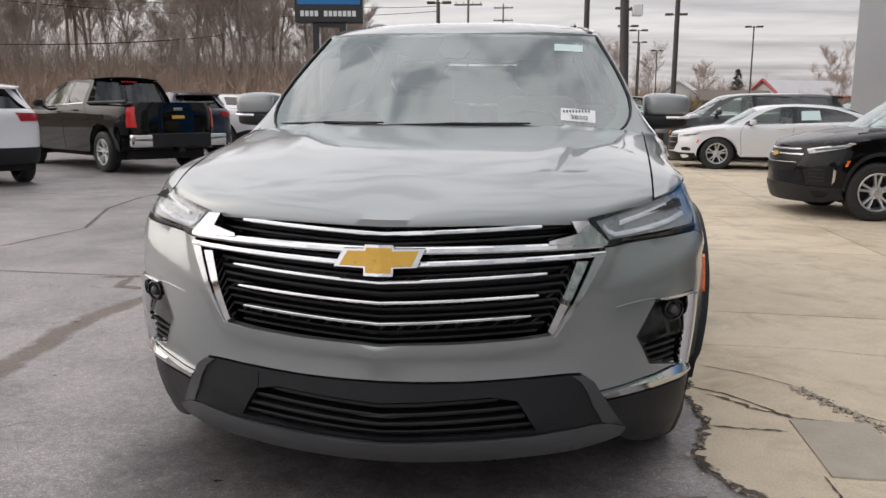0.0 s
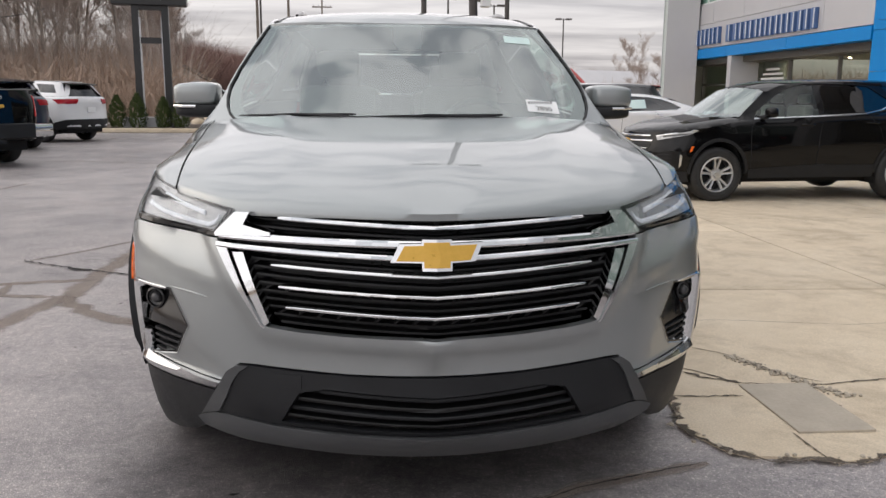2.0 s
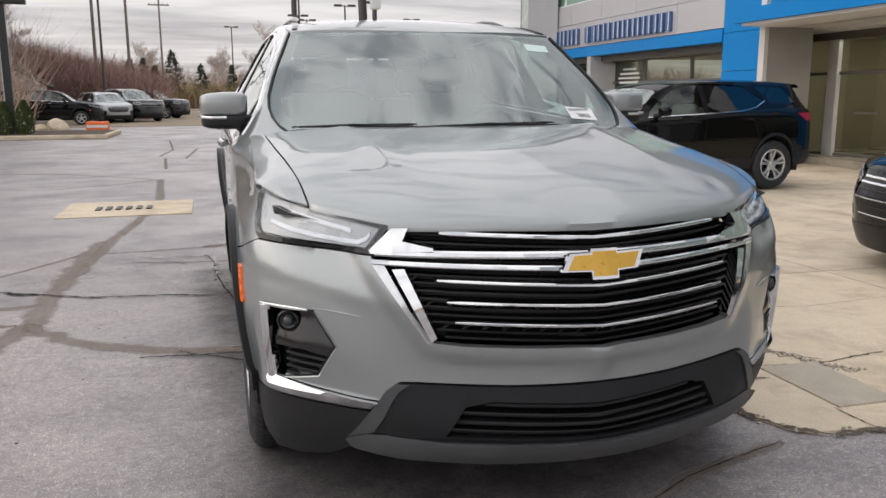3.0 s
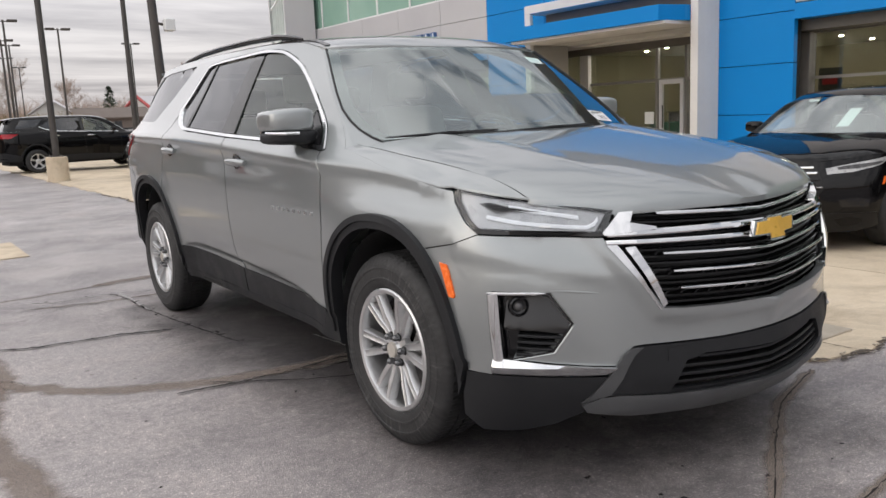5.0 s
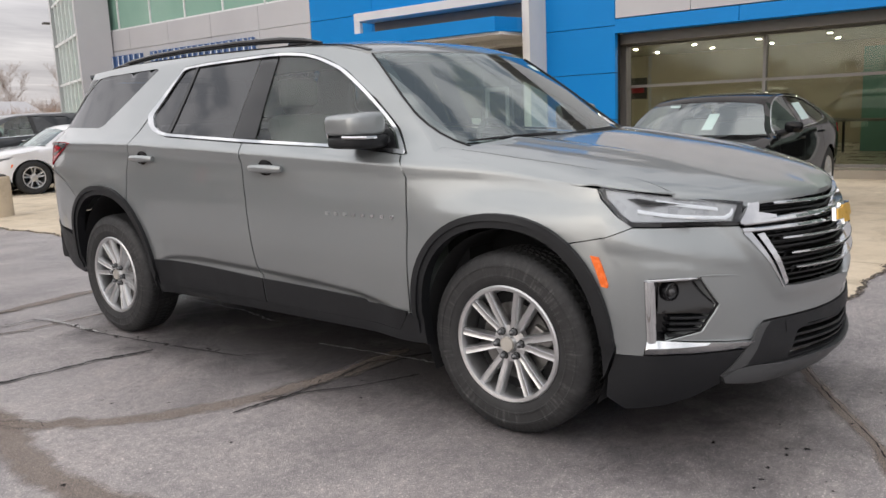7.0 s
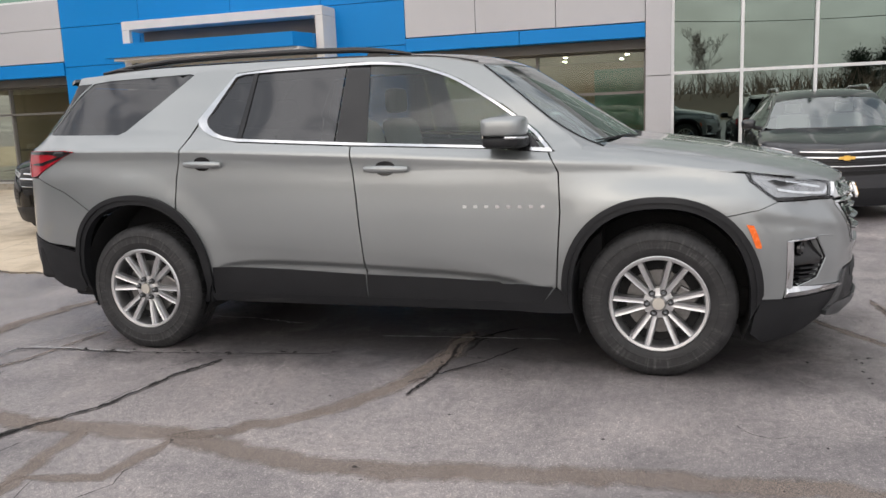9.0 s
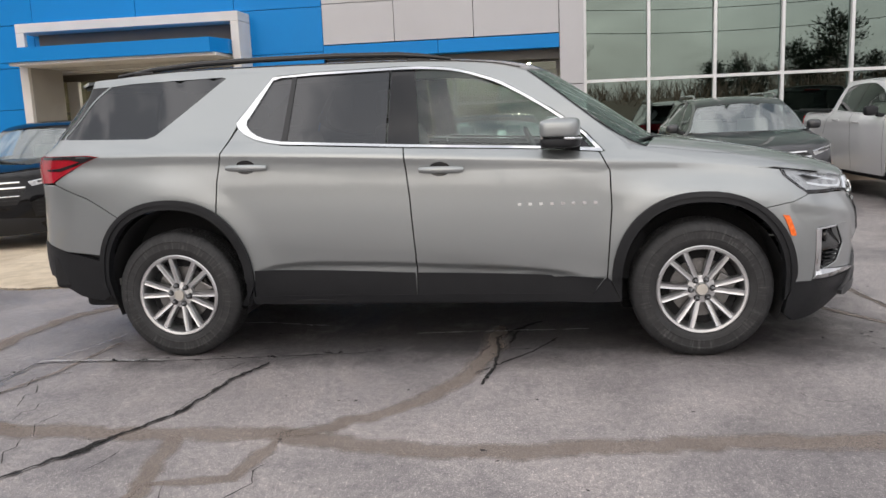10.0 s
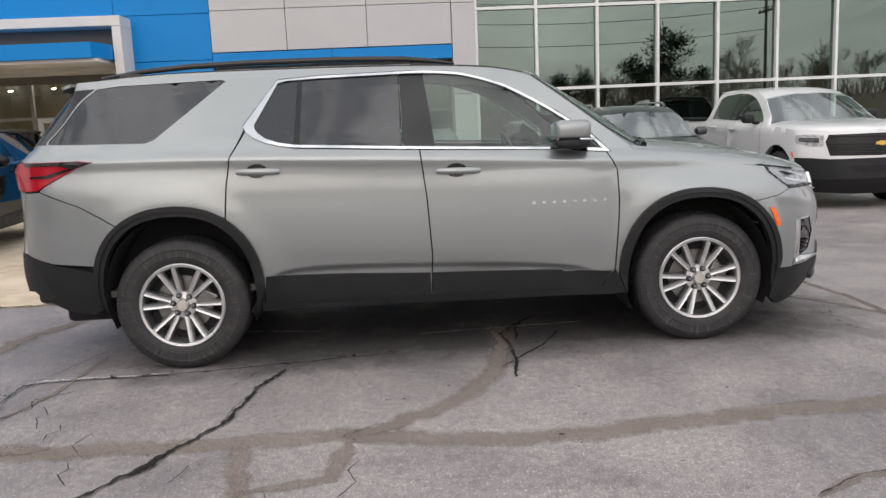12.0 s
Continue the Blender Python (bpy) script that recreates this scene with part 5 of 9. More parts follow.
def wheel(parent, x, y, side, r=0.387, w=0.255, rim=0.245, spokes=10, style="pair", name="wheel", detail=1, turn=0.0):
    """A wheel under its car: tyre with tread blocks, rim, spokes, nuts, cap, brake disc. side: -1 faces -x."""
    hub = new(name)
    hub.parent = parent
    hub.matrix_basis = Matrix.Translation((x, y, r - 0.002)) @ (pose(0, 0, 0, 0, 0, 180) if side < 0 else Matrix.Identity(4)) @ Matrix.Rotation(math.radians(turn), 4, "X")
    seg = 320 if detail else 28
    b = bmesh.new()
    h = 0.0       # outer face of the tyre at local x = 0
    prof = [(rim, -0.018), (rim + 0.008, -0.008), (rim + 0.03, 0.0), (rim + 0.040, 0.0015), (rim + 0.042, 0.004), (rim + 0.048, 0.004), (rim + 0.050, 0.0018), (r - 0.060, 0.0012), (r - 0.058, 0.0042), (r - 0.052, 0.0040), (r - 0.050, 0.001), (r - 0.04, -0.0022), (r - 0.0395, -0.0032), (r - 0.022, -0.011), (r - 0.010, -0.022), (r - 0.003, -0.036), (r, -0.06),
            *([(r, -x) for x in (0.083, 0.0832, 0.0925, 0.0927, 0.123, 0.1232, 0.132, 0.1322, 0.162, 0.1622, 0.171, 0.1712)] if detail else []), (r, -w + 0.06), (r - 0.003, -w + 0.036), (r - 0.03, -w + 0.006), (rim + 0.03, -w), (rim, -w + 0.02)]
    lathe(b, prof, seg, "x", close=True)
    if detail:
        # tread: three round grooves, and slanted cuts across the blocks
        for v in b.verts:
            q = math.hypot(v.co.y, v.co.z)
            x = -v.co.x
            if q < r - 0.0397:
                continue
            k = round(math.atan2(v.co.z, v.co.y) / (2 * math.pi) * seg + (x * 60 if x < 0.127 else (0.254 - x) * 60))
            cut = 0.0
            if any(a < x < c for a, c in ((0.0831, 0.0926), (0.1231, 0.1321), (0.1621, 0.1711))):
                cut = 0.008
            elif k % 4 == 0:
                cut = 0.008 if x > 0.05 and x < w - 0.05 else 0.0045
            f = (q + 0.002 - cut) / q
            v.co.y, v.co.z = v.co.y * f, v.co.z * f
    if detail:
        # scuffs that run across the sidewall
        scuff = b.verts.layers.float.new("scuff")
        dice = random.Random(int(abs(x) * 100 + y * 10))
        marks = [dice.random() ** 4 for _ in range(seg)]
        for v in b.verts:
            q = math.hypot(v.co.y, v.co.z)
            a = int(math.atan2(v.co.z, v.co.y) / (2 * math.pi) * seg + seg + 0.5) % seg
            v[scuff] = marks[a] * smooth01(rim + 0.03, rim + 0.05, q) * (1 - smooth01(r - 0.05, r - 0.03, q))
    bmesh.ops.recalc_face_normals(b, faces=b.faces)
    part("tyre", b, RUBBER, hub, smooth=35)
    b = bmesh.new()
    lathe(b, [(rim + 0.004, -0.02), (rim + 0.005, -0.008), (rim - 0.001, -0.003), (rim - 0.015, -0.006), (rim - 0.018, -0.012), (rim - 0.021, -0.03), (rim - 0.028, -0.10), (rim - 0.03, -w + 0.03)], 56 if detail else 24, "x")
    part("rim", b, ALLOY, hub, smooth=40)
    b = bmesh.new()
    lathe(b, [(0.0, -0.105), (rim - 0.03, -0.105)], 32, "x")
    part("barrel_back", b, LINER, hub)
    if detail:
        b = bmesh.new()
        lathe(b, [(0.06, -0.085), (0.165, -0.085), (0.165, -0.098)], 40, "x")
        part("brake_disc", b, BRAKE, hub, smooth=40)
        b = boxm(-0.10, -0.06, 0.05, 0.16, 0.03, 0.13, 0.01)
        bmesh.ops.transform(b, matrix=Matrix.Rotation(-math.radians(turn) - 0.5, 4, "X"), verts=b.verts)
        part("caliper", b, BRAKE, hub)

    def spoke(ang, wid_in, wid_out, shift):
        b = bmesh.new()
        rot = Matrix.Rotation(ang, 4, "X")
        rings = []
        for rr, wd, xx in ((0.045, wid_in, -0.034), (0.10, wid_in * 0.95, -0.030), (rim * 0.6, (wid_in + wid_out) / 2, -0.020), (rim - 0.004, wid_out, -0.010)):
            o = shift * (0.35 + 0.65 * rr / rim)
            rings.append([b.verts.new(rot @ Vector(p)) for p in ((xx - 0.034, o - wd * 0.66, rr), (xx - 0.003, o - wd / 2, rr), (xx, o - wd * 0.42, rr), (xx - 0.0035, o - wd * 0.18, rr), (xx - 0.0035, o + wd * 0.18, rr), (xx, o + wd * 0.42, rr), (xx - 0.003, o + wd / 2, rr), (xx - 0.034, o + wd * 0.66, rr))])
        for u, v in zip(rings, rings[1:]):
            for i in range(8):
                b.faces.new((u[i], u[(i + 1) % 8], v[(i + 1) % 8], v[i]))
        bmesh.ops.recalc_face_normals(b, faces=b.faces)
        return b

    if style == "pair":
        for k in range(spokes // 2):
            for s in (-1, 1):
                part("spoke", spoke(4 * math.pi * k / spokes + s * 0.205, 0.028, 0.029, s * 0.003), ALLOY, hub, smooth=30)
    else:
        for k in range(spokes):
            part("spoke", spoke(2 * math.pi * k / spokes, 0.045, 0.05, 0.0), ALLOY, hub, smooth=30)
    b = bmesh.new()
    lathe(b, [(0.0, -0.018), (0.034, -0.019), (0.040, -0.030), (0.050, -0.033), (0.078, -0.036), (0.083, -0.06)], 30, "x")
    part("hub_disc", b, ALLOY, hub, smooth=40)
    if detail:
        b = bmesh.new()
        lathe(b, [(0.0, -0.008), (0.030, -0.009), (0.033, -0.02)], 24, "x")
        part("centre_cap", b, CAP, hub, smooth=40)
        for k in range(6):
            a = 2 * math.pi * (k + 0.5) / 6
            b = bmesh.new()
            lathe(b, [(0.0, -0.0305), (0.0165, -0.0305), (0.0185, -0.035)], 14, "x", Matrix.Translation((0, 0.058 * math.cos(a), 0.058 * math.sin(a))))
            part("nut_pocket", b, LINER, hub, smooth=40)
            b = bmesh.new()
            lathe(b, [(0.0, -0.003), (0.009, -0.006), (0.0135, -0.013), (0.0135, -0.036)], 12, "x", Matrix.Translation((0, 0.058 * math.cos(a), 0.058 * math.sin(a))))
            part("wheel_nut", b, ALLOY_DARK, hub, smooth=40)
    return hub


# ---- the grey sport utility vehicle ----
def build_suv():
    taper = [(-0.5, 0.91), (0.3, 0.915), (0.45, 0.925), (0.6, 0.936), (0.9, 0.945), (1.05, 0.955), (1.35, 0.98), (1.7, 1.0), (2.4, 0.995), (2.8, 0.98), (3.4, 0.965), (3.8, 0.95), (4.0, 0.94)]
    roof_line = [(0.78, 1.632, 1.56), (0.9, 1.680, 1.618), (1.0, 1.707, 1.652), (1.2, 1.733, 1.69), (1.6, 1.757, 1.715), (2.4, 1.768, 1.728), (3.1, 1.762, 1.728), (3.5, 1.735, 1.705), (3.8, 1.70, 1.665)]
    sh = Shell(**dict(TRAVERSE, taper=taper, roof=roof_line), bow=0.345)
    car = thing("suv", label="sterling grey three-row SUV with gold emblem and chrome grille", category="car")
    IN = (0.0, 1.5, 0.7)
    wrap = sh.wrap
    RIDGE = [(0.0, 0.604), (0.231, 0.610), (0.42, 0.619), (0.495, 0.632), (0.575, 0.752), (0.65, 0.868), (0.70, 0.96)]

    LOW = ([0.5, 0.70, 0.80, 0.92, 1.18, 1.61, 2.0, 2.3, 2.7], [0.46, 0.500, 0.548, 0.582, 0.600, 0.628, 0.650, 0.668, 0.690])   # low pressed line of the doors
    WEDGE = ([0.55, 0.70, 0.86, 1.15, 1.62, 1.90, 2.15, 2.30, 2.45, 2.60], [0.455, 0.492, 0.517, 0.541, 0.562, 0.573, 0.580, 0.578, 0.562, 0.530])   # undercut above the cladding

    def relief(a, y, z):
        """Pressed lines: a hollow outside the grille's rim, and swollen fenders round the wheels."""
        d = 0.0
        if y < -0.45 and 0.40 < z < 0.90:
            xr = float(np.interp(z, [p[1] for p in RIDGE], [p[0] for p in RIDGE])) if z > 0.604 else -1.0
            x = float(np.interp(a, sh.arc, sh.px))
            q = 0.0
            if x > xr:
                q = 9.0
                for (ax, az), (bx, bz) in zip(RIDGE, RIDGE[1:]):
                    t = min(1.0, max(0.0, ((x - ax) * (bx - ax) + (z - az) * (bz - az)) / ((bx - ax) ** 2 + (bz - az) ** 2)))
                    q = min(q, math.hypot(x - ax - t * (bx - ax), z - az - t * (bz - az)))
            if z < 0.62:
                d += 0.014 * math.exp(-(x / 0.05) ** 2) * smooth01(0.50, 0.56, z)
            d -= 0.016 * smooth01(0.002, 0.06, q) * (1 - smooth01(0.07, 0.26, q))
            # a pressed line from the fender to the grille, bright above and undercut below
            if x > 0.58:
                e = z - (0.757 + 0.26 * (x - 0.62))
                d += 0.009 * ((1 - smooth01(0, 0.12, e)) if e > 0 else (1 - smooth01(0, 0.06, -e))) * smooth01(0.58, 0.72, x)
        for cy, cz in ((0.0, 0.42), (3.075, 0.47)):
            q = math.hypot(y - cy, z - cz)
            if q < 0.75 and z > 0.45 and y > -0.5:
                d += 0.010 * (1 - smooth01(0.50, 0.66, q))
        # hollow low on the doors
        if 0.5 < y < 2.7 and z < 0.75:
            c = float(np.interp(y, *LOW)) - z
            if c > 0:
                d -= 0.10 * min(c, 0.07) * smooth01(0.70, 0.90, y) * (1 - smooth01(2.2, 2.5, y))
            c = float(np.interp(y, *WEDGE)) - z
            if c > 0:
                d -= 1.0 * min(c, 0.032) * smooth01(0.58, 0.80, y) * (1 - smooth01(2.45, 2.6, y))
        return d

    sh.relief = relief
    sh.pinch = 0.07

    def X(x, z):
        return (sh.sx(x, z), z)

    def Y(y, z):
        return (sh.sy(y, z), z)

    def both(pts):
        """A closed outline from its half on the +x side, listed from one middle point to the other."""
        return pts + [(-a, b) for a, b in pts[::-1] if abs(a) > 1e-6]

    def flip(pts):
        return [(-a, b) for a, b in pts][::-1]

    def sides(name, pts, mat, off=0.0, lip=0.02, step=0.05, holes=(), label="", smooth=35, parent=car, rows=(), fn=None):
        obs = []
        for s in (-1, 1):
            p = pts if s > 0 else flip(pts)
            hs = [h if s > 0 else flip(h) for h in holes]
            rw = [(s * a, b) for a, b in rows]
            obs.append(part(name, patch(p, fn or wrap, step, hs, off, lip, IN, rows=rw, exact=bool(rows)), mat, parent, label, smooth))
        return obs

    # outlines shared by neighbours: wheel arches, grille mouth, lamps
    FO = ring(0.0, 0.42, 0.492, 0.515, 2, 178, pw=2.25)           # front arch, outer
    FI = ring(0.0, 0.40, 0.438, 0.478, -8, 188, pw=2.3)
    FM = ring(0.0, 0.41, 0.462, 0.498, -3, 183, pw=2.3)
    RO = ring(3.075, 0.47, 0.492, 0.500, -2, 182, pw=2.2)        # rear arch, outer
    RI = ring(3.075, 0.45, 0.438, 0.462, -12, 192, pw=2.25)
    RM = ring(3.075, 0.46, 0.462, 0.482, -7, 187, pw=2.25)
    lamp = [X(0.588, 0.966), X(0.678, 0.984), X(0.778, 1.006), X(0.865, 1.020), Y(-0.49, 1.036), Y(-0.42, 1.046), Y(-0.405, 1.034), Y(-0.425, 1.0), Y(-0.50, 0.936), Y(-0.545, 0.904), X(0.80, 0.894), X(0.70, 0.888), X(0.637, 0.886)]
    mouth = [(0.0, 0.617), X(0.231, 0.623), X(0.40, 0.631), X(0.482, 0.640), X(0.56, 0.755), X(0.637, 0.868)]
    fog = [X(0.798, 0.711), Y(-0.612, 0.716), Y(-0.598, 0.700), Y(-0.600, 0.474), X(0.880, 0.474), X(0.782, 0.503), X(0.736, 0.604)]

    # bumper skin with lamp pockets
    bump = [(0.0, 0.507)] + [X(0.25, 0.509), X(0.525, 0.518), X(0.572, 0.517), X(0.605, 0.49), X(0.622, 0.455), X(0.70, 0.458), X(0.785, 0.468), X(0.85, 0.478), Y(-0.60, 0.486)]
    bump += [Y(-0.585, 0.42), Y(-0.49, 0.42)] + [Y(y, z) for y, z in FO if y < -0.20][::-1][:-1] + [Y(-0.30, 0.83), Y(-0.46, 0.862), Y(-0.548, 0.898)]
    bump += [X(0.80, 0.888), X(0.70, 0.882), X(0.640, 0.880)] + mouth[::-1]
    bump = [p for i, p in enumerate(bump) if i == 0 or math.dist(p, bump[i - 1]) > 0.004]
    part("front_bumper", patch(both(bump), wrap, 0.024, [fog, flip(fog)], 0.0, 0.03, IN, exact=True), STERLING, car, smooth=40)

    # grille: black well, slats, chrome bars, surround, emblem
    grille = new("grille")
    grille.parent = car
    well = both([(0.0, 0.615)] + mouth[1:] + [X(0.60, 0.93), X(0.55, 0.965), X(0.3, 0.967), (0.0, 0.962)])
    part("grille_backing", patch(well, wrap, 0.06, (), -0.075, 0.0, IN), GRILLE_BLACK, grille)
    for k in range(15):
        z = 0.634 + 0.0225 * k
        hw = float(np.interp(z, [0.62, 0.64, 0.755, 0.868, 0.96], [0.44, 0.474, 0.55, 0.62, 0.545])) - 0.012
        path = [(sh.sx(hw * i / 9, z), z + 0.024 * (abs(i) / 9) ** 1.0 - 0.008) for i in range(-9, 10)]
        part("slat", strip(wrap, path, 0.007, -0.030, 0.035), GRILLE_BLACK, grille)
        if k % 3 == 1:
            for j in range(-8, 9):
                x = hw * j / 8.4
                zz = z + 0.024 * abs(x) / 0.47
                part("web", strip(wrap, [(sh.sx(x - 0.012, zz), zz - 0.008), (sh.sx(x + 0.016, zz), zz + 0.012)], 0.010, -0.036, 0.02), GRILLE_BLACK, grille)
    for hw, ze, zc, h, off in ((0.452, 0.948, 0.928, 0.011, 0.004), (0.468, 0.819, 0.796, 0.0085, 0.006), (0.445, 0.760, 0.740, 0.0085, 0.006), (0.424, 0.702, 0.680, 0.0085, 0.006)):
        path = [(sh.sx(hw * i / 12, ze), zc + (ze - zc) * abs(i) / 12) for i in range(-12, 13)]
        part("chrome_bar", strip(wrap, path, h, off, 0.03, taper=0.4), CHROME, grille)
    for hw, ze, zc, h, off in ((0.628, 0.893, 0.884, 0.020, 0.012), (0.636, 0.866, 0.845, 0.014, 0.010)):
        path = [(sh.sx(hw * i / 14, ze), zc + (ze - zc) * abs(i) / 14) for i in range(-14, 15)]
        part("chrome_bar", strip(wrap, path, h, off, 0.045), CHROME, grille)
    wing = [X(0.640, 0.898), X(0.578, 0.961), X(0.533, 0.962), X(0.552, 0.926), X(0.47, 0.908), X(0.47, 0.899), X(0.60, 0.893), X(0.636, 0.889)]
    blade = [X(0.586, 0.847), X(0.553, 0.849), X(0.472, 0.656), X(0.486, 0.643)]
    outer = [X(0.638, 0.858), X(0.606, 0.858), X(0.500, 0.650), X(0.486, 0.636), X(0.497, 0.638)]
    for o, mt, off in ((wing, CHROME, 0.014), (blade, CHROME, 0.006), (outer, SATIN, 0.004)):
        for s in (-1, 1):
            part("grille_trim", patch(o if s > 0 else flip(o), wrap, 0.03, (), off, 0.035, IN), mt, grille, smooth=30)
    # two-tone cross emblem
    tie = [(-0.130, 0.843), (-0.104, 0.893), (-0.043, 0.895), (-0.041, 0.906), (0.041, 0.906), (0.043, 0.895), (0.130, 0.897), (0.108, 0.845), (0.043, 0.842), (0.042, 0.820), (-0.041, 0.820), (-0.042, 0.842)]
    core = [(x * 0.87, 0.867 + (z - 0.867) * 0.80) for x, z in tie]

    def flat_front(x, z, off):
        return (x, -1.052 - off + 0.10 * abs(x) + 0.25 * (z - 0.86), z)

    emblem = part("emblem", patch(tie, flat_front, 0.05, (), 0.002, 0.014, IN), CHROME, grille, "gold cross-shaped emblem with chrome rim")
    part("emblem_face", patch(core, flat_front, 0.05, (), 0.006, 0.005, IN), GOLD, emblem)

    # headlamps
    for s in (-1, 1):
        hl = new("headlight")
        hl.parent = car
        o = lamp if s > 0 else flip(lamp)
        part("housing", patch(o, wrap, 0.05, (), -0.022, 0.0, IN), LAMP_DARK, hl)
        inner = [X(0.612, 0.957), X(0.68, 0.973), X(0.778, 0.995), X(0.865, 1.009), Y(-0.49, 1.025), Y(-0.43, 1.034), Y(-0.44, 1.004), Y(-0.51, 0.944), Y(-0.545, 0.920), X(0.80, 0.909), X(0.70, 0.903), X(0.655, 0.901)]
        part("bezel", patch(o, wrap, 0.035, [inner if s > 0 else flip(inner)], -0.003, 0.0, IN), GLOSS_BLACK, hl, smooth=40)
        part("reflector", patch(inner if s > 0 else flip(inner), wrap, 0.04, (), -0.010, 0.012, IN), LAMP_GREY, hl, smooth=30)
        for guide in ([(0.865, 0.985), (0.80, 0.970), (0.72, 0.953), (0.69, 0.946)], [(0.92, 0.955), (0.86, 0.938), (0.80, 0.927), (0.72, 0.917), (0.675, 0.914), (0.652, 0.925), (0.640, 0.940)]):
            part("light_guide", strip(wrap, [(s * sh.sx(x, z), z) for x, z in guide], 0.014, -0.004, 0.010), LAMP_WHITE, hl)
        foot = [X(0.637, 0.886), X(0.70, 0.888), X(0.80, 0.894), Y(-0.545, 0.904), Y(-0.525, 0.918), X(0.80, 0.906), X(0.70, 0.900), X(0.645, 0.897)]
        part("trim", patch(foot if s > 0 else flip(foot), wrap, 0.04, (), 0.003, 0.02, IN), GLOSS_BLACK, hl, smooth=30)
        ob = part("lens", patch(o, wrap, 0.035, (), 0.0, 0.0, IN), LENS, hl, smooth=60)
        ob.visible_shadow = False

    # fog lamp pockets
    for s in (-1, 1):
        fl = new("fog_light")
        fl.parent = car
        o = fog if s > 0 else flip(fog)
        part("pocket", patch(o, wrap, 0.04, (), -0.045, 0.0, IN), GLOSS_BLACK, fl)
        part("pocket_wall", patch(o, wrap, 0.04, [[(sum(q[0] for q in o) / 7 + (p[0] - sum(q[0] for q in o) / 7) * 0.93, 0.60 + (p[1] - 0.60) * 0.93) for p in o]], -0.002, 0.05, IN), GLOSS_BLACK, fl)
        a0, a1 = sh.sx(0.912, 0.6), sh.sy(-0.598, 0.6)
        bz = [(a0, 0.474), (a1, 0.474), (a1, 0.706), (a0, 0.706)]
        part("bezel", patch(bz if s > 0 else flip(bz), lambda a, z, o2: wrap(a, z, o2 + 0.010 * max(0.0, 1 - ((abs(a) - (a0 + a1) / 2) / ((a1 - a0) / 2)) ** 2)), 0.010, (), 0.004, 0.03, IN), CHROME, fl, smooth=50)
        part("bezel", strip(wrap, [(s * (sh.sx(0.812, 0.71) + (a1 - sh.sx(0.812, 0.71)) * k / 6), 0.709) for k in range(7)], 0.009, 0.006, 0.03, taper=0.6), CHROME, fl)
        b = bmesh.new()
        c = Vector(wrap(s * sh.sx(0.878, 0.662), 0.662, -0.024))
        nrm = (Vector(wrap(s * sh.sx(0.878, 0.662), 0.662, 0.0)) - c).normalized().lerp(Vector((0, -1, 0)), 0.5)
        mt = Matrix.Translation(c) @ nrm.to_track_quat("X", "Z").to_matrix().to_4x4()
        lathe(b, [(0.036, 0.0), (0.034, 0.012), (0.029, 0.015), (0.026, 0.008), (0.016, 0.004), (0.0, 0.003)], 26, "x", mt)
        part("lamp_ring", b, GLOSS_BLACK, fl, smooth=30)
        b = bmesh.new()
        bmesh.ops.create_uvsphere(b, u_segments=18, v_segments=10, radius=0.018, matrix=Matrix.Translation(c + nrm * 0.004))
        part("bulb_lens", b, LAMP_DARK, fl, smooth=60)
        for k in range(4):
            z = 0.497 + 0.022 * k
            path = [(s * sh.sx(x, z), z - 0.004 * i) for i, x in enumerate((0.872, 0.83, 0.775 - 0.004 * k))]
            part("slat", strip(wrap, path, 0.009, -0.006, 0.03), PLASTIC, fl)
        wedge = [X(0.905, 0.700), X(0.80, 0.698), X(0.744, 0.604), X(0.762, 0.568), X(0.83, 0.580), X(0.905, 0.582)]
        part("insert", patch(wedge if s > 0 else flip(wedge), lambda a, z, o2: wrap(a, z, o2 - 0.030 * smooth01(0.565, 0.70, z)), 0.02, (), -0.008, 0.01, IN), GLOSS_BLACK, fl, smooth=60)
        flange = [X(0.812, 0.709), X(0.798, 0.708), X(0.736, 0.604), X(0.782, 0.503), X(0.880, 0.476)]
        fine = [(a[0] + (b[0] - a[0]) * k / 6, a[1] + (b[1] - a[1]) * k / 6) for a, b in zip(flange, flange[1:]) for k in range(6)] + flange[-1:]
        b = bmesh.new()
        rows2 = []
        for a, z in fine:
            ta, tz = a + (sh.sx(0.845, 0.6) - a) * 0.16, z + (0.60 - z) * 0.16
            rows2.append([b.verts.new(wrap(s * q, r2, d)) for q, r2, d in ((a - 0.004, z, 0.0015), (a, z, 0.001), ((a + ta) / 2, (z + tz) / 2, -0.010), (ta, tz, -0.032))])
        for u, v in zip(rows2, rows2[1:]):
            for k in range(3):
                b.faces.new((u[k], u[k + 1], v[k + 1], v[k]) if s > 0 else (u[k], v[k], v[k + 1], u[k + 1]))
        part("pocket_flange", b, STERLING, fl, smooth=60)
        part("bumper_crease", strip(wrap, [(s * sh.sx(x, z), z) for x, z in ((0.80, 0.7165), (0.76, 0.713), (0.72, 0.7085), (0.68, 0.704))], 0.006, 0.005, 0.012, taper=0.9), STERLING, car)
        cs = [X(0.622, 0.452), X(0.70, 0.456), X(0.785, 0.465), X(0.85, 0.475), Y(-0.600, 0.484), Y(-0.590, 0.428), X(0.85, 0.428), X(0.785, 0.424), X(0.70, 0.424), X(0.645, 0.427)]
        part("chrome_lip", patch(cs if s > 0 else flip(cs), lambda a, z, o2: wrap(a, z, o2 + 0.018 * max(0.0, 1 - abs(z - 0.452) / 0.03)), 0.02, (), 0.004, 0.03, IN), CHROME, car, smooth=40)

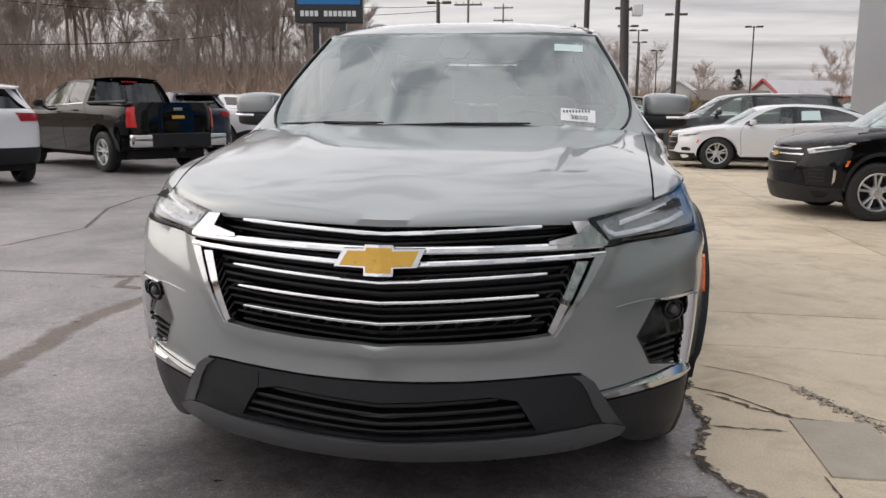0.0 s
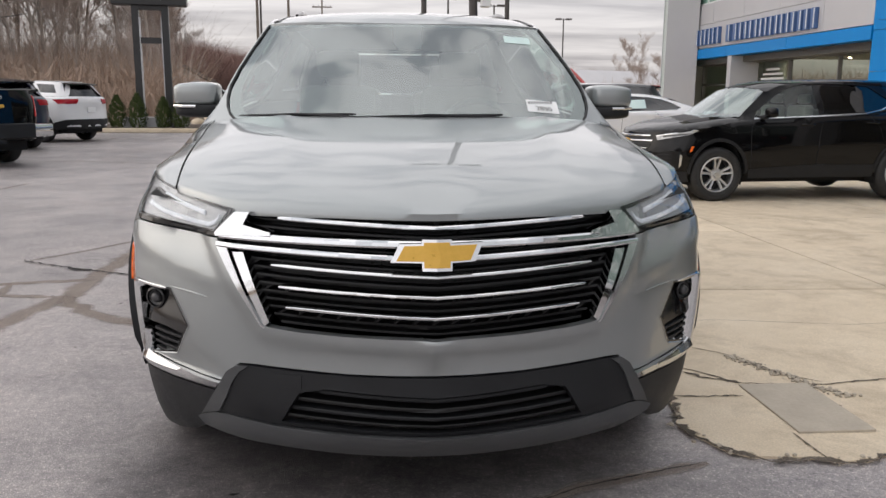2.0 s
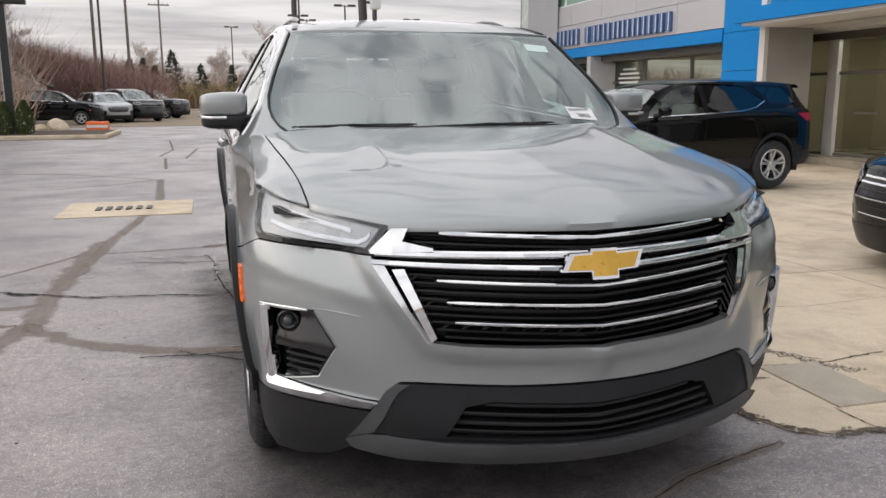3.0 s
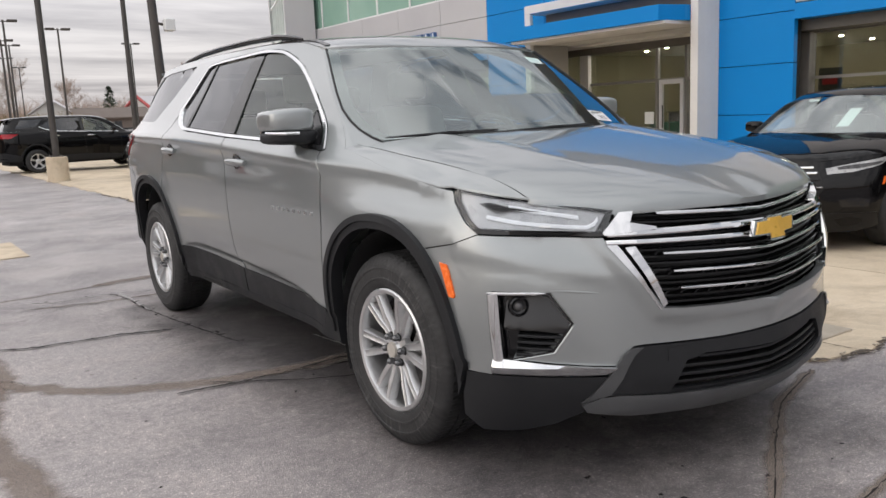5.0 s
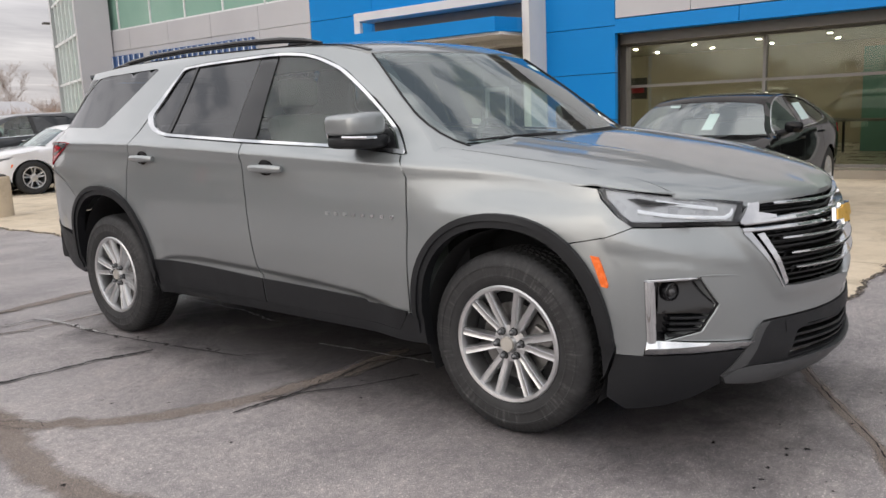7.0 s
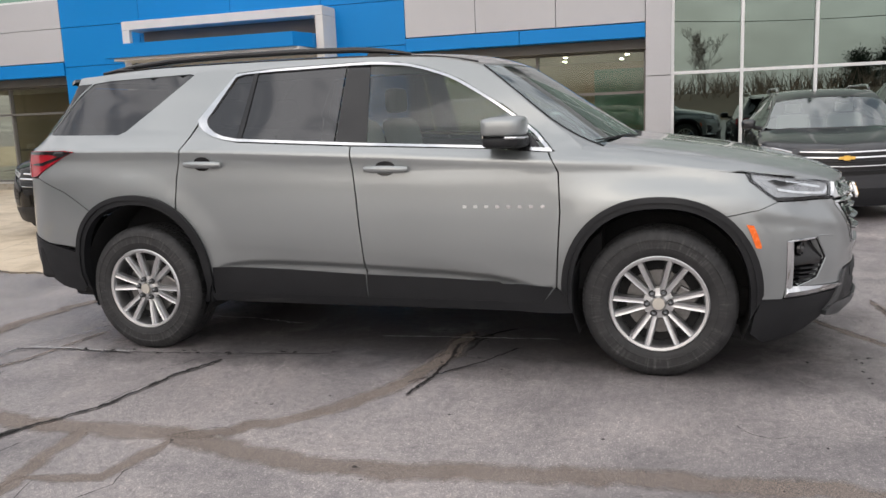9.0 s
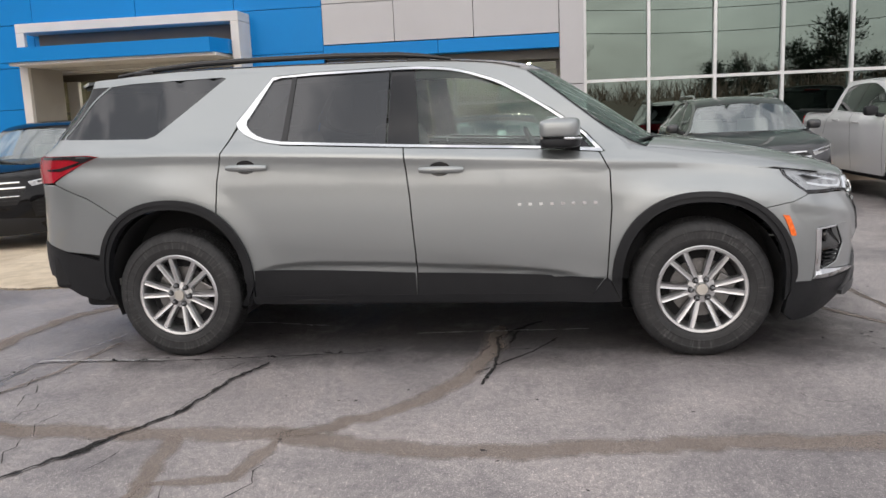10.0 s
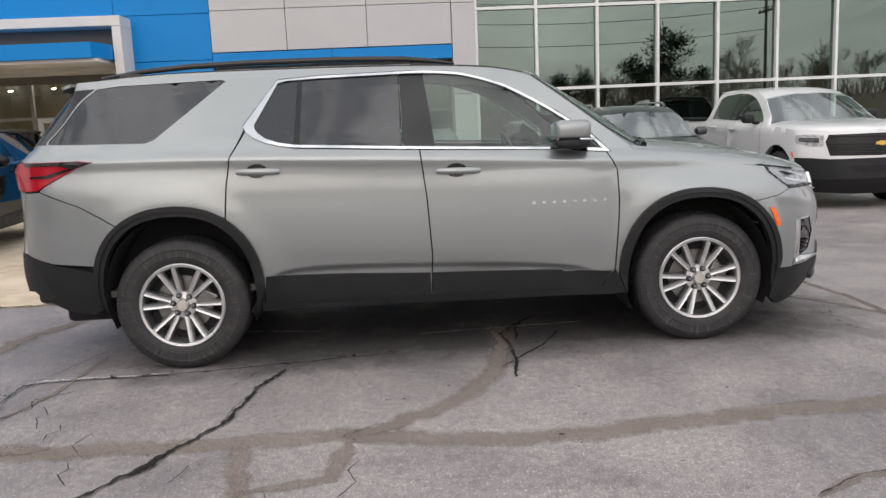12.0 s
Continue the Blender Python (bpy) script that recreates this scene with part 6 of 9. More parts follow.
    # black lower bumper, lower grille, valance
    corner = [Y(-0.485, 0.417), Y(-0.59, 0.420), X(0.85, 0.420), X(0.785, 0.417), X(0.645, 0.417), X(0.70, 0.318), X(0.68, 0.285), X(0.73, 0.232), X(0.80, 0.200), Y(-0.50, 0.190), Y(-0.44, 0.24), Y(-0.455, 0.33)]
    sides("bumper_corner", corner, PLASTIC, 0.004, 0.04, 0.05)
    lg = [(0.0, 0.443), X(0.317, 0.462), X(0.392, 0.446), X(0.446, 0.352), (0.0, 0.333)]
    mask = [(0.0, 0.501), X(0.25, 0.503), X(0.525, 0.512), X(0.572, 0.511), X(0.602, 0.487), X(0.632, 0.43), X(0.694, 0.318), X(0.655, 0.347), X(0.607, 0.352), X(0.44, 0.338), (0.0, 0.322)]
    part("lower_bumper", patch(both(mask), wrap, 0.045, [both(lg)], 0.006, 0.03, IN), PLASTIC, car, smooth=35)
    lip = [(0.0, 0.318), X(0.44, 0.334), X(0.607, 0.348), X(0.655, 0.342), X(0.698, 0.318), X(0.676, 0.290), X(0.55, 0.264), X(0.3, 0.250), (0.0, 0.246)]
    part("valance", patch(both(lip), lambda a, z, o2: wrap(a, z, o2 + 0.020 * smooth01(0.24, 0.30, z) * (1 - smooth01(0.315, 0.35, z))), 0.035, (), 0.008, 0.05, IN), SKID, car, smooth=40)
    arm = [X(0.578, 0.511), X(0.606, 0.489), X(0.624, 0.455), X(0.645, 0.418), X(0.700, 0.320), X(0.655, 0.344), X(0.636, 0.352), X(0.607, 0.410), X(0.590, 0.455), X(0.572, 0.488), X(0.545, 0.511)]
    sides("valance_arm", arm, SKID, 0.012, 0.02, 0.03, smooth=40)
    intake = new("lower_grille")
    intake.parent = car
    part("grille_backing", patch(both([(a * 1.03, b + (0.01 if b > 0.4 else -0.01)) for a, b in lg]), wrap, 0.08, (), -0.06, 0.0, IN), GRILLE_BLACK, intake)
    for k, (hw, ze, zc) in enumerate(((0.335, 0.450, 0.430), (0.398, 0.424, 0.401), (0.414, 0.397, 0.375), (0.43, 0.371, 0.350))):
        path = [(sh.sx(hw * i / 10, ze), zc + (ze - zc) * abs(i) / 10) for i in range(-10, 11)]
        part("slat", strip(wrap, path, 0.011, -0.006, 0.045), GRILLE_BLACK if k % 2 else PLASTIC, intake)
    cap = [X(-0.46, 0.498), X(-0.385, 0.498), X(-0.385, 0.455), X(-0.46, 0.455)]
    part("tow_cover", patch(cap, wrap, 0.04, (), 0.0085, 0.004, IN), PLASTIC, car)

    # bonnet, fender tops, cowl
    def lead(x):
        z = float(np.interp(abs(x), [0, 0.30, 0.53, 0.588, 0.678, 0.778, 0.82], [0.963, 0.968, 0.966, 0.968, 0.986, 1.008, 1.014]))
        return sh.nose(x, z)

    def hood_back(x):
        return 0.155 + 0.18 * x * x

    xs = [0.808 * i / 20 for i in range(-20, 21)]

    def hood_grid(u, v, drop):
        x = (2 * u - 1) * (0.788 + 0.062 * v)
        return (x, lead(x) + 0.004 + (hood_back(x) - lead(x) - 0.004) * v, 0.0)

    def hood_at(u, v, drop):
        x, y, z = hood_grid(u, v, drop)
        y0 = lead(x) + 0.004
        fix = float(np.interp(abs(x), [0, 0.30, 0.53, 0.588, 0.678, 0.778, 0.82], [0.966, 0.971, 0.969, 0.972, 0.989, 1.010, 1.016])) - sh.bonnet(x, y0)
        return (x, y, sh.bonnet(x, y) + fix * (1 - smooth01(0, 0.3, v)) - drop)
    part("hood", sheet(hood_at, 52, 40, 0.02, (0, 0, 0.2)), STERLING, car, smooth=60)
    for s in (-1, 1):
        rim_pts = [wrap(*X(0.7925, 1.0095)), wrap(*X(0.865, 1.022)), wrap(*Y(-0.49, 1.039)), wrap(*Y(-0.41, 1.048))]
        fx, fy, fz = ([p[i] for p in rim_pts] for i in range(3))

        def crown(u, v, drop):
            y0 = float(np.interp(u, [(q - fx[0]) / (fx[3] - fx[0]) for q in fx], fy))
            y = y0 + (0.43 - y0) * v
            y1 = fy[3] + (0.43 - fy[3]) * v
            x1 = fx[3] + (sh.side(y1, sh.edge(y1)) - fx[3]) * smooth01(0.0, 0.1, v)
            x0 = 0.7925 + 0.062 * min(1.0, max(0.0, (y + 0.67) / 0.95))
            x = x0 + (max(x1, x0 + 0.004) - x0) * u
            xa = 0.7925 + (fx[3] - 0.7925) * u
            fix = float(np.interp(xa, fx, fz)) - sh.bonnet(xa, y0)
            return (s * x, y, sh.bonnet(x, y) + fix * (1 - smooth01(0, 0.4, v)) - drop)
        part("fender_top", sheet(crown, 14, 40, 0.005, (0, 0, 0.2)), STERLING, car, smooth=60)
    under = [(x * 1.1, lead(min(0.8, abs(x))) + 0.06) for x in xs] + [(0.9, 0.0), (0.9, 0.3), (-0.9, 0.3), (-0.9, 0.0)]
    part("engine_bay", patch(under, lambda x, y, o2: (x, y, sh.bonnet(x, y) - 0.03), 0.12, (), 0.0, 0.0, (0, 0, 0.2)), LINER, car)
    cowl = [(0.80 * i / 10, hood_back(0.8 * i / 10) + 0.004) for i in range(-10, 11)] + [(0.80 * i / 10, 0.30 + 0.345 * (0.8 * i / 10) ** 2) for i in range(10, -11, -1)]
    part("cowl", patch(cowl, lambda x, y, o2: (x, y, 1.205 - 0.10 * abs(x) ** 2), 0.05, (), 0.0, 0.01, (0, 0, 0.2)), PLASTIC, car, smooth=40)
    for x0, x1, y0 in ((-0.74, -0.24, 0.0), (-0.24, 0.38, 0.0)):
        wp = new("wiper")
        wp.parent = car
        pts = [(x, sh.wind(x, 1.212 + 0.0015 * k, 0.014), 1.212 + 0.0015 * k) for k, x in enumerate([x0 + (x1 - x0) * i / 7 for i in range(8)])]
        part("blade", tube(bmesh.new(), pts, [0.003, 0.005, 0.007, 0.008, 0.008, 0.007, 0.006, 0.004], 6), PLASTIC, wp)
        xm = x0 + (x1 - x0) * 0.45
        part("arm", tube(bmesh.new(), [(x1 + 0.10, sh.wind(x1 + 0.1, 1.198, 0.03), 1.198), (x1 - 0.10, sh.wind(x1 - 0.1, 1.214, 0.026), 1.216), (xm, sh.wind(xm, 1.219, 0.020), 1.221)], [0.010, 0.008, 0.006], 6), PLASTIC, wp)

    # doors, fender, quarter: panels with open gaps
    PRESS = []
    for dz in (-0.035, -0.012, 0.002, 0.025):
        PRESS += [Y(y, float(np.interp(y, *sh.crease)) + dz) for y in np.arange(-0.5, 4.0, 0.03)]
    for dz in (-0.02, -0.004, 0.006):
        PRESS += [Y(y, float(np.interp(y, *LOW)) + dz) for y in np.arange(0.75, 2.5, 0.03)]
    for dz in (-0.014, -0.002, 0.010):
        PRESS += [Y(y, float(np.interp(y, *WEDGE)) + dz) for y in np.arange(0.60, 2.58, 0.03)]

    def yz(pts):
        return [Y(a, b) for a, b in pts]

    fender = [(-0.548, 0.902), (-0.46, 0.866), (-0.30, 0.835)] + [p for p in FO if p[0] > -0.27][::-1][:-1] + [(0.492, 0.436), (0.505, 0.452), (0.512, 0.46), (0.486, 0.86), (0.494, 1.062), (0.548, 1.164)]
    fender += [(0.42, sh.edge(0.42))] + [(y, sh.edge(y)) for y in (0.3, 0.2, 0.1, 0.0, -0.1, -0.2, -0.3)] + [(-0.40, 1.036), (-0.418, 1.0), (-0.495, 0.936)]
    sides("fender", yz(fender), STERLING, 0.0, 0.02, 0.035, smooth=60, rows=PRESS)
    front_door = [(0.556, 1.163), (0.502, 1.062), (0.494, 0.863), (0.520, 0.459), (0.60, 0.362), (1.604, 0.362), (1.594, 0.617), (1.612, 0.95), (1.641, 1.222), (0.84, 1.187)]
    sides("front_door", yz(front_door), STERLING, 0.0, 0.02, 0.035, smooth=60, rows=PRESS)
    gap = [(2.600, 1.338), (2.640, 1.380), (2.723, 1.229), (2.753, 1.07), (2.770, 0.87)]
    arch_front = [p for p in RO if p[0] < 2.80 and p[1] < 0.845][:]
    rear_door = [(1.612, 0.362), (1.602, 0.617), (1.620, 0.95), (1.649, 1.2225), (2.366, 1.262)] + gap + arch_front[1:] + [(2.577, 0.44), (2.590, 0.362)]
    sides("rear_door", yz(rear_door), STERLING, 0.0, 0.02, 0.035, smooth=60, rows=PRESS)
    tail_in = [(3.50, 1.238), (3.60, 1.205), (3.69, 1.160), (3.77, 1.120), (3.822, 1.088)]
    meet = min((p for p in RO if p[1] > 0.60), key=lambda p: abs(p[0] - 3.40))
    arch_rear = [p for p in RO if p[0] > meet[0] and p[1] > 0.60] + [meet]
    seam = [(3.826, 1.074), (3.60, 0.985), (3.49, 0.920)]
    bumper_side = yz(seam[:1]) + [(sh.sy(3.93, 1.072), 1.072), (sh.sy(3.96, 0.90), 0.90), (sh.sy(3.96, 0.71), 0.71), (sh.sy(3.80, 0.66), 0.66)] + yz(arch_rear) + yz(seam[::-1][:-1])
    sides("rear_bumper", bumper_side, STERLING, 0.0, 0.02, 0.035, smooth=60, rows=PRESS)

    # tail: gate, lamps, lower skirt
    gate = [(sh.sr(0.0, 0.7), 0.72), (sh.sr(0.5, 0.7), 0.72), (sh.sy(3.963, 0.715), 0.715), (sh.sy(3.963, 0.9), 0.90), (sh.sy(3.935, 1.075), 1.075), (sh.sr(0.72, 1.09), 1.09), (sh.sr(0.72, 1.24), 1.24), (sh.sy(3.955, 1.252), 1.252), (sh.sy(3.925, 1.31), 1.31), (sh.sr(0.4, 1.31), 1.31), (sh.sr(0.0, 1.31), 1.31)]
    sides("tailgate", gate, STERLING, 0.0, 0.015, 0.06, smooth=60)
    tl = yz([(3.505, 1.236), (3.58, 1.246), (3.90, 1.246)]) + [(sh.sr(0.735, 1.24), 1.24), (sh.sr(0.735, 1.10), 1.10), (sh.sy(3.93, 1.082), 1.082)] + yz([(3.832, 1.086), (3.782, 1.116), (3.70, 1.156), (3.61, 1.199)])
    for ob, s in zip(sides("tail_light", tl, RED_LENS, 0.008, 0.03, 0.035, smooth=40), (-1, 1)):
        core2 = yz([(3.512, 1.234), (3.60, 1.243), (3.92, 1.243), (3.92, 1.226), (3.70, 1.223), (3.635, 1.208), (3.78, 1.172), (3.88, 1.166), (3.88, 1.156), (3.77, 1.154), (3.66, 1.186), (3.57, 1.216)])
        part("dark_insert", patch(core2 if s > 0 else flip(core2), wrap, 0.03, (), 0.0105, 0.004, IN), GLOSS_BLACK, ob)
    skirt = yz([(3.535, 0.600), (3.80, 0.655), (3.965, 0.71)]) + [(sh.sr(0.5, 0.71), 0.715), (sh.sr(0.0, 0.71), 0.715), (sh.sr(0.0, 0.40), 0.40), (sh.sr(0.5, 0.42), 0.42)] + yz([(3.97, 0.50), (3.75, 0.37), (3.60, 0.34), (3.51, 0.40)])
    sides("rear_skirt", skirt, PLASTIC, 0.006, 0.03, 0.06, smooth=40)

    # cladding: arch flares and sills
    def flare(name, outer, inner, off):
        o = yz(outer + inner[::-1])
        sides(name, o, PLASTIC, off, 0.055, 0.04, smooth=30)
    flare("arch_trim", FO, FM, 0.022)
    flare("arch_trim", RO, RM, 0.022)
    flare("arch_lip", FM, FI, 0.012)
    flare("arch_lip", RM, RI, 0.012)
    for c in ([(2.575, 0.530), (2.10, 0.518), (1.613, 0.497), (1.613, 0.357), (2.592, 0.357)],
              [(1.603, 0.497), (1.16, 0.487), (0.80, 0.472), (0.60, 0.462), (0.535, 0.457), (0.60, 0.357), (1.603, 0.357)]):
        sides("door_cladding", yz(c), PLASTIC, 0.006, 0.02, 0.05, smooth=60)
    sill = [(0.50, 0.450), (0.528, 0.452), (0.592, 0.364), (2.596, 0.364), (2.60, 0.44), (2.612, 0.334), (2.60, 0.315), (1.6, 0.315), (0.52, 0.315), (0.44, 0.32)]
    sides("sill", yz(sill), PLASTIC, 0.008, 0.06, 0.06, smooth=35)
    flap = [(2.60, 0.46), (2.57, 0.47), (2.64, 0.30), (2.70, 0.30)]
    sides("mud_flap", yz(flap), PLASTIC, -0.005, 0.05, 0.05)
    inner = [(-0.44, 0.80), (-0.46, 1.0), (0.45, 1.13), (1.6, 1.19), (2.6, 1.25), (3.9, 1.26), (3.9, 0.62), (3.56, 0.62)] + RO[1:-1] + [(2.6, 0.36), (0.5, 0.36)] + FO[1:-1]
    sides("inner_skin", yz(inner), LINER, -0.05, 0.0, 0.12)

    # side windows
    def dlo(k):
        return [(2.660, 1.400), (2.465, 1.664), (2.22, 1.680), (1.677, 1.688), (1.45, 1.676), (1.328, 1.655), (1.19, 1.613), (1.063, 1.560), (0.83, 1.420), (0.627, 1.272), (0.535, 1.175), (0.535, 1.167), (0.84, 1.192), (1.64, 1.230), (2.366, 1.270), (2.45, 1.283), (2.53, 1.303), (2.600, 1.335), (2.642, 1.368)] if k == 0 else \
               [(2.594, 1.408), (2.462, 1.645), (2.41, 1.658), (2.22, 1.6655), (1.677, 1.674), (1.45, 1.662), (1.331, 1.642), (1.195, 1.600), (1.070, 1.547), (0.838, 1.4085), (0.637, 1.2615), (0.572, 1.188), (0.84, 1.205), (1.64, 1.244), (2.366, 1.285), (2.46, 1.302), (2.525, 1.325), (2.570, 1.356), (2.592, 1.384)]

    def rounded(p, i0, i1):
        """The line with the stretch from point i0 to i1 bent into a smooth curve."""
        mid = []
        for i in range(i0, i1):
            a, b, c, d = p[i - 1], p[i], p[i + 1], p[i + 2]
            for t in (0.0, 0.25, 0.5, 0.75):
                mid.append(tuple(0.5 * (2 * b[k] + (c[k] - a[k]) * t + (2 * a[k] - 5 * b[k] + 4 * c[k] - d[k]) * t * t + (3 * b[k] - a[k] - 3 * c[k] + d[k]) * t ** 3) for k in (0, 1)))
        return p[:i0] + mid + p[i1:]
    do, di = yz(rounded(dlo(0), 3, 9)), yz(rounded(dlo(1), 4, 10))
    sides("window_trim", do, CHROME, 0.007, 0.012, 0.04, [di], smooth=40)
    sides("door_frame", do, DASH, -0.020, 0.0, 0.06, [di])
    fg = [p for p in dlo(1)]
    front_glass = [(1.745, 1.252), (1.745, 1.673), (1.677, 1.674)] + fg[5:13]
    rear_glass = [(2.345, 1.286), (2.330, 1.661), (2.22, 1.6655), (1.752, 1.673), (1.752, 1.252)]
    fixed = fg[0:3] + [(2.338, 1.660), (2.353, 1.287), (2.366, 1.287)] + fg[15:]
    for nm, pg, mt in (("front_window", front_glass, SIDE_GLASS), ("rear_window", rear_glass, DARK_GLASS), ("fixed_window", fixed, DARK_GLASS)):
        for ob in sides(nm, yz(pg), mt, -0.006, 0.0, 0.06, smooth=60):
            ob.visible_shadow = False
    sides("pillar_cover", yz([(1.555, 1.244), (1.600, 1.668), (1.74, 1.672), (1.74, 1.250)]), GLOSS_BLACK, 0.001, 0.008, 0.06, smooth=60)
    sides("window_seal", yz([(2.335, 1.287), (2.318, 1.661), (2.345, 1.660), (2.368, 1.287)]), GLOSS_BLACK, 0.001, 0.008, 0.06)
    sides("mirror_patch", yz([(0.598, 1.192), (0.655, 1.256), (0.78, 1.345), (0.80, 1.205)]), GLOSS_BLACK, 0.001, 0.008, 0.05)

    # pillars, roof, screen
    def a_line(z):
        y = 0.4
        for _ in range(25):
            y = 0.5 * y + 0.5 * sh.wind(sh.side(y, z), z)
        return y
    zs = [1.16, 1.22, 1.30, 1.38, 1.46, 1.54, 1.60, 1.635]
    roof_edge = [(1.04, 1.658), (1.2, 1.69), (1.6, 1.715), (2.4, 1.728), (3.1, 1.728), (3.5, 1.705), (3.74, 1.67)]
    qg = [(3.80, 1.36), (3.53, 1.655), (3.40, 1.668), (2.80, 1.680), (2.77, 1.672), (3.17, 1.345), (3.22, 1.328), (3.80, 1.342)]
    upper = [(a_line(z) + 0.006, z) for z in zs] + roof_edge + [(3.78, 1.60), (3.90, 1.40), (3.925, 1.316), (3.3, 1.308), (2.692, 1.306), (2.655, 1.385)] + [(2.664, 1.404)] + [(a, b + 0.004) for a, b in dlo(0)[1:9]] + [(0.822, 1.424), (0.619, 1.275), (0.529, 1.176), (0.52, 1.168)]
    k = upper.index((3.925, 1.316))
    over_arch = [(meet[0] - 0.003, meet[1] + 0.005)] + [p for p in RO if p[0] < meet[0] and not (p[0] < 2.80 and p[1] < 0.855)]
    skin = yz(upper[:k + 1]) + [(sh.sy(3.95, 1.25), 1.25), (sh.sy(3.90, 1.246), 1.246)] + yz(tail_in) + yz([(a - 0.003, b + 0.006) for a, b in seam]) + yz(over_arch)
    skin += yz([(2.779, 0.875), (2.761, 1.07), (2.731, 1.229), (2.692, 1.306)]) + yz(upper[k + 3:])
    sides("quarter_panel", skin, STERLING, 0.0, 0.012, 0.04, [yz(qg)], smooth=60, rows=PRESS)
    sides("pillar_liner", yz(upper), DASH, -0.022, 0.0, 0.08, [yz(qg)])
    sides("pillar_glass", yz([(3.812, 1.342), (3.815, 1.362), (3.545, 1.656), (3.60, 1.655), (3.735, 1.635), (3.775, 1.60), (3.893, 1.40), (3.912, 1.342)]), GLOSS_BLACK, 0.002, 0.006, 0.05, smooth=60)
    for ob in sides("quarter_window", yz(qg), DARK_GLASS, -0.004, 0.0, 0.06, smooth=60):
        ob.visible_shadow = False

    def rooffn(x, y, off):
        return (x, y, sh.top(x, y, off))
    rl = [(-sh.side(y, z) + 0.002, y) for y, z in roof_edge]
    rim_f = [(x, sh.wind(x, 1.640 - 0.01 * x * x) + 0.008) for x in [-0.665 + 0.133 * i for i in range(11)]]
    roof = rim_f + [(-x, y) for x, y in rl] + [(0.5, 3.80), (0.0, 3.83), (-0.5, 3.80)] + rl[::-1]
    part("roof", patch(roof, rooffn, 0.08, (), 0.0, 0.02, (0, 2, 1)), STERLING, car, smooth=60)
    for s in (-1, 1):
        line = [(0.645, 0.985), (0.63, 1.08), (0.612, 1.25), (0.600, 1.60), (0.592, 2.4), (0.584, 3.1), (0.575, 3.5)]
        part("roof_ditch", patch([(s * (x - 0.014), y) for x, y in line] + [(s * (x + 0.012), y) for x, y in line[::-1]], rooffn, 0.08, (), 0.005, 0.012, (0, 2, 1)), GLOSS_BLACK, car)
    spo = [(-0.655, 3.69), (-0.60, 3.765), (-0.3, 3.84), (0, 3.86), (0.3, 3.84), (0.60, 3.765), (0.655, 3.69), (0.0, 3.72)]
    part("spoiler", patch(spo, lambda x, y, o2: (x, y, 1.705 - 0.25 * (y - 3.70) - 0.05 * x * x + o2), 0.08, (), 0.006, 0.018, (0, 3.8, 1)), STERLING, car, smooth=40)
    ws_z = [1.175, 1.215, 1.25, 1.29, 1.34, 1.42, 1.50, 1.57, 1.61, 1.635]
    left = [(-min(sh.side(a_line(z), z) - 0.014, float(np.interp(z, [1.175, 1.215, 1.25, 1.29, 1.34, 1.40], [0.735, 0.785, 0.807, 0.815, 0.818, 0.815]))), z) for z in ws_z]
    outer_a = [(-(sh.side(a_line(z), z) - 0.001), z) for z in ws_z]
    screen = left + [(x, 1.640 - 0.01 * x * x) for x in [-0.60 + 0.15 * i for i in range(9)]] + [(-x, z) for x, z in left[::-1]] + [(x, 1.19) for x in (0.6, 0.3, 0.0, -0.3, -0.6)]

    def wsfn(x, z, off):
        return (x, sh.wind(x, z, off), z)
    rim_in = [(x * 0.93, 1.42 + (z - 1.42) * 0.925 + 0.003) for x, z in screen]
    for s in (-1, 1):
        def pillar(u, v, drop):
            z = 1.175 + (1.636 - 1.175) * v
            x0 = float(np.interp(z, [p[1] for p in left], [-p[0] for p in left]))
            x1 = float(np.interp(z, [p[1] for p in outer_a], [-p[0] for p in outer_a]))
            x = x0 + (x1 - x0) * u
            return (s * x, sh.wind(x, z, 0.004 - 0.004 * u) + drop, z)
        part("pillar_face", sheet(pillar, 5, 24, 0.012, (0, 2, 1)), STERLING, car, smooth=60)
    for sg in (-1, 1):
        part("screen_seal", tube(bmesh.new(), [(-sg * x, sh.wind(x, z, 0.004), z) for x, z in left], 0.006, 6), PLASTIC, car)
    part("screen_frit", patch(screen, wsfn, 0.05, [rim_in], -0.008, 0.0, (0, 2, 1)), GLOSS_BLACK, car, smooth=60)
    lz, lx = [z for x, z in left], [-x for x, z in left]

    def screen_at(u, v, drop):
        x = 0.6 * (2 * u - 1)
        for _ in range(4):
            z = 1.185 + (1.640 - 0.01 * x * x - 1.185) * v
            x = (2 * u - 1) * float(np.interp(z, lz, lx))
        return wsfn(x, z, -0.003)
    ob = part("windscreen", sheet(screen_at, 40, 26, 0.0, (0, 2, 1)), WINDSHIELD, car, smooth=180)
    ob.visible_shadow = False
    part("sensor_pod", patch([(-0.07, 1.632), (-0.072, 1.545), (-0.05, 1.512), (0.05, 1.512), (0.072, 1.545), (0.07, 1.632)], wsfn, 0.05, (), -0.008, 0.04, (0, 2, 1)), LINER, car)
    rg = [(-0.70, 1.325), (-0.58, 1.64), (0.58, 1.64), (0.70, 1.325)]
    part("rear_screen", patch(rg, lambda x, z, o2: (x, sh.back(x, z, o2), z), 0.08, (), 0.0, 0.01, (0, 2, 1)), DARK_GLASS, car, smooth=60)

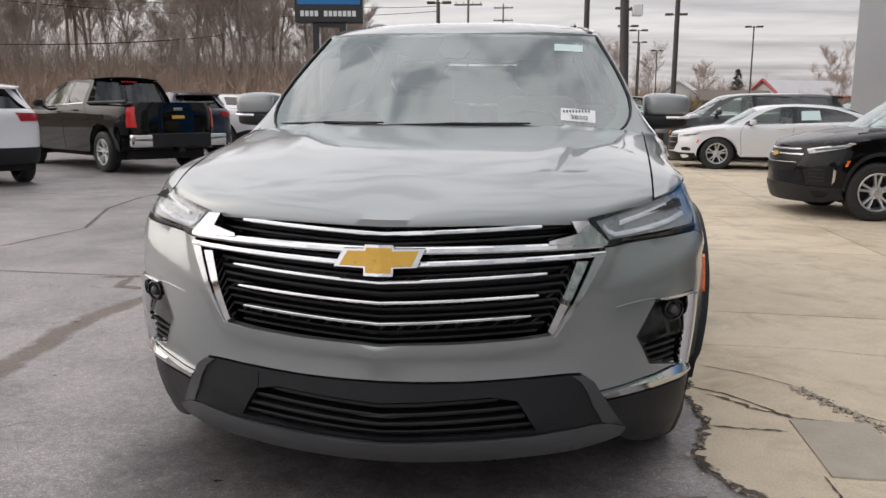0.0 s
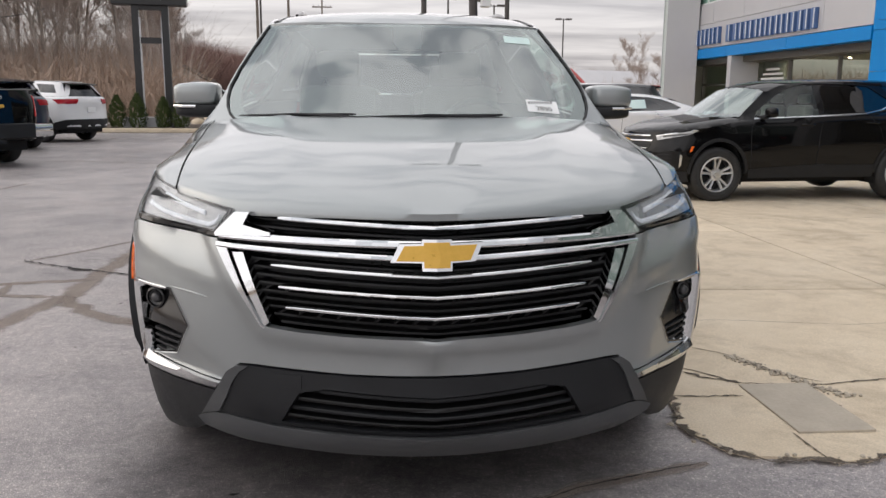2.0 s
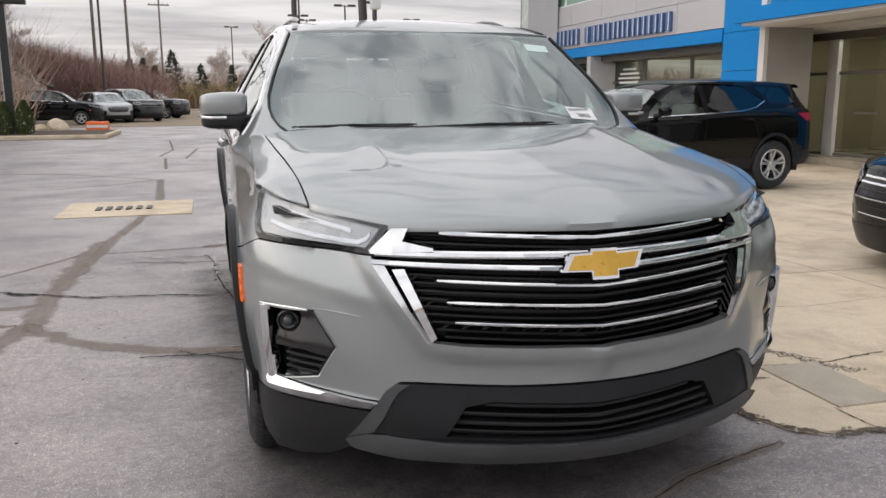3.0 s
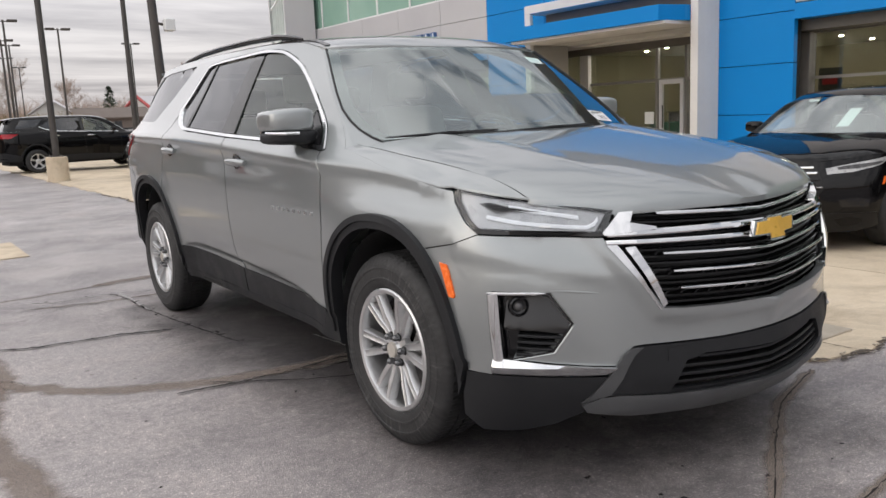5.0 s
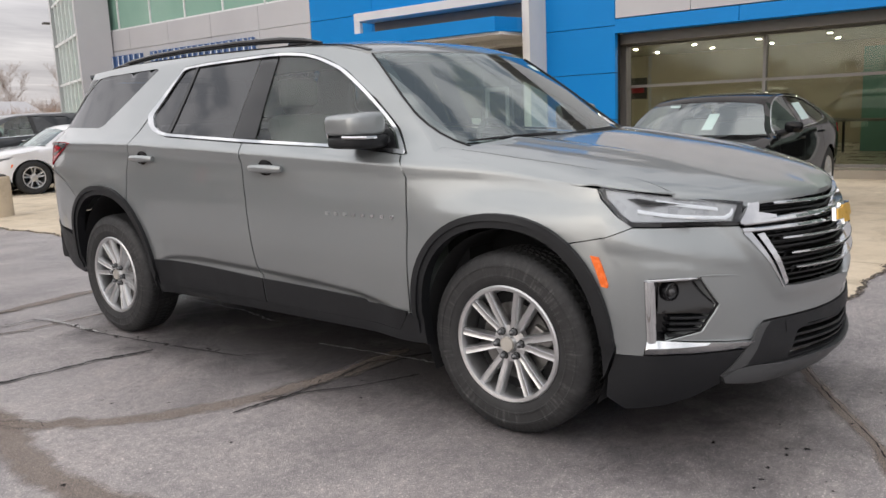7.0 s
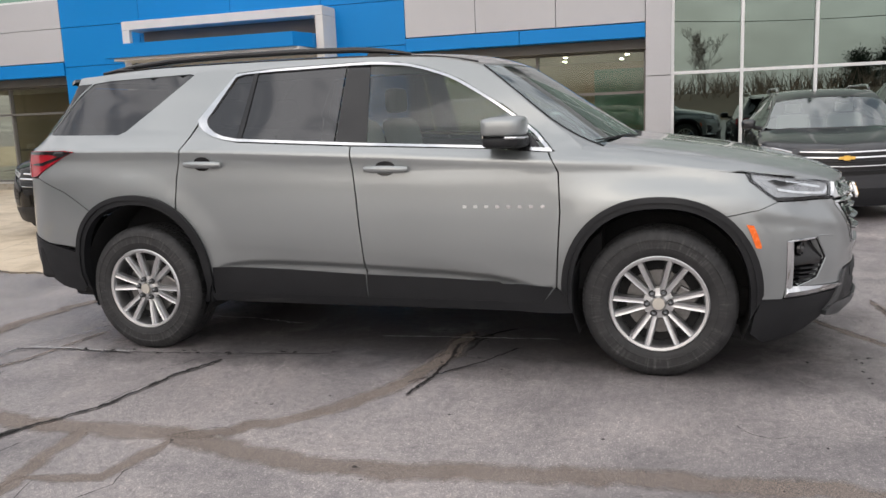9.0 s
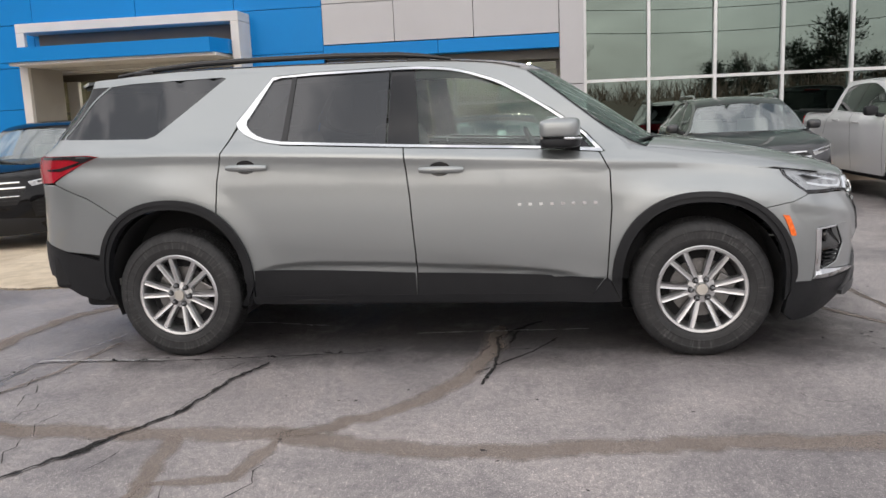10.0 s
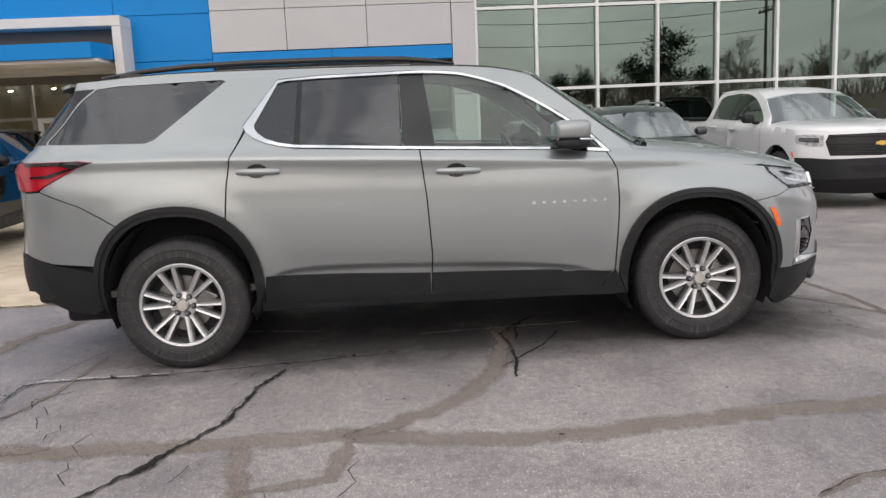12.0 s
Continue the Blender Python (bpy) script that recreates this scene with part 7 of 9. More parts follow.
    # roof rails, mirrors, handles, badge bars, markers
    for s in (-1, 1):
        rail = new("roof_rail")
        rail.parent = car
        pts = [(s * 0.578, 1.40, 1.728), (s * 0.576, 1.56, 1.752), (s * 0.573, 1.72, 1.768), (s * 0.570, 2.1, 1.780), (s * 0.568, 2.6, 1.782), (s * 0.564, 3.0, 1.774), (s * 0.560, 3.3, 1.753), (s * 0.556, 3.54, 1.722)]
        part("rail_bar", tube(bmesh.new(), pts, [0.008, 0.016, 0.018, 0.018, 0.018, 0.018, 0.016, 0.010], 10), GLOSS_BLACK, rail, smooth=50)
        for y in (1.60, 2.5, 3.36):
            part("rail_foot", boxm(s * 0.571 - 0.013, s * 0.571 + 0.013, y - 0.07, y + 0.07, 1.69, 1.745, 0.008), GLOSS_BLACK, rail)
        mir = new("door_mirror")
        mir.parent = car

        def pod(x0, x1, y0, y1, z0, z1, pw, mt, nm, label=""):
            b = bmesh.new()
            bmesh.ops.create_uvsphere(b, u_segments=28, v_segments=18, radius=1.0)
            for v in b.verts:
                c = [math.copysign(abs(q) ** pw, q) for q in v.co]
                tip = 1 - 0.18 * max(0.0, c[0]) * (1 if c[2] > 0 else 0.5)
                v.co = Vector((s * ((x0 + x1) / 2 + c[0] * (x1 - x0) / 2), (y0 + y1) / 2 + c[1] * (y1 - y0) / 2 + 0.02 * max(0, c[0]), (z0 + z1) / 2 + c[2] * tip * (z1 - z0) / 2))
            bmesh.ops.recalc_face_normals(b, faces=b.faces)
            return part(nm, b, mt, mir, label, smooth=60)
        pod(0.895, 1.105, 0.655, 0.865, 1.246, 1.358, 0.40, STERLING, "mirror_cap")
        pod(0.870, 1.100, 0.652, 0.866, 1.192, 1.262, 0.5, PLASTIC, "mirror_base")
        part("turn_lamp", tube(bmesh.new(), [(s * 0.99, 0.650, 1.245), (s * 1.05, 0.655, 1.245), (s * 1.095, 0.69, 1.247), (s * 1.107, 0.745, 1.249)], 0.007, 6), CHROME, mir)
        part("mirror_glass", boxm(min(s * 0.91, s * 1.085), max(s * 0.91, s * 1.085), 0.858, 0.870, 1.245, 1.34, 0.004), CHROME, mir)
        part("mirror_arm", tube(bmesh.new(), [(s * 0.93, 0.74, 1.213), (s * 0.89, 0.70, 1.205), (s * 0.86, 0.67, 1.20)], [0.034, 0.040, 0.050], 10), PLASTIC, mir, smooth=60)
        for y0, y1, z in ((2.448, 2.69, 1.140), (1.305, 1.553, 1.094)):
            hd = new("door_handle")
            hd.parent = car
            path = [(y1 - (y1 - y0) * k / 8, z + 0.005 * (1 - k / 8)) for k in range(9)]
            pts = [(s * (sh.side(y, zz) + 0.026 * math.sin(math.pi * (0.08 + 0.84 * k / 8)) ** 0.4), y, zz) for k, (y, zz) in enumerate(path)]
            b = tube(bmesh.new(), pts, [0.014, 0.019, 0.020, 0.021, 0.021, 0.021, 0.020, 0.019, 0.014], 10)
            part("grip", b, STERLING, hd, smooth=60)
            cup = ring((y0 + y1) / 2 + 0.01, z + 0.006, 0.062, 0.040, 0, 352, 16)
            c = yz(cup)
            part("cup", patch(c if s > 0 else flip(c), wrap, 0.04, (), 0.0025, 0.0, IN), GLOSS_BLACK, hd)
        mk = yz([(-0.408, 0.797), (-0.440, 0.792), (-0.478, 0.690), (-0.474, 0.680), (-0.452, 0.684)])
        part("side_marker", patch(mk if s > 0 else flip(mk), wrap, 0.03, (), 0.007, 0.012, IN), AMBER, car, "orange side reflector", 30)
        badge = new("door_badge")
        badge.parent = car
        tagged(badge, "row of small chrome badge bars")
        for k in range(8):
            y = 0.995 - 0.0595 * k
            z = 0.889
            o = yz([(y + 0.010, z + 0.008), (y - 0.008, z + 0.008), (y - 0.010, z + 0.005), (y - 0.010, z - 0.007), (y + 0.008, z - 0.007), (y + 0.010, z - 0.004)])
            part("bar", patch(o if s > 0 else flip(o), wrap, 0.05, (), 0.006, 0.006, IN), BADGE_CHROME, badge)

    # wheels, wells, floor pan, cabin
    for s in (-1, 1):
        for y, zz, top in ((0.0, 0.40, 0.86), (3.071, 0.45, 0.91)):
            wheel(car, s * 0.978, y, s, spokes=12, turn=20 if y else -25)
            b = bmesh.new()
            prof = ring(y, zz, 0.445, 0.465, -25, 205, 24)
            r0 = [b.verts.new((s * (sh.side(y, 0.5) - 0.03), a, max(c, 0.2))) for a, c in prof]
            r1 = [b.verts.new((s * 0.62, a, max(c, 0.2))) for a, c in prof]
            for i in range(24):
                b.faces.new((r0[i], r0[i + 1], r1[i + 1], r1[i]))
            b.faces.new(r1)
            part("wheel_liner", b, LINER, car, smooth=40)
    part("floor_pan", boxm(-0.70, 0.70, -0.55, 3.85, 0.26, 0.42, 0.03), LINER, car)
    part("floor_pan", boxm(-0.90, 0.90, 0.5, 2.55, 0.30, 0.42, 0.03), LINER, car)
    part("floor_pan", boxm(-0.90, 0.90, 3.53, 3.92, 0.42, 0.64, 0.03), LINER, car)
    part("bulkhead", boxm(-0.80, 0.80, 0.30, 0.42, 0.42, 1.10), LINER, car)
    part("dashboard", patch([(-0.74, 0.30), (0.74, 0.30), (0.78, 0.85), (-0.78, 0.85)], lambda x, y, o2: (x, y, 1.165 + 0.03 * math.cos(x * 2) - 0.25 * max(0, y - 0.72) + o2), 0.1, (), 0.0, 0.35, (0, 0.5, 0.5)), DASH, car, smooth=40)
    for sx in (-0.37, 0.37):
        st = new("front_seat")
        st.parent = car
        part("cushion", boxm(sx - 0.25, sx + 0.25, 1.15, 1.65, 0.62, 0.80, 0.06), SEAT, st, smooth=40)
        b = boxm(sx - 0.24, sx + 0.24, 1.60, 1.74, 0.75, 1.36, 0.06)
        for v in b.verts:
            v.co.y += (v.co.z - 0.75) * 0.28
        part("backrest", b, SEAT, st, smooth=40)
        part("headrest", boxm(sx - 0.13, sx + 0.13, 1.80, 1.90, 1.40, 1.57, 0.04), SEAT, st, smooth=40)
        st2 = new("rear_seat")
        st2.parent = car
        part("backrest", boxm(sx - 0.26, sx + 0.26, 2.55, 2.70, 0.70, 1.33, 0.06), SEAT, st2, smooth=40)
        part("headrest", boxm(sx - 0.12, sx + 0.12, 2.66, 2.76, 1.36, 1.52, 0.04), SEAT, st2, smooth=40)
    whl = new("steering_wheel")
    whl.parent = car
    b = bmesh.new()
    pts = [(0.37 + 0.185 * math.cos(a), 0.93 + 0.07 * math.sin(a), 1.11 + 0.17 * math.sin(a)) for a in [2 * math.pi * k / 24 for k in range(25)]]
    part("rim", tube(b, pts, 0.016, 8, cap=False), DASH, whl, smooth=60)
    part("hub", boxm(0.29, 0.45, 0.92, 0.97, 1.05, 1.16, 0.02), DASH, whl)
    part("headliner", patch([(-0.62, 0.95), (0.62, 0.95), (0.62, 3.6), (-0.62, 3.6)], lambda x, y, o2: (x, y, sh.top(x, y) - 0.05), 0.25), HEADLINER, car)
    part("cabin_floor", boxm(-0.85, 0.85, 0.45, 3.7, 0.43, 0.47), DASH, car)

    # papers behind the screen
    def on_screen(name, x0, x1, z0, z1, mt, off, tilt=0.0, label=""):
        return part(name, patch([(x0, z0), (x1, z0 - tilt), (x1, z1 - tilt), (x0, z1)], wsfn, 0.04, (), off, 0.0, (0, 2, 1)), mt, car, label)
    on_screen("stock_sticker", 0.505, 0.655, 1.236, 1.288, PAPER, 0.0, 0.012, "white paper sticker numbered 2850")
    for k in range(9):
        on_screen("sticker_bar", 0.515 + 0.0135 * k, 0.522 + 0.0135 * k, 1.270, 1.281, INK, 0.002, 0.004)
    on_screen("inspection_label", 0.47, 0.605, 1.556, 1.592, TEAL, 0.0, 0.006)
    cu = bpy.data.curves.new("stock_number", "FONT")
    cu.body, cu.size, cu.align_x = "2850", 0.040, "CENTER"
    to = new("stock_number", cu)
    to.parent = car
    p0, p1 = Vector(wsfn(0.53, 1.243, 0.004)), Vector(wsfn(0.64, 1.234, 0.004))
    upv = (Vector(wsfn(0.58, 1.28, 0.004)) - Vector(wsfn(0.58, 1.24, 0.004))).normalized()
    xa = (p1 - p0).normalized()
    za = xa.cross(upv).normalized()
    mt = Matrix((xa, za.cross(xa), za)).transposed().to_4x4()
    mt.translation = (p0 + p1) / 2 + za * 0.002
    to.matrix_basis = mt
    cu.materials.append(INK)
    return car


build_suv()

BRIGHT_RED = mottled("bright_red_lens", (0.45, 0.008, 0.012), (0.60, 0.02, 0.022), 0.15, scale=20, bump=0.1)


# ---- the other vehicles of the lot ----
def variant(base, **change):
    d = dict(base)
    d.update(change)
    return d


XOVER = dict(
    shell=TRAVERSE, scale=(0.93, 0.892, 0.945), lead=0.963, rim="five",
    dlo=[(2.93, 1.43), (2.80, 1.50), (2.55, 1.655), (2.22, 1.680), (1.677, 1.688), (1.45, 1.676), (1.328, 1.655), (1.19, 1.613), (1.063, 1.560), (0.83, 1.420), (0.627, 1.272), (0.56, 1.190), (0.84, 1.205), (1.64, 1.235), (2.40, 1.275), (2.70, 1.33)],
    quarter=[(3.60, 1.40), (3.42, 1.64), (2.78, 1.665), (3.02, 1.42)],
    roof_edge=[(0.88, 1.575), (1.0, 1.63), (1.2, 1.68), (1.6, 1.715), (2.4, 1.728), (3.1, 1.728), (3.5, 1.705), (3.74, 1.67)],
    rear=[(1.31, 3.94), (1.66, 3.74)], clad=True, rails=False,
    grille=[(0.0, 0.945), (0.52, 0.945), (0.62, 0.86), (0.50, 0.64), (0.0, 0.62)], bars=(0.92, 0.85, 0.80, 0.74, 0.68),
    lamp=[("x", 0.62, 0.925), ("x", 0.80, 0.965), ("y", -0.42, 1.018), ("y", -0.36, 1.012), ("y", -0.48, 0.960), ("x", 0.80, 0.908), ("x", 0.66, 0.872)],
    fog=[("x", 0.64, 0.66), ("x", 0.80, 0.73), ("y", -0.585, 0.72), ("y", -0.60, 0.47), ("x", 0.68, 0.46)], blade=True,
    tail=[(3.55, 1.225), (3.96, 1.245), (3.98, 1.10), (3.75, 1.10)], tail_w=0.45,
)
SEDAN = dict(
    shell=variant(TRAVERSE, roof=[(0.78, 1.632, 1.52), (0.9, 1.680, 1.585), (1.0, 1.705, 1.63), (1.3, 1.735, 1.69), (1.8, 1.757, 1.715), (2.3, 1.740, 1.69), (2.7, 1.685, 1.61), (2.95, 1.63, 1.54), (3.1, 1.59, 1.49)]),
    scale=(0.925, 0.945, 0.822), lead=0.963, rim="five",
    dlo=[(3.08, 1.36), (2.86, 1.49), (2.60, 1.59), (2.3, 1.645), (1.7, 1.68), (1.45, 1.672), (1.328, 1.65), (1.19, 1.608), (1.063, 1.556), (0.83, 1.415), (0.627, 1.265), (0.57, 1.195), (0.85, 1.21), (1.64, 1.245), (2.4, 1.275), (2.95, 1.31)],
    quarter=None, roof_edge=[(0.88, 1.575), (1.0, 1.63), (1.3, 1.69), (1.8, 1.715), (2.3, 1.69), (2.7, 1.61), (2.95, 1.54), (3.2, 1.45), (3.5, 1.34), (3.62, 1.30)],
    rear=[(1.30, 3.62), (1.62, 2.90)], clad=False, rails=False, deck=3.62,
    grille=[(0.0, 0.945), (0.55, 0.93), (0.60, 0.86), (0.66, 0.70), (0.50, 0.50), (0.0, 0.48)], bars=(0.90, 0.845, 0.78, 0.70, 0.62, 0.55),
    lamp=[("x", 0.64, 0.90), ("x", 0.80, 0.945), ("y", -0.42, 1.0), ("y", -0.36, 0.99), ("y", -0.46, 0.93), ("x", 0.82, 0.86), ("x", 0.66, 0.84)],
    fog=[("x", 0.74, 0.58), ("x", 0.86, 0.60), ("y", -0.60, 0.58), ("y", -0.60, 0.50), ("x", 0.76, 0.50)],
    tail=[(3.72, 1.20), (4.0, 1.24), (4.0, 1.06), (3.80, 1.06)], tail_w=0.5,
)
PICKUP = dict(
    shell=variant(TRAVERSE, lean=[(0.15, 0.10), (0.3, 0.03), (0.45, 0.0), (0.8, 0.02), (1.0, 0.05), (1.08, 0.08), (1.2, 0.2)], crease=[(-0.5, 1.12), (4.2, 1.16)],
                  tail=[(0.2, 0.12), (0.5, 0.02), (0.6, 0.0), (1.3, 0.03)],
                  hood=[(-1.02, 1.062, 1.06), (-0.96, 1.095, 1.065), (-0.88, 1.125, 1.07), (-0.75, 1.155, 1.082), (-0.55, 1.18, 1.10), (-0.34, 1.198, 1.115), (0.0, 1.222, 1.14), (0.2, 1.232, 1.155), (0.45, 1.24, 1.17)]),
    scale=(1.0, 1.15, 1.06), lead=1.062, rim="five",
    dlo=[(2.34, 1.28), (2.33, 1.60), (2.25, 1.645), (2.1, 1.665), (1.677, 1.68), (1.45, 1.672), (1.328, 1.65), (1.19, 1.608), (1.063, 1.556), (0.83, 1.415), (0.627, 1.265), (0.57, 1.205), (0.85, 1.222), (1.64, 1.25)],
    quarter=None, roof_edge=[(0.88, 1.575), (1.0, 1.63), (1.2, 1.68), (1.6, 1.715), (2.1, 1.72), (2.40, 1.70), (2.46, 1.60), (2.50, 1.30)],
    rear=[(1.27, 2.52), (1.66, 2.42)], clad=True, rails=False, bed=2.56,
    grille=[(0.0, 1.03), (0.62, 1.02), (0.66, 0.88), (0.60, 0.78), (0.0, 0.77)], bars=(0.99, 0.93, 0.87, 0.82),
    lamp=[("x", 0.66, 1.03), ("x", 0.82, 1.045), ("y", -0.50, 1.03), ("y", -0.52, 0.95), ("x", 0.84, 0.90), ("x", 0.68, 0.90)],
    fog=[("x", 0.72, 0.66), ("y", -0.60, 0.68), ("y", -0.60, 0.56), ("x", 0.74, 0.54)],
    tail=[(3.86, 1.22), (4.09, 1.22), (4.09, 0.90), (3.86, 0.90)], tail_w=0.72,
)


def build_car(name, spec, paint, place, label, category="car", near=True, group="", glass=None, chrome=True, plastic=True, sheet_at=""):
    sh = Shell(**spec["shell"])
    kx, ky, kz = spec["scale"]
    car = thing(name, place, label, category, group)
    IN = (0.0, 1.5 * ky, 0.7 * kz)
    step = 0.075 if near else 0.13

    def fit3(fn):
        def f(a, b, o):
            x, y, z = fn(a, b, o)
            return (x * kx, y * ky, z * kz)
        return f
    wrap = fit3(sh.wrap)

    def P(kind, a, z):
        return (sh.sx(a, z), z) if kind == "x" else (sh.sy(a, z), z)

    def yz(pts):
        return [P("y", a, b) for a, b in pts]

    def flip(pts):
        return [(-a, b) for a, b in pts][::-1]

    def both(pts):
        return pts + [(-a, b) for a, b in pts[::-1] if abs(a) > 1e-6]

    def sides(nm, pts, mat, off=0.0, lip=0.015, holes=(), smooth=50, st=None, label2=""):
        return [part(nm, patch(pts if s > 0 else flip(pts), wrap, st or step, [h if s > 0 else flip(h) for h in holes], off, lip, IN), mat, car, label2, smooth) for s in (-1, 1)]

    FO, RO = ring(0.0, 0.40, 0.46, 0.49, 4, 176, 18), ring(3.071, 0.41, 0.46, 0.49, 4, 176, 18)
    top_end = 1.285 if "bed" in spec or "deck" in spec else 1.31
    lead = spec["lead"]
    top = [X for X in [(sh.sx(0.0, lead), lead), (sh.sx(0.30, lead), lead + 0.003), (sh.sx(0.6, lead), lead + 0.004)]]
    top += [P("x", 0.80, max(lead + 0.02, 1.0)), P("x", 0.90, max(lead + 0.03, 1.02))] + yz([(y, sh.edge(y)) for y in (-0.40, -0.2, 0.0, 0.2, 0.42)])
    top += yz([(0.60, 1.185), (0.85, 1.20), (1.64, 1.235), (2.4, 1.265)]) + (yz([(2.55, 1.27), (3.3, 1.275), (3.95, 1.28)]) if "bed" in spec else yz([(2.9, 1.29), (3.3, 1.30), (3.90, top_end)])) + [(sh.sr(0.4, top_end), top_end), (sh.sr(0.0, top_end), top_end)]
    low = [(sh.sr(0.0, 0.45), 0.45), (sh.sr(0.5, 0.45), 0.45)] + yz([(3.95, 0.46), (3.62, 0.40)]) + yz(RO) [0:] + yz([(2.55, 0.36), (0.52, 0.36)]) + yz(FO) + yz([(-0.46, 0.36)]) + [P("x", 0.8, 0.30), P("x", 0.5, 0.27), (0.0, 0.26)]
    body = top + low
    sides("body_side", body, paint, 0.0, 0.02, smooth=60)

    # bonnet or bed, roof, glass
    def lead_y(x):
        z = float(np.interp(abs(x), [0, 0.6, 0.9], [lead, lead + 0.004, max(lead + 0.03, 1.02)]))
        return sh.nose(x, z)
    xs = [0.88 * i / 12 for i in range(-12, 13)]
    hood = [(x, lead_y(x)) for x in xs] + [(sh.side(y, sh.edge(y)), y) for y in (-0.40, -0.2, 0.0, 0.2, 0.40)] + [(x * 0.93, 0.155 + 0.18 * x * x) for x in xs[::-1]] + [(-sh.side(y, sh.edge(y)), y) for y in (0.40, 0.2, 0.0, -0.2, -0.40)]
    part("hood", patch(hood, fit3(lambda x, y, o: (x, y, sh.bonnet(x, y, o))), step, (), 0.0, 0.01, (0, 0, 0.2)), paint, car, smooth=60)
    part("cowl", patch([(-0.8, 0.14), (0.8, 0.14), (0.8, 0.47), (-0.8, 0.47)], fit3(lambda x, y, o: (x, y, 1.19 - 0.08 * x * x)), 0.2), PLASTIC, car)

    def a_line(z):
        y = 0.4
        for _ in range(20):
            y = 0.5 * y + 0.5 * sh.wind(sh.side(y, z), z)
        return y
    zs = [1.16, 1.22, 1.30, 1.38, 1.46, 1.54]
    re = spec["roof_edge"]
    ry = spec["rear"]
    dl = spec["dlo"]
    cut = max(range(len(dl)), key=lambda i: dl[i][0])
    upper = [(a_line(z) + 0.004, z) for z in zs] + re
    if "bed" in spec:
        upper += [(2.50, 1.262), (2.4, 1.262)]
    elif "deck" in spec:
        upper += [(3.62, 1.296), (3.1, 1.292)]
    else:
        upper += [(3.90, 1.40), (3.93, 1.316), (3.3, 1.304), (2.9, 1.294)]
    upper += [(2.4, 1.269), (1.64, 1.239), (0.85, 1.204), (0.60, 1.189)]
    holes = [yz(dl)] + ([yz(spec["quarter"])] if spec["quarter"] else [])
    sides("cabin_side", yz(upper), paint, 0.0, 0.015, holes, 60)
    g2 = glass or DARK_GLASS
    split = 1.66
    fr = [p for p in dl if p[0] <= split]
    # panes fore and aft of the middle pillar
    zt, zb = 1.672, 1.245
    fore = [(split - 0.04, zb), (split - 0.04, zt)] + sorted([p for p in dl if p[0] < split - 0.06 and p[1] > 1.3], key=lambda p: -p[0]) + [p for p in dl if p[0] < 0.66 and p[1] <= 1.3] + [p for p in dl if 0.66 <= p[0] < 1.6 and p[1] < 1.3]
    aft = [(split + 0.04, zt)] + [(split + 0.04, zb)] + sorted([p for p in dl if p[0] > split + 0.06 and p[1] < 1.34 and p[0] < dl[cut][0]], key=lambda p: p[0]) + [dl[cut]] + sorted([p for p in dl if p[0] > split + 0.06 and p[1] >= 1.34 and p != dl[cut]], key=lambda p: -p[0])
    for nm, pg, mt in (("front_window", fore, SIDE_GLASS), ("rear_window", aft, g2)):
        for ob in sides(nm, yz(pg), mt, -0.008, 0.0, (), 60):
            ob.visible_shadow = False
    sides("pillar_cover", yz([(split - 0.05, zb), (split - 0.05, zt), (split + 0.05, zt), (split + 0.05, zb)]), GLOSS_BLACK, -0.004, 0.0)
    if spec["quarter"]:
        sides("quarter_window", yz(spec["quarter"]), DARK_GLASS, -0.006, 0.0)
    if chrome:
        for s in (-1, 1):
            fore_i = min(range(len(dl)), key=lambda i: dl[i][0])
            pts = [(p[0], p[1] - 0.006) for p in dl[fore_i:] + dl[:1]]
            part("window_trim", strip(wrap, [(s * P("y", *p)[0], p[1]) for p in pts], 0.016, 0.006, 0.012), CHROME, car)
            if near and "bed" not in spec:
                pts = dl[:fore_i + 1][::-1]
                part("window_trim", strip(wrap, [(s * P("y", *p)[0], p[1] + 0.008) for p in pts], 0.014, 0.006, 0.012), GLOSS_BLACK if spec["clad"] else CHROME, car)
    rl = [(-sh.side(y, z) + 0.002, y) for y, z in re if z > 1.5]
    rim_f = [(x, sh.wind(x, 1.632 - 0.10 * x * x) + 0.01) for x in [-0.66 + 0.165 * i for i in range(9)]]
    ye = ry[-1][1]
    roof = rim_f + [(-x, y) for x, y in rl if y < ye + 0.02] + [(0.5, ye + 0.02), (0.0, ye + 0.05), (-0.5, ye + 0.02)] + [p for p in rl[::-1] if p[1] < ye + 0.02]
    part("roof", patch(roof, fit3(lambda x, y, o: (x, y, sh.top(x, y, o))), 0.14, (), 0.0, 0.015, (0, 2, 1)), paint, car, smooth=60)
    left = [(-(sh.side(a_line(z), z) - 0.008), z) for z in (1.215, 1.28, 1.34, 1.42, 1.50, 1.57)]
    screen = left + [(x, 1.634 - 0.10 * x * x) for x in (-0.6, -0.3, 0.0, 0.3, 0.6)] + [(-x, z) for x, z in left[::-1]] + [(x, 1.19) for x in (0.5, 0.0, -0.5)]
    ws = part("windscreen", patch(screen, fit3(lambda x, z, o: (x, sh.wind(x, z, o), z)), 0.09, (), 0.0, 0.0, (0, 2, 1)), WINDSHIELD, car, smooth=60)
    ws.visible_shadow = False

    def rear_fn(x, z, o):
        return (x, float(np.interp(z, [p[0] for p in ry], [p[1] for p in ry])) - 0.12 * x * x + o, z)
    part("rear_screen", patch([(-0.74, ry[0][0]), (-0.62, ry[1][0]), (0.62, ry[1][0]), (0.74, ry[0][0])], fit3(rear_fn), 0.12, (), 0.0, 0.01, (0, 2, 1)), DARK_GLASS, car, smooth=60)
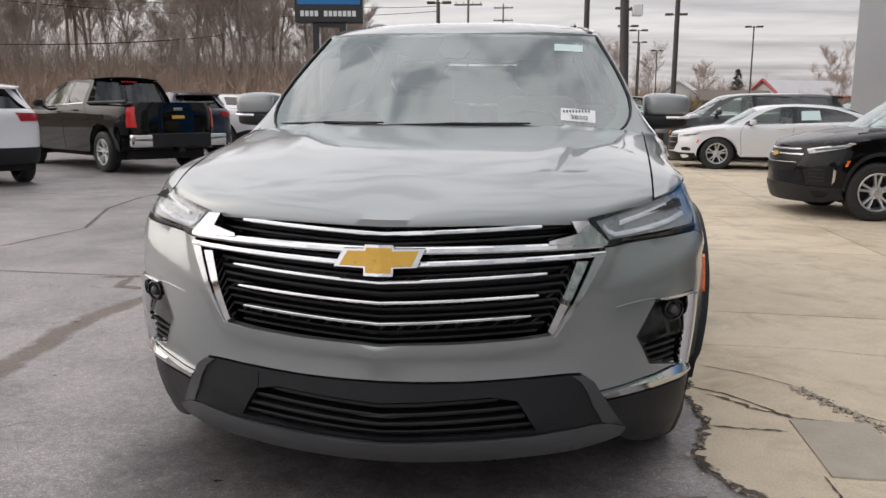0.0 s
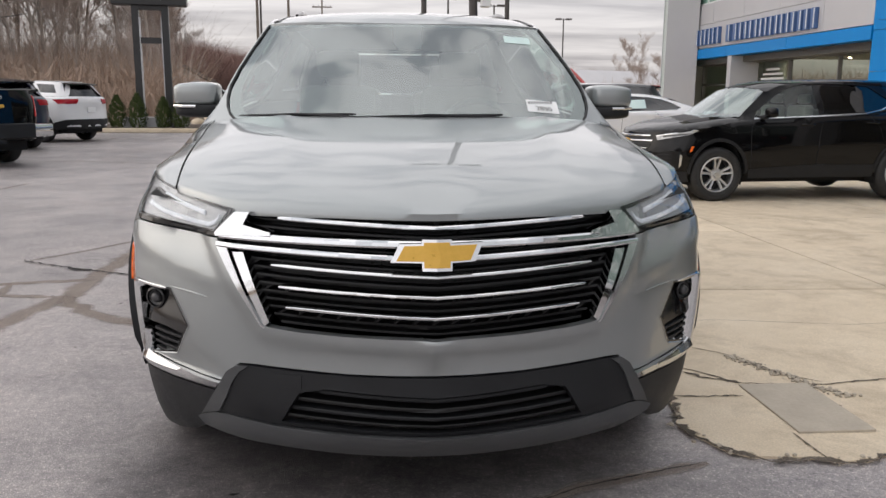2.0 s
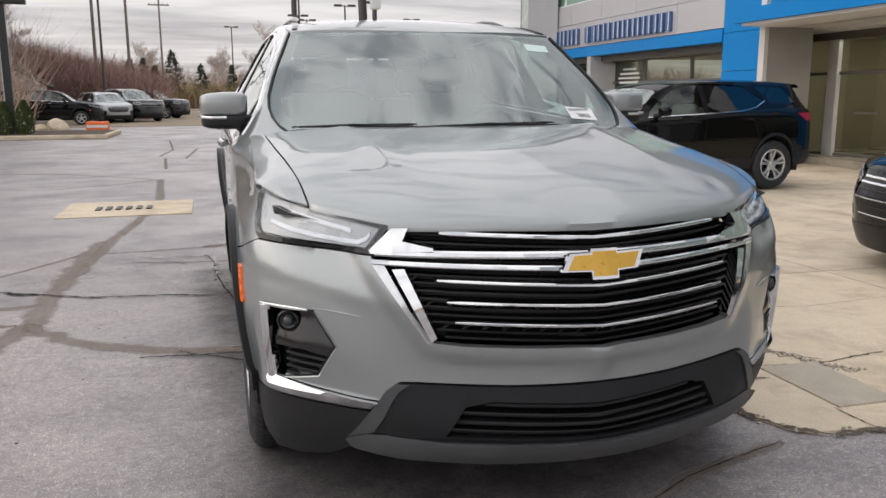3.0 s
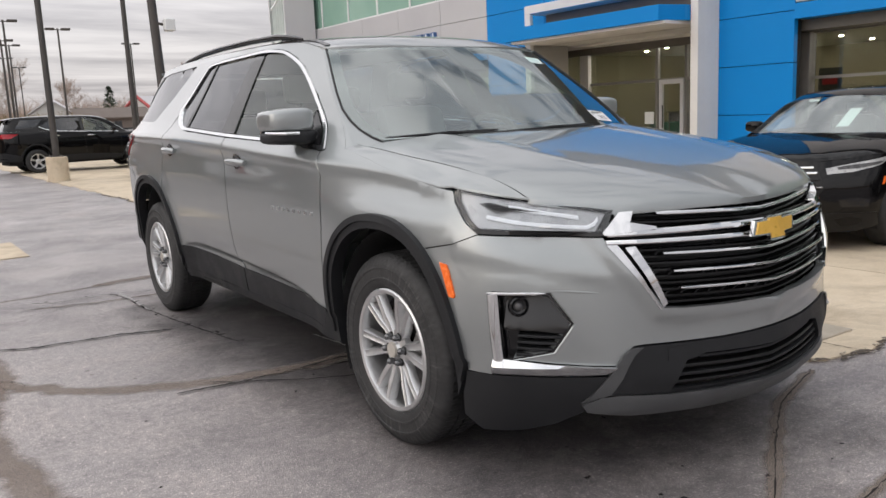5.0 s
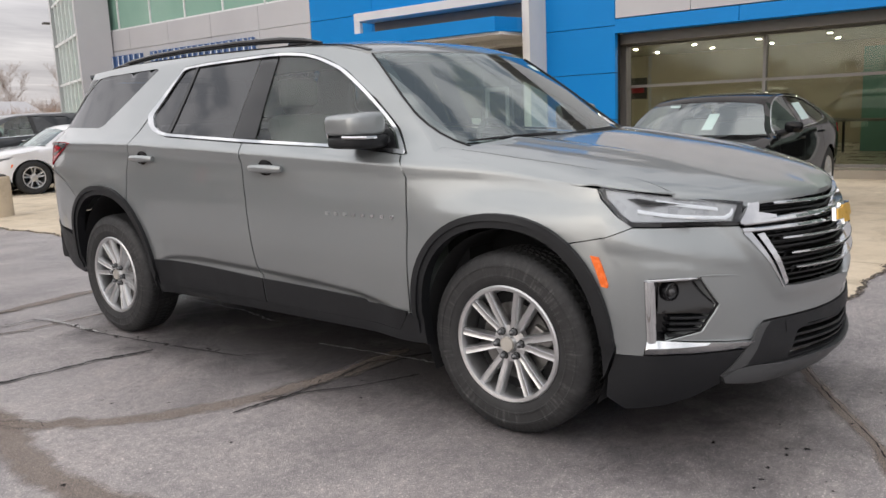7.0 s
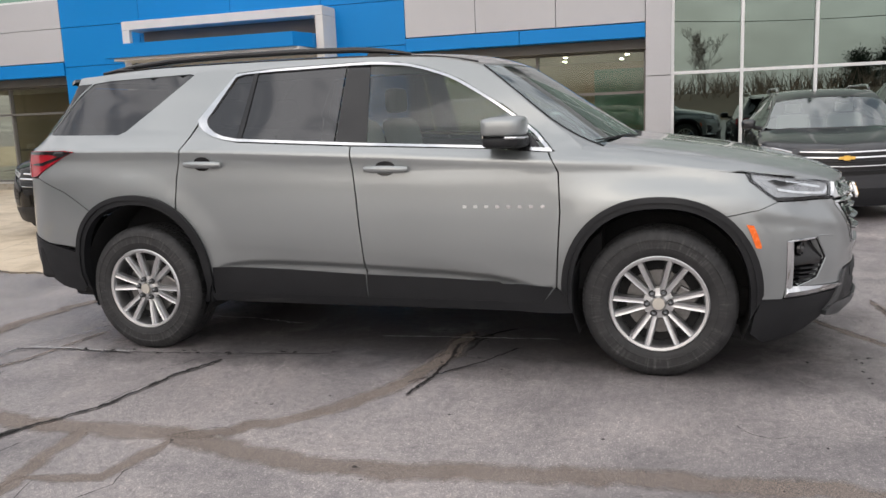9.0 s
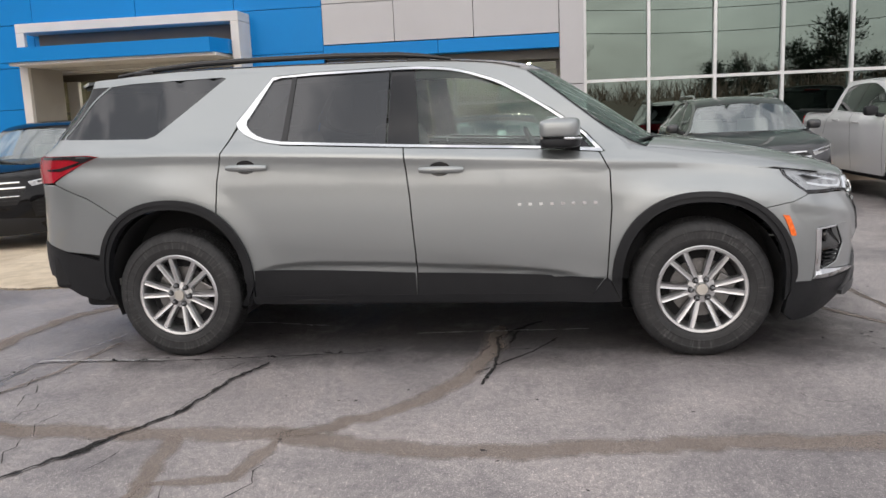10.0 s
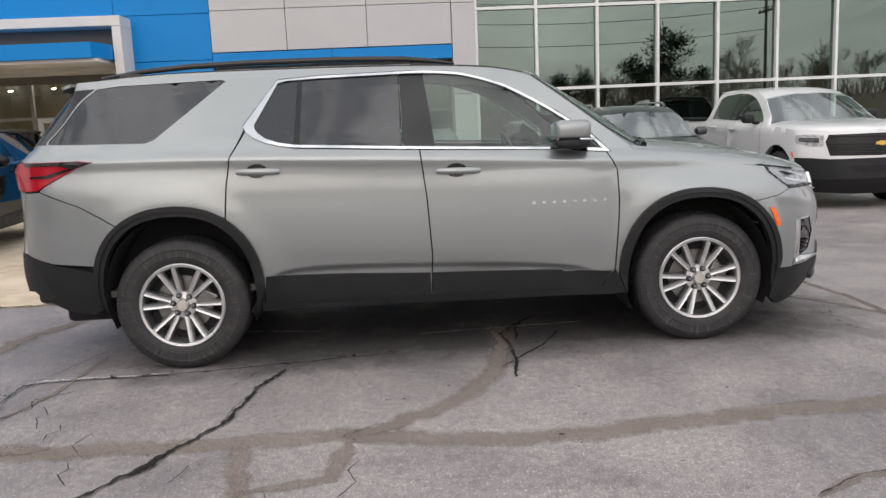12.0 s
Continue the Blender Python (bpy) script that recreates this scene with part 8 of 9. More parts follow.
    if "deck" in spec:
        part("boot_lid", patch([(-0.80, 3.56), (0.80, 3.56), (0.86, 3.95), (0.5, 4.06), (0.0, 4.10), (-0.5, 4.06), (-0.86, 3.95)], fit3(lambda x, y, o: (x, y, 1.305 - 0.02 * (y - 3.5) - 0.02 * x * x)), 0.12, (), 0.0, 0.02, (0, 3, 0.5)), paint, car, smooth=60)
    elif "bed" in spec:
        part("bed_cover", patch([(-0.86, 2.54), (0.86, 2.54), (0.88, 3.9), (0.6, 4.05), (-0.6, 4.05), (-0.88, 3.9)], fit3(lambda x, y, o: (x, y, 1.262 + o)), 0.2, (), 0.0, 0.03, (0, 3, 0.5)), PLASTIC if plastic else LINER, car)
        for s in (-1, 1):
            part("bed_rail", tube(bmesh.new(), [fit3(lambda a, b, o: a)((s * 0.93, 2.56, 1.275), 0, 0), fit3(lambda a, b, o: a)((s * 0.93, 3.95, 1.285), 0, 0)], 0.03, 8), PLASTIC, car, smooth=60)
    else:
        part("spoiler", patch([(-0.68, ye - 0.02), (-0.58, ye + 0.14), (0.0, ye + 0.2), (0.58, ye + 0.14), (0.68, ye - 0.02)], fit3(lambda x, y, o: (x, y, 1.70 - 0.2 * (y - ye) - 0.05 * x * x + o)), 0.15, (), 0.006, 0.03, (0, 3, 1)), paint if near else GLOSS_BLACK, car, smooth=40)

    # nose: grille, bars, emblem, lamps; tail lamps, plate, trim
    g = [(sh.sx(x, z), z) for x, z in spec["grille"]]
    gr = part("grille", patch(both(g), wrap, 0.10, (), 0.004, 0.02, IN), GRILLE_BLACK, car)
    for k, z in enumerate(spec["bars"]):
        edge = sorted(spec["grille"], key=lambda p: p[1])
        hw = float(np.interp(z, [p[1] for p in edge if p[0] > 0], [p[0] for p in edge if p[0] > 0])) - 0.02
        part("grille_bar", strip(wrap, [(sh.sx(hw * i / 6, z), z + 0.012 * abs(i) / 6) for i in range(-6, 7)], 0.022 if k < 2 else 0.012, 0.016, 0.012), CHROME if (chrome and k in (0, 1)) else (SATIN if chrome and k % 2 else PLASTIC), gr)
    if near:
        ez = spec["bars"][1]
        tie = [(-0.10, -0.018), (-0.085, 0.018), (-0.035, 0.018), (-0.035, 0.03), (0.035, 0.03), (0.035, 0.018), (0.10, 0.018), (0.085, -0.018), (0.035, -0.018), (0.035, -0.03), (-0.035, -0.03), (-0.035, -0.018)]
        part("emblem", patch([(sh.sx(x, ez), ez + z) for x, z in tie], wrap, 0.06, (), 0.03, 0.02, IN), GOLD, gr, "small gold cross emblem")
    for s in (-1, 1):
        lp = [P(*q) for q in spec["lamp"]]
        lp = lp if s > 0 else flip(lp)
        hl = part("headlight", patch(lp, wrap, 0.07, (), 0.006, 0.02, IN), LAMP_GREY, car, smooth=40)
        mid = [P(*q) for q in spec["lamp"]]
        c0 = (sum(a for a, b in mid) / len(mid), sum(b for a, b in mid) / len(mid))
        sm = [(c0[0] + (a - c0[0]) * 0.7, c0[1] + (b - c0[1]) * 0.45) for a, b in mid]
        part("lamp_insert", patch(sm if s > 0 else flip(sm), wrap, 0.07, (), 0.009, 0.004, IN), LAMP_DARK, hl)
        fp = [P(*q) for q in spec["fog"]]
        part("fog_pocket", patch(fp if s > 0 else flip(fp), wrap, 0.07, (), 0.004, 0.01, IN), GRILLE_BLACK if "blade" in spec else GLOSS_BLACK, car)
        if near and "blade" in spec:
            # bright upright blade beside the pocket, a bright brow over the lamp, dark slats
            bl = [P("y", -0.597, 0.69), P("y", -0.566, 0.66), P("y", -0.575, 0.53), P("y", -0.600, 0.49)]
            part("fog_blade", patch(bl if s > 0 else flip(bl), wrap, 0.05, (), 0.012, 0.01, IN), SATIN, car)
            part("lamp_brow", strip(wrap, [(s * P(*q)[0], P(*q)[1] + 0.004) for q in spec["lamp"][:4]], 0.016, 0.012, 0.012), CHROME, hl)
            for z in (0.52, 0.57, 0.62, 0.67):
                part("slat", strip(wrap, [(s * sh.sx(x, z), z) for x in (0.70, 0.78, 0.86)], 0.012, 0.012, 0.01), PLASTIC, car)
        tp = yz(spec["tail"]) if "bed" in spec else yz(spec["tail"][:1]) + [(sh.sr(spec["tail_w"], spec["tail"][1][1]), spec["tail"][1][1]), (sh.sr(spec["tail_w"] + 0.1, spec["tail"][2][1]), spec["tail"][2][1])] + yz(spec["tail"][3:])
        if "bed" in spec:
            tp = [(sh.sy(3.88, 1.2), 1.20), (sh.sr(0.78, 1.2), 1.20), (sh.sr(0.78, 0.95), 0.84), (sh.sy(3.88, 0.95), 0.84)]
        tail = part("tail_light", patch(tp if s > 0 else flip(tp), wrap, 0.06, (), 0.008, 0.03, IN), BRIGHT_RED if "bed" in spec else RED_LENS, car, smooth=40)
        mk = yz([(-0.40, 0.80), (-0.44, 0.80), (-0.47, 0.72), (-0.44, 0.72)])
        part("side_marker", patch(mk if s > 0 else flip(mk), wrap, 0.06, (), 0.006, 0.008, IN), AMBER, car)
        mir = new("door_mirror")
        mir.parent = car
        b = bmesh.new()
        bmesh.ops.create_uvsphere(b, u_segments=14, v_segments=9, radius=1.0)
        for v in b.verts:
            c = [math.copysign(abs(q) ** 0.6, q) for q in v.co]
            v.co = Vector((s * (1.07 + 0.10 * c[0]) * kx, (0.74 + 0.075 * c[1]) * ky, (1.275 + 0.072 * c[2]) * kz))
        bmesh.ops.recalc_face_normals(b, faces=b.faces)
        part("mirror_cap", b, paint if "bed" not in spec else PLASTIC, mir, smooth=60)
        part("mirror_arm", tube(bmesh.new(), [(s * 0.99 * kx, 0.74 * ky, 1.22 * kz), (s * 0.89 * kx, 0.68 * ky, 1.20 * kz)], 0.03, 8), PLASTIC, mir)
        for yh, zh in ((2.50, 1.135), (1.42, 1.105)):
            if "bed" in spec and yh > 2.2:
                yh = 2.15
            pts = [(s * (sh.side(yh + d, zh) + o) * kx, (yh + d) * ky, zh * kz) for d, o in ((0.11, 0.0), (0.08, 0.025), (-0.08, 0.025), (-0.11, 0.0))]
            part("door_handle", tube(bmesh.new(), pts, 0.014, 6), paint if near else CHROME, car, smooth=60)
        for line in ([(0.56, 1.18), (0.50, 1.06), (0.50, 0.86), (0.54, 0.40)], [(1.655, 1.23), (1.62, 0.95), (1.605, 0.62), (1.61, 0.38)], [(2.40, 1.26), (2.62, 1.07), (2.70, 0.88)]):
            part("door_gap", patch([(s * P("y", a + 0.004, b)[0], b) for a, b in line] + [(s * P("y", a - 0.004, b)[0], b) for a, b in line[::-1]], wrap, 0.1, (), 0.0022, 0.0, IN), LINER, car)
    if spec["clad"]:
        sides("door_cladding", yz([(2.60, 0.52), (1.6, 0.53), (0.8, 0.49), (0.50, 0.46), (0.50, 0.34), (2.60, 0.34)]), PLASTIC, 0.010, 0.02)
        for cy in (0.0, 3.071):
            o2, i2 = ring(cy, 0.40, 0.485, 0.515, 2, 178, 16), ring(cy, 0.40, 0.44, 0.468, 0, 180, 16)
            sides("arch_trim", yz(o2 + i2[::-1]), PLASTIC, 0.014, 0.04)
    nosebot = [(0.0, 0.46), P("x", 0.45, 0.46), P("x", 0.7, 0.44), P("y", -0.50, 0.44), P("y", -0.44, 0.30), P("x", 0.80, 0.24), P("x", 0.4, 0.22), (0.0, 0.22)]
    part("front_skirt", patch(both(nosebot), wrap, 0.12, (), 0.008, 0.03, IN), PLASTIC if spec["clad"] else GRILLE_BLACK, car, smooth=40)
    if "bumper" in spec:
        front = [(0.0, 0.705), P("x", 0.66, 0.70), P("x", 0.84, 0.715), P("y", -0.50, 0.72), P("y", -0.475, 0.44), P("x", 0.80, 0.42), (0.0, 0.43)]
        part("front_bumper", patch(both(front), wrap, 0.10, (), 0.022, 0.03, IN), PLASTIC, car, "black front bumper", 40)
        part("bumper_intake", patch(both([(0.0, 0.62), P("x", 0.46, 0.62), P("x", 0.42, 0.52), (0.0, 0.52)]), wrap, 0.12, (), 0.026, 0.004, IN), GRILLE_BLACK, car)
    sk = yz([(3.54, 0.56), (3.95, 0.66)]) + [(sh.sr(0.5, 0.66), 0.66), (sh.sr(0.0, 0.66), 0.66), (sh.sr(0.0, 0.38), 0.38), (sh.sr(0.5, 0.38), 0.38)] + yz([(3.90, 0.40), (3.56, 0.36)])
    if "bed" in spec:
        bm2 = bmesh.new()
        box(bm2, -0.98 * kx, 0.98 * kx, 4.07 * ky, 4.24 * ky, 0.50 * kz, 0.72 * kz, 0.03)
        part("rear_bumper", bm2, CHROME, car, "chrome rear step bumper", 40)
        part("bumper_step", boxm(-0.62 * kx, 0.62 * kx, 4.10 * ky, 4.25 * ky, 0.49 * kz, 0.735 * kz, 0.02), PLASTIC, car)
        part("hitch", boxm(-0.06, 0.06, 4.0 * ky, 4.22 * ky, 0.40 * kz, 0.48 * kz), PLASTIC, car)
        part("tailgate_handle", boxm(-0.10, 0.10, 4.115 * ky, 4.15 * ky, 1.14 * kz, 1.19 * kz, 0.01), CHROME, car)
        part("emblem", boxm(-0.13, 0.13, 4.125 * ky, 4.15 * ky, 0.99 * kz, 1.05 * kz, 0.012), GOLD, car, "gold tailgate emblem")
        part("roof_lamp", boxm(-0.16, 0.16, 2.45 * ky, 2.50 * ky, 1.66 * kz, 1.69 * kz, 0.008), RED_LENS, car)
    else:
        sides("rear_skirt", sk, PLASTIC if spec["clad"] else paint, 0.008, 0.03)
        part("plate", boxm(-0.155, 0.155, 4.12 * ky, 4.14 * ky, 0.86 * kz, 1.01 * kz), PAPER, car, "plain pale plate")
    if spec["rails"]:
        for s in (-1, 1):
            part("roof_rail", tube(bmesh.new(), [(s * 0.63 * kx, 1.35 * ky, 1.735 * kz), (s * 0.63 * kx, 1.5 * ky, 1.79 * kz), (s * 0.62 * kx, 3.0 * ky, 1.795 * kz), (s * 0.61 * kx, 3.25 * ky, 1.735 * kz)], 0.018, 6), GLOSS_BLACK if not near else SATIN, car, smooth=60)
    r = 0.36 if "bed" not in spec else 0.40
    for s in (-1, 1):
        for y in (0.0, 3.071):
            wheel(car, s * 0.975 * kx, y * ky, s, r=r, w=0.225, rim=r * 0.63, spokes=10 if near else 5, style="pair" if near else "five", detail=0)
            b = bmesh.new()
            prof = ring(y * ky, 0.40 * kz, 0.44 * ky, 0.47 * kz, -20, 200, 14)
            r0 = [b.verts.new((s * 0.93 * kx, a, max(c, 0.15))) for a, c in prof]
            r1 = [b.verts.new((s * 0.60 * kx, a, max(c, 0.15))) for a, c in prof]
            for i in range(14):
                b.faces.new((r0[i], r0[i + 1], r1[i + 1], r1[i]))
            b.faces.new(r1)
            part("wheel_liner", b, LINER, car)
    if sheet_at:
        # price sheets behind the glass
        if "f" in sheet_at:
            part("price_sheet", patch([(0.15, 1.28), (0.27, 1.28), (0.27, 1.48), (0.15, 1.48)], fit3(lambda x, z, o: (x, sh.wind(x, z, -0.015), z)), 0.08, (), 0.0, 0.0, (0, 2, 1)), PAPER, car)
            part("price_sheet", patch([(-0.42, 1.575), (-0.28, 1.575), (-0.28, 1.60), (-0.42, 1.60)], fit3(lambda x, z, o: (x, sh.wind(x, z, -0.015), z)), 0.08, (), 0.0, 0.0, (0, 2, 1)), PAPER, car)
        if "s" in sheet_at:
            sides("price_sheet", yz([(1.80, 1.33), (2.22, 1.34), (2.20, 1.58), (1.81, 1.57)]), TEAL, -0.003, 0.0)
    part("floor_pan", boxm(-0.72 * kx, 0.72 * kx, -0.6 * ky, 3.85 * ky, 0.26 * kz, 0.42 * kz), LINER, car)
    part("dashboard", boxm(-0.72 * kx, 0.72 * kx, 0.45 * ky, 0.85 * ky, 0.9 * kz, 1.16 * kz, 0.04), DASH, car)
    for sx in (-0.36, 0.36):
        part("seat", boxm((sx - 0.24) * kx, (sx + 0.24) * kx, 1.6 * ky, 1.78 * ky, 0.5 * kz, 1.38 * kz, 0.05), SEAT, car, smooth=40)
        part("headrest", boxm((sx - 0.12) * kx, (sx + 0.12) * kx, 1.70 * ky, 1.80 * ky, 1.40 * kz, 1.54 * kz, 0.03), SEAT, car, smooth=40)
    if "bed" not in spec:
        part("rear_bench", boxm(-0.65 * kx, 0.65 * kx, 2.5 * ky, 2.7 * ky, 0.5 * kz, 1.3 * kz, 0.05), SEAT, car, smooth=40)
    return car


def stand(x, y, deg):
    return pose(x, y, gz(x), 0, 0, deg)


build_car("suv", variant(XOVER, scale=(0.93, 0.872, 0.91)), BLACK_PAINT, stand(4.24, 7.79, -85.5), "glossy black compact SUV with chrome window line", group="parked cars by the showroom")
build_car("sedan", SEDAN, BLACK_PAINT, stand(4.80, 1.66, -88), "glossy black sedan parked facing the asphalt", group="parked cars by the showroom", sheet_at="fs")
build_car("suv", variant(XOVER, scale=(0.90, 0.85, 0.885), rails=True), CHARCOAL_PAINT, stand(5.9, -1.85, -90), "charcoal compact SUV parked before the green glass", group="parked cars by the showroom")
build_car("pickup_truck", variant(PICKUP, scale=(0.94, 1.04, 1.0), clad=False, bumper=True, grille=[(0.0, 1.035), (0.66, 1.03), (0.70, 0.93), (0.66, 0.745), (0.0, 0.735)], bars=(1.00, 0.90, 0.86, 0.82, 0.78), lamp=[("x", 0.71, 1.025), ("x", 0.84, 1.04), ("y", -0.47, 1.03), ("y", -0.50, 0.92), ("x", 0.86, 0.88), ("x", 0.72, 0.88)], fog=[("x", 0.74, 0.60), ("y", -0.60, 0.61), ("y", -0.60, 0.54), ("x", 0.75, 0.53)]), WHITE_PAINT, stand(6.05, -4.68, -88), "white pickup truck with black grille and bumper", "pickup truck", group="parked cars by the showroom", chrome=False)
build_car("sedan", SEDAN, WHITE_PAINT, stand(4.15, 16.15, -95), "white sedan parked on the concrete apron", group="parked cars by the showroom", sheet_at="s")
build_car("suv", variant(XOVER, scale=(0.98, 0.97, 0.98)), CHARCOAL_PAINT, stand(3.9, 19.0, -92), "dark grey large SUV parked beside a white sedan", group="parked cars by the showroom", near=False)
build_car("pickup_truck", variant(PICKUP, scale=(0.94, 1.04, 1.02)), WHITE_PAINT, stand(9.0, 27.0, 60), "white pickup truck parked beyond the sedan", "pickup truck", group="parked cars by the showroom", near=False)
build_car("pickup_truck", variant(PICKUP, clad=False), BLACK_PAINT, pose(-10.6, 14.4, 0, 0, 0, -124.8), "black pickup truck with bed cover and chrome bumper", "pickup truck", group="parked cars on the asphalt")
build_car("suv", XOVER, WHITE_PAINT, pose(-11.2, 10.4, 0, 0, 0, -124.8), "white compact SUV with dark lower trim", group="parked cars on the asphalt")
build_car("suv", XOVER, NAVY_PAINT, pose(-11.2, 18.4, 0, 0, 0, -124.8), "dark blue SUV parked between truck and white SUV", group="parked cars on the asphalt", near=False)
build_car("suv", XOVER, WHITE_PAINT, pose(-11.3, 21.55, 0, 0, 0, -112), "white compact SUV parked near the sign", group="parked cars on the asphalt", near=False)
far_black = build_car("suv", variant(XOVER, scale=(0.98, 0.97, 0.98)), BLACK_PAINT, pose(4.6, 25.6, 0, 0, 0, 92), "black large SUV parked crosswise on the far lot", group="cars on the far lot", near=False)
far_silver = build_car("suv", XOVER, SILVER_PAINT, pose(-6.0, 44.2, 0, 0, 0, 25), "silver SUV on the far lot", group="cars on the far lot", near=False)
far_white = build_car("suv", XOVER, WHITE_PAINT, pose(1.8, 52.0, 0, 0, 0, -70), "white SUV on the far lot", group="cars on the far lot", near=False)
far_truck = build_car("pickup_truck", PICKUP, CHARCOAL_PAINT, pose(-3.4, 53.0, 0, 0, 0, 70), "dark pickup truck on the gravel lot", "pickup truck", group="cars on the far lot", near=False)
for ob, x, y, d in ((far_black, -7.2, 41.5, 95), (far_silver, 0.2, 58.0, -65), (far_silver, 1.2, 66.5, -60), (far_white, 0.8, 62.0, -72), (far_white, 4.6, 68.0, -85), (far_white, 7.4, 67.0, -85), (far_silver, 14.0, 33.0, -80), (far_black, 13.5, 37.0, -80), (far_truck, -4.6, 46.0, 35), (far_white, 15.0, 42.0, -90), (far_silver, 22.0, 50.0, -90)):
    copy_thing(ob, pose(x, y, 0.0, 0, 0, d))


# ---- woods, shrubs and far buildings ----
BARK = mottled("grey_brown_bark", (0.29, 0.248, 0.217), (0.41, 0.358, 0.318), 0.9, scale=3, bump=0.4)
TWIG = mottled("bare_twigs", (0.35, 0.286, 0.248), (0.47, 0.395, 0.348), 0.95, scale=0.5, bump=0.0)
BRUSH = mottled("brown_brush", (0.36, 0.258, 0.196), (0.48, 0.362, 0.282), 0.95, scale=0.35, bump=0.0)
RED_BRUSH = mottled("reddish_brush", (0.25, 0.152, 0.130), (0.35, 0.228, 0.195), 0.95, scale=0.35, bump=0.0)
TAN_BRUSH = mottled("tan_grass_brush", (0.19, 0.145, 0.075), (0.30, 0.235, 0.13), 0.95, scale=0.35, bump=0.0)
LITTER = mottled("leaf_litter", (0.22, 0.165, 0.12), (0.33, 0.25, 0.185), 0.95, scale=0.25, bump=0.4)
NEEDLE = mottled("evergreen_needles", (0.030, 0.046, 0.028), (0.066, 0.088, 0.052), 0.9, scale=1.5, bump=0.0)
SHRUB = mottled("shrub_green", (0.040, 0.062, 0.016), (0.085, 0.115, 0.032), 0.9, scale=6, bump=0.0)


def raw(name, verts, faces, material, parent=None, label="", category="", kind=""):
    me = bpy.data.meshes.new(name)
    me.from_pydata([tuple(v) for v in verts], [], faces)
    me.materials.append(material)
    ob = new(name, me)
    if parent is not None:
        ob.parent = parent
    return tagged(ob, label, category, kind=kind)


def bare_tree(seed, h, place):
    """A leafless tree: tapered trunk, forking limbs, and a haze of twigs."""
    r = random.Random(seed)
    t = thing("bare_tree", place, "tall leafless grey-brown tree at the wood's edge", "tree", "trees of the bare wood")
    trunk, limbs, tv, tf = bmesh.new(), bmesh.new(), [], []

    def twig(p, d, n):
        for _ in range(n):
            q = (d + Vector((r.uniform(-1, 1), r.uniform(-1, 1), r.uniform(-0.3, 1))) * 0.9).normalized()
            L = r.uniform(0.4, 1.1)
            s = q.cross(Vector((r.uniform(-1, 1), r.uniform(-1, 1), 0.3))).normalized() * 0.012
            k = len(tv)
            tv.extend((p - s, p + s, p + q * L))
            tf.append((k, k + 1, k + 2))

    def grow(p, d, L, rad, depth):
        pts, rr = [p], [rad]
        n = 4 if depth == 0 else 3
        for i in range(n):
            d = (d + Vector((r.uniform(-1, 1), r.uniform(-1, 1), r.uniform(-0.25, 0.5))) * (0.16 if depth == 0 else 0.34)).normalized()
            p = p + d * L / n
            pts.append(p)
            rr.append(rad * (1 - 0.55 * (i + 1) / n))
            if depth >= 1:
                twig(p, d, 5 if depth > 1 else 2)
        tube(trunk if depth == 0 else limbs, pts, rr, 7 if depth == 0 else (5 if depth == 1 else 3), cap=False)
        if depth < 3:
            for i in range(1, len(pts)):
                kids = (2 if i > 1 else 0) if depth == 0 else (2 if depth == 1 else 2)
                if i == len(pts) - 1:
                    kids += 1
                for _ in range(kids):
                    a = r.uniform(0, 6.283)
                    out = Vector((math.cos(a), math.sin(a), r.uniform(0.35, 1.0)))
                    nd = (d * 0.75 + out * 0.8).normalized()
                    grow(pts[i], nd, L * r.uniform(0.36, 0.58), rr[i] * r.uniform(0.45, 0.68), depth + 1)
    grow(Vector((0, 0, -0.2)), Vector((r.uniform(-0.06, 0.06), r.uniform(-0.06, 0.06), 1)), h * 0.60, h * 0.0085, 0)
    part("trunk", trunk, BARK, t, smooth=60)
    part("crown", limbs, BARK, t)
    raw("twig_haze", tv, tf, TWIG, t, kind="stuff")
    return t


def evergreen(seed, h, place):
    r = random.Random(seed)
    t = thing("evergreen_tree", place, "dark green conifer with ragged layered branches", "tree", "conifers round the lot")
    part("trunk", tube(bmesh.new(), [(0, 0, 0), (0, 0, h)], [h * 0.018, 0.02], 6), BARK, t)
    v, f = [], []
    for i in range(int(330 * h / 8)):
        z = h * (0.10 + 0.9 * r.random() ** 1.15)
        R = (h - z) * 0.36 * r.uniform(0.65, 1.15) + 0.15
        a = r.uniform(0, 6.283)
        d = Vector((math.cos(a), math.sin(a), r.uniform(-0.35, 0.05)))
        s = Vector((-math.sin(a), math.cos(a), 0))
        for j in range(7):
            u = R * (0.25 + 0.75 * r.random())
            c = Vector((0, 0, z)) + d * u + Vector((0, 0, r.uniform(-0.12, 0.12)))
            e = d * r.uniform(0.15, 0.4) + s * r.uniform(-0.3, 0.3) + Vector((0, 0, r.uniform(-0.2, 0.12)))
            w = s * r.uniform(0.06, 0.13) + Vector((0, 0, r.uniform(-0.06, 0.06)))
            k = len(v)
            v.extend((c - w, c + w, c + e))
            f.append((k, k + 1, k + 2))
    raw("crown", v, f, NEEDLE, t)
    return t


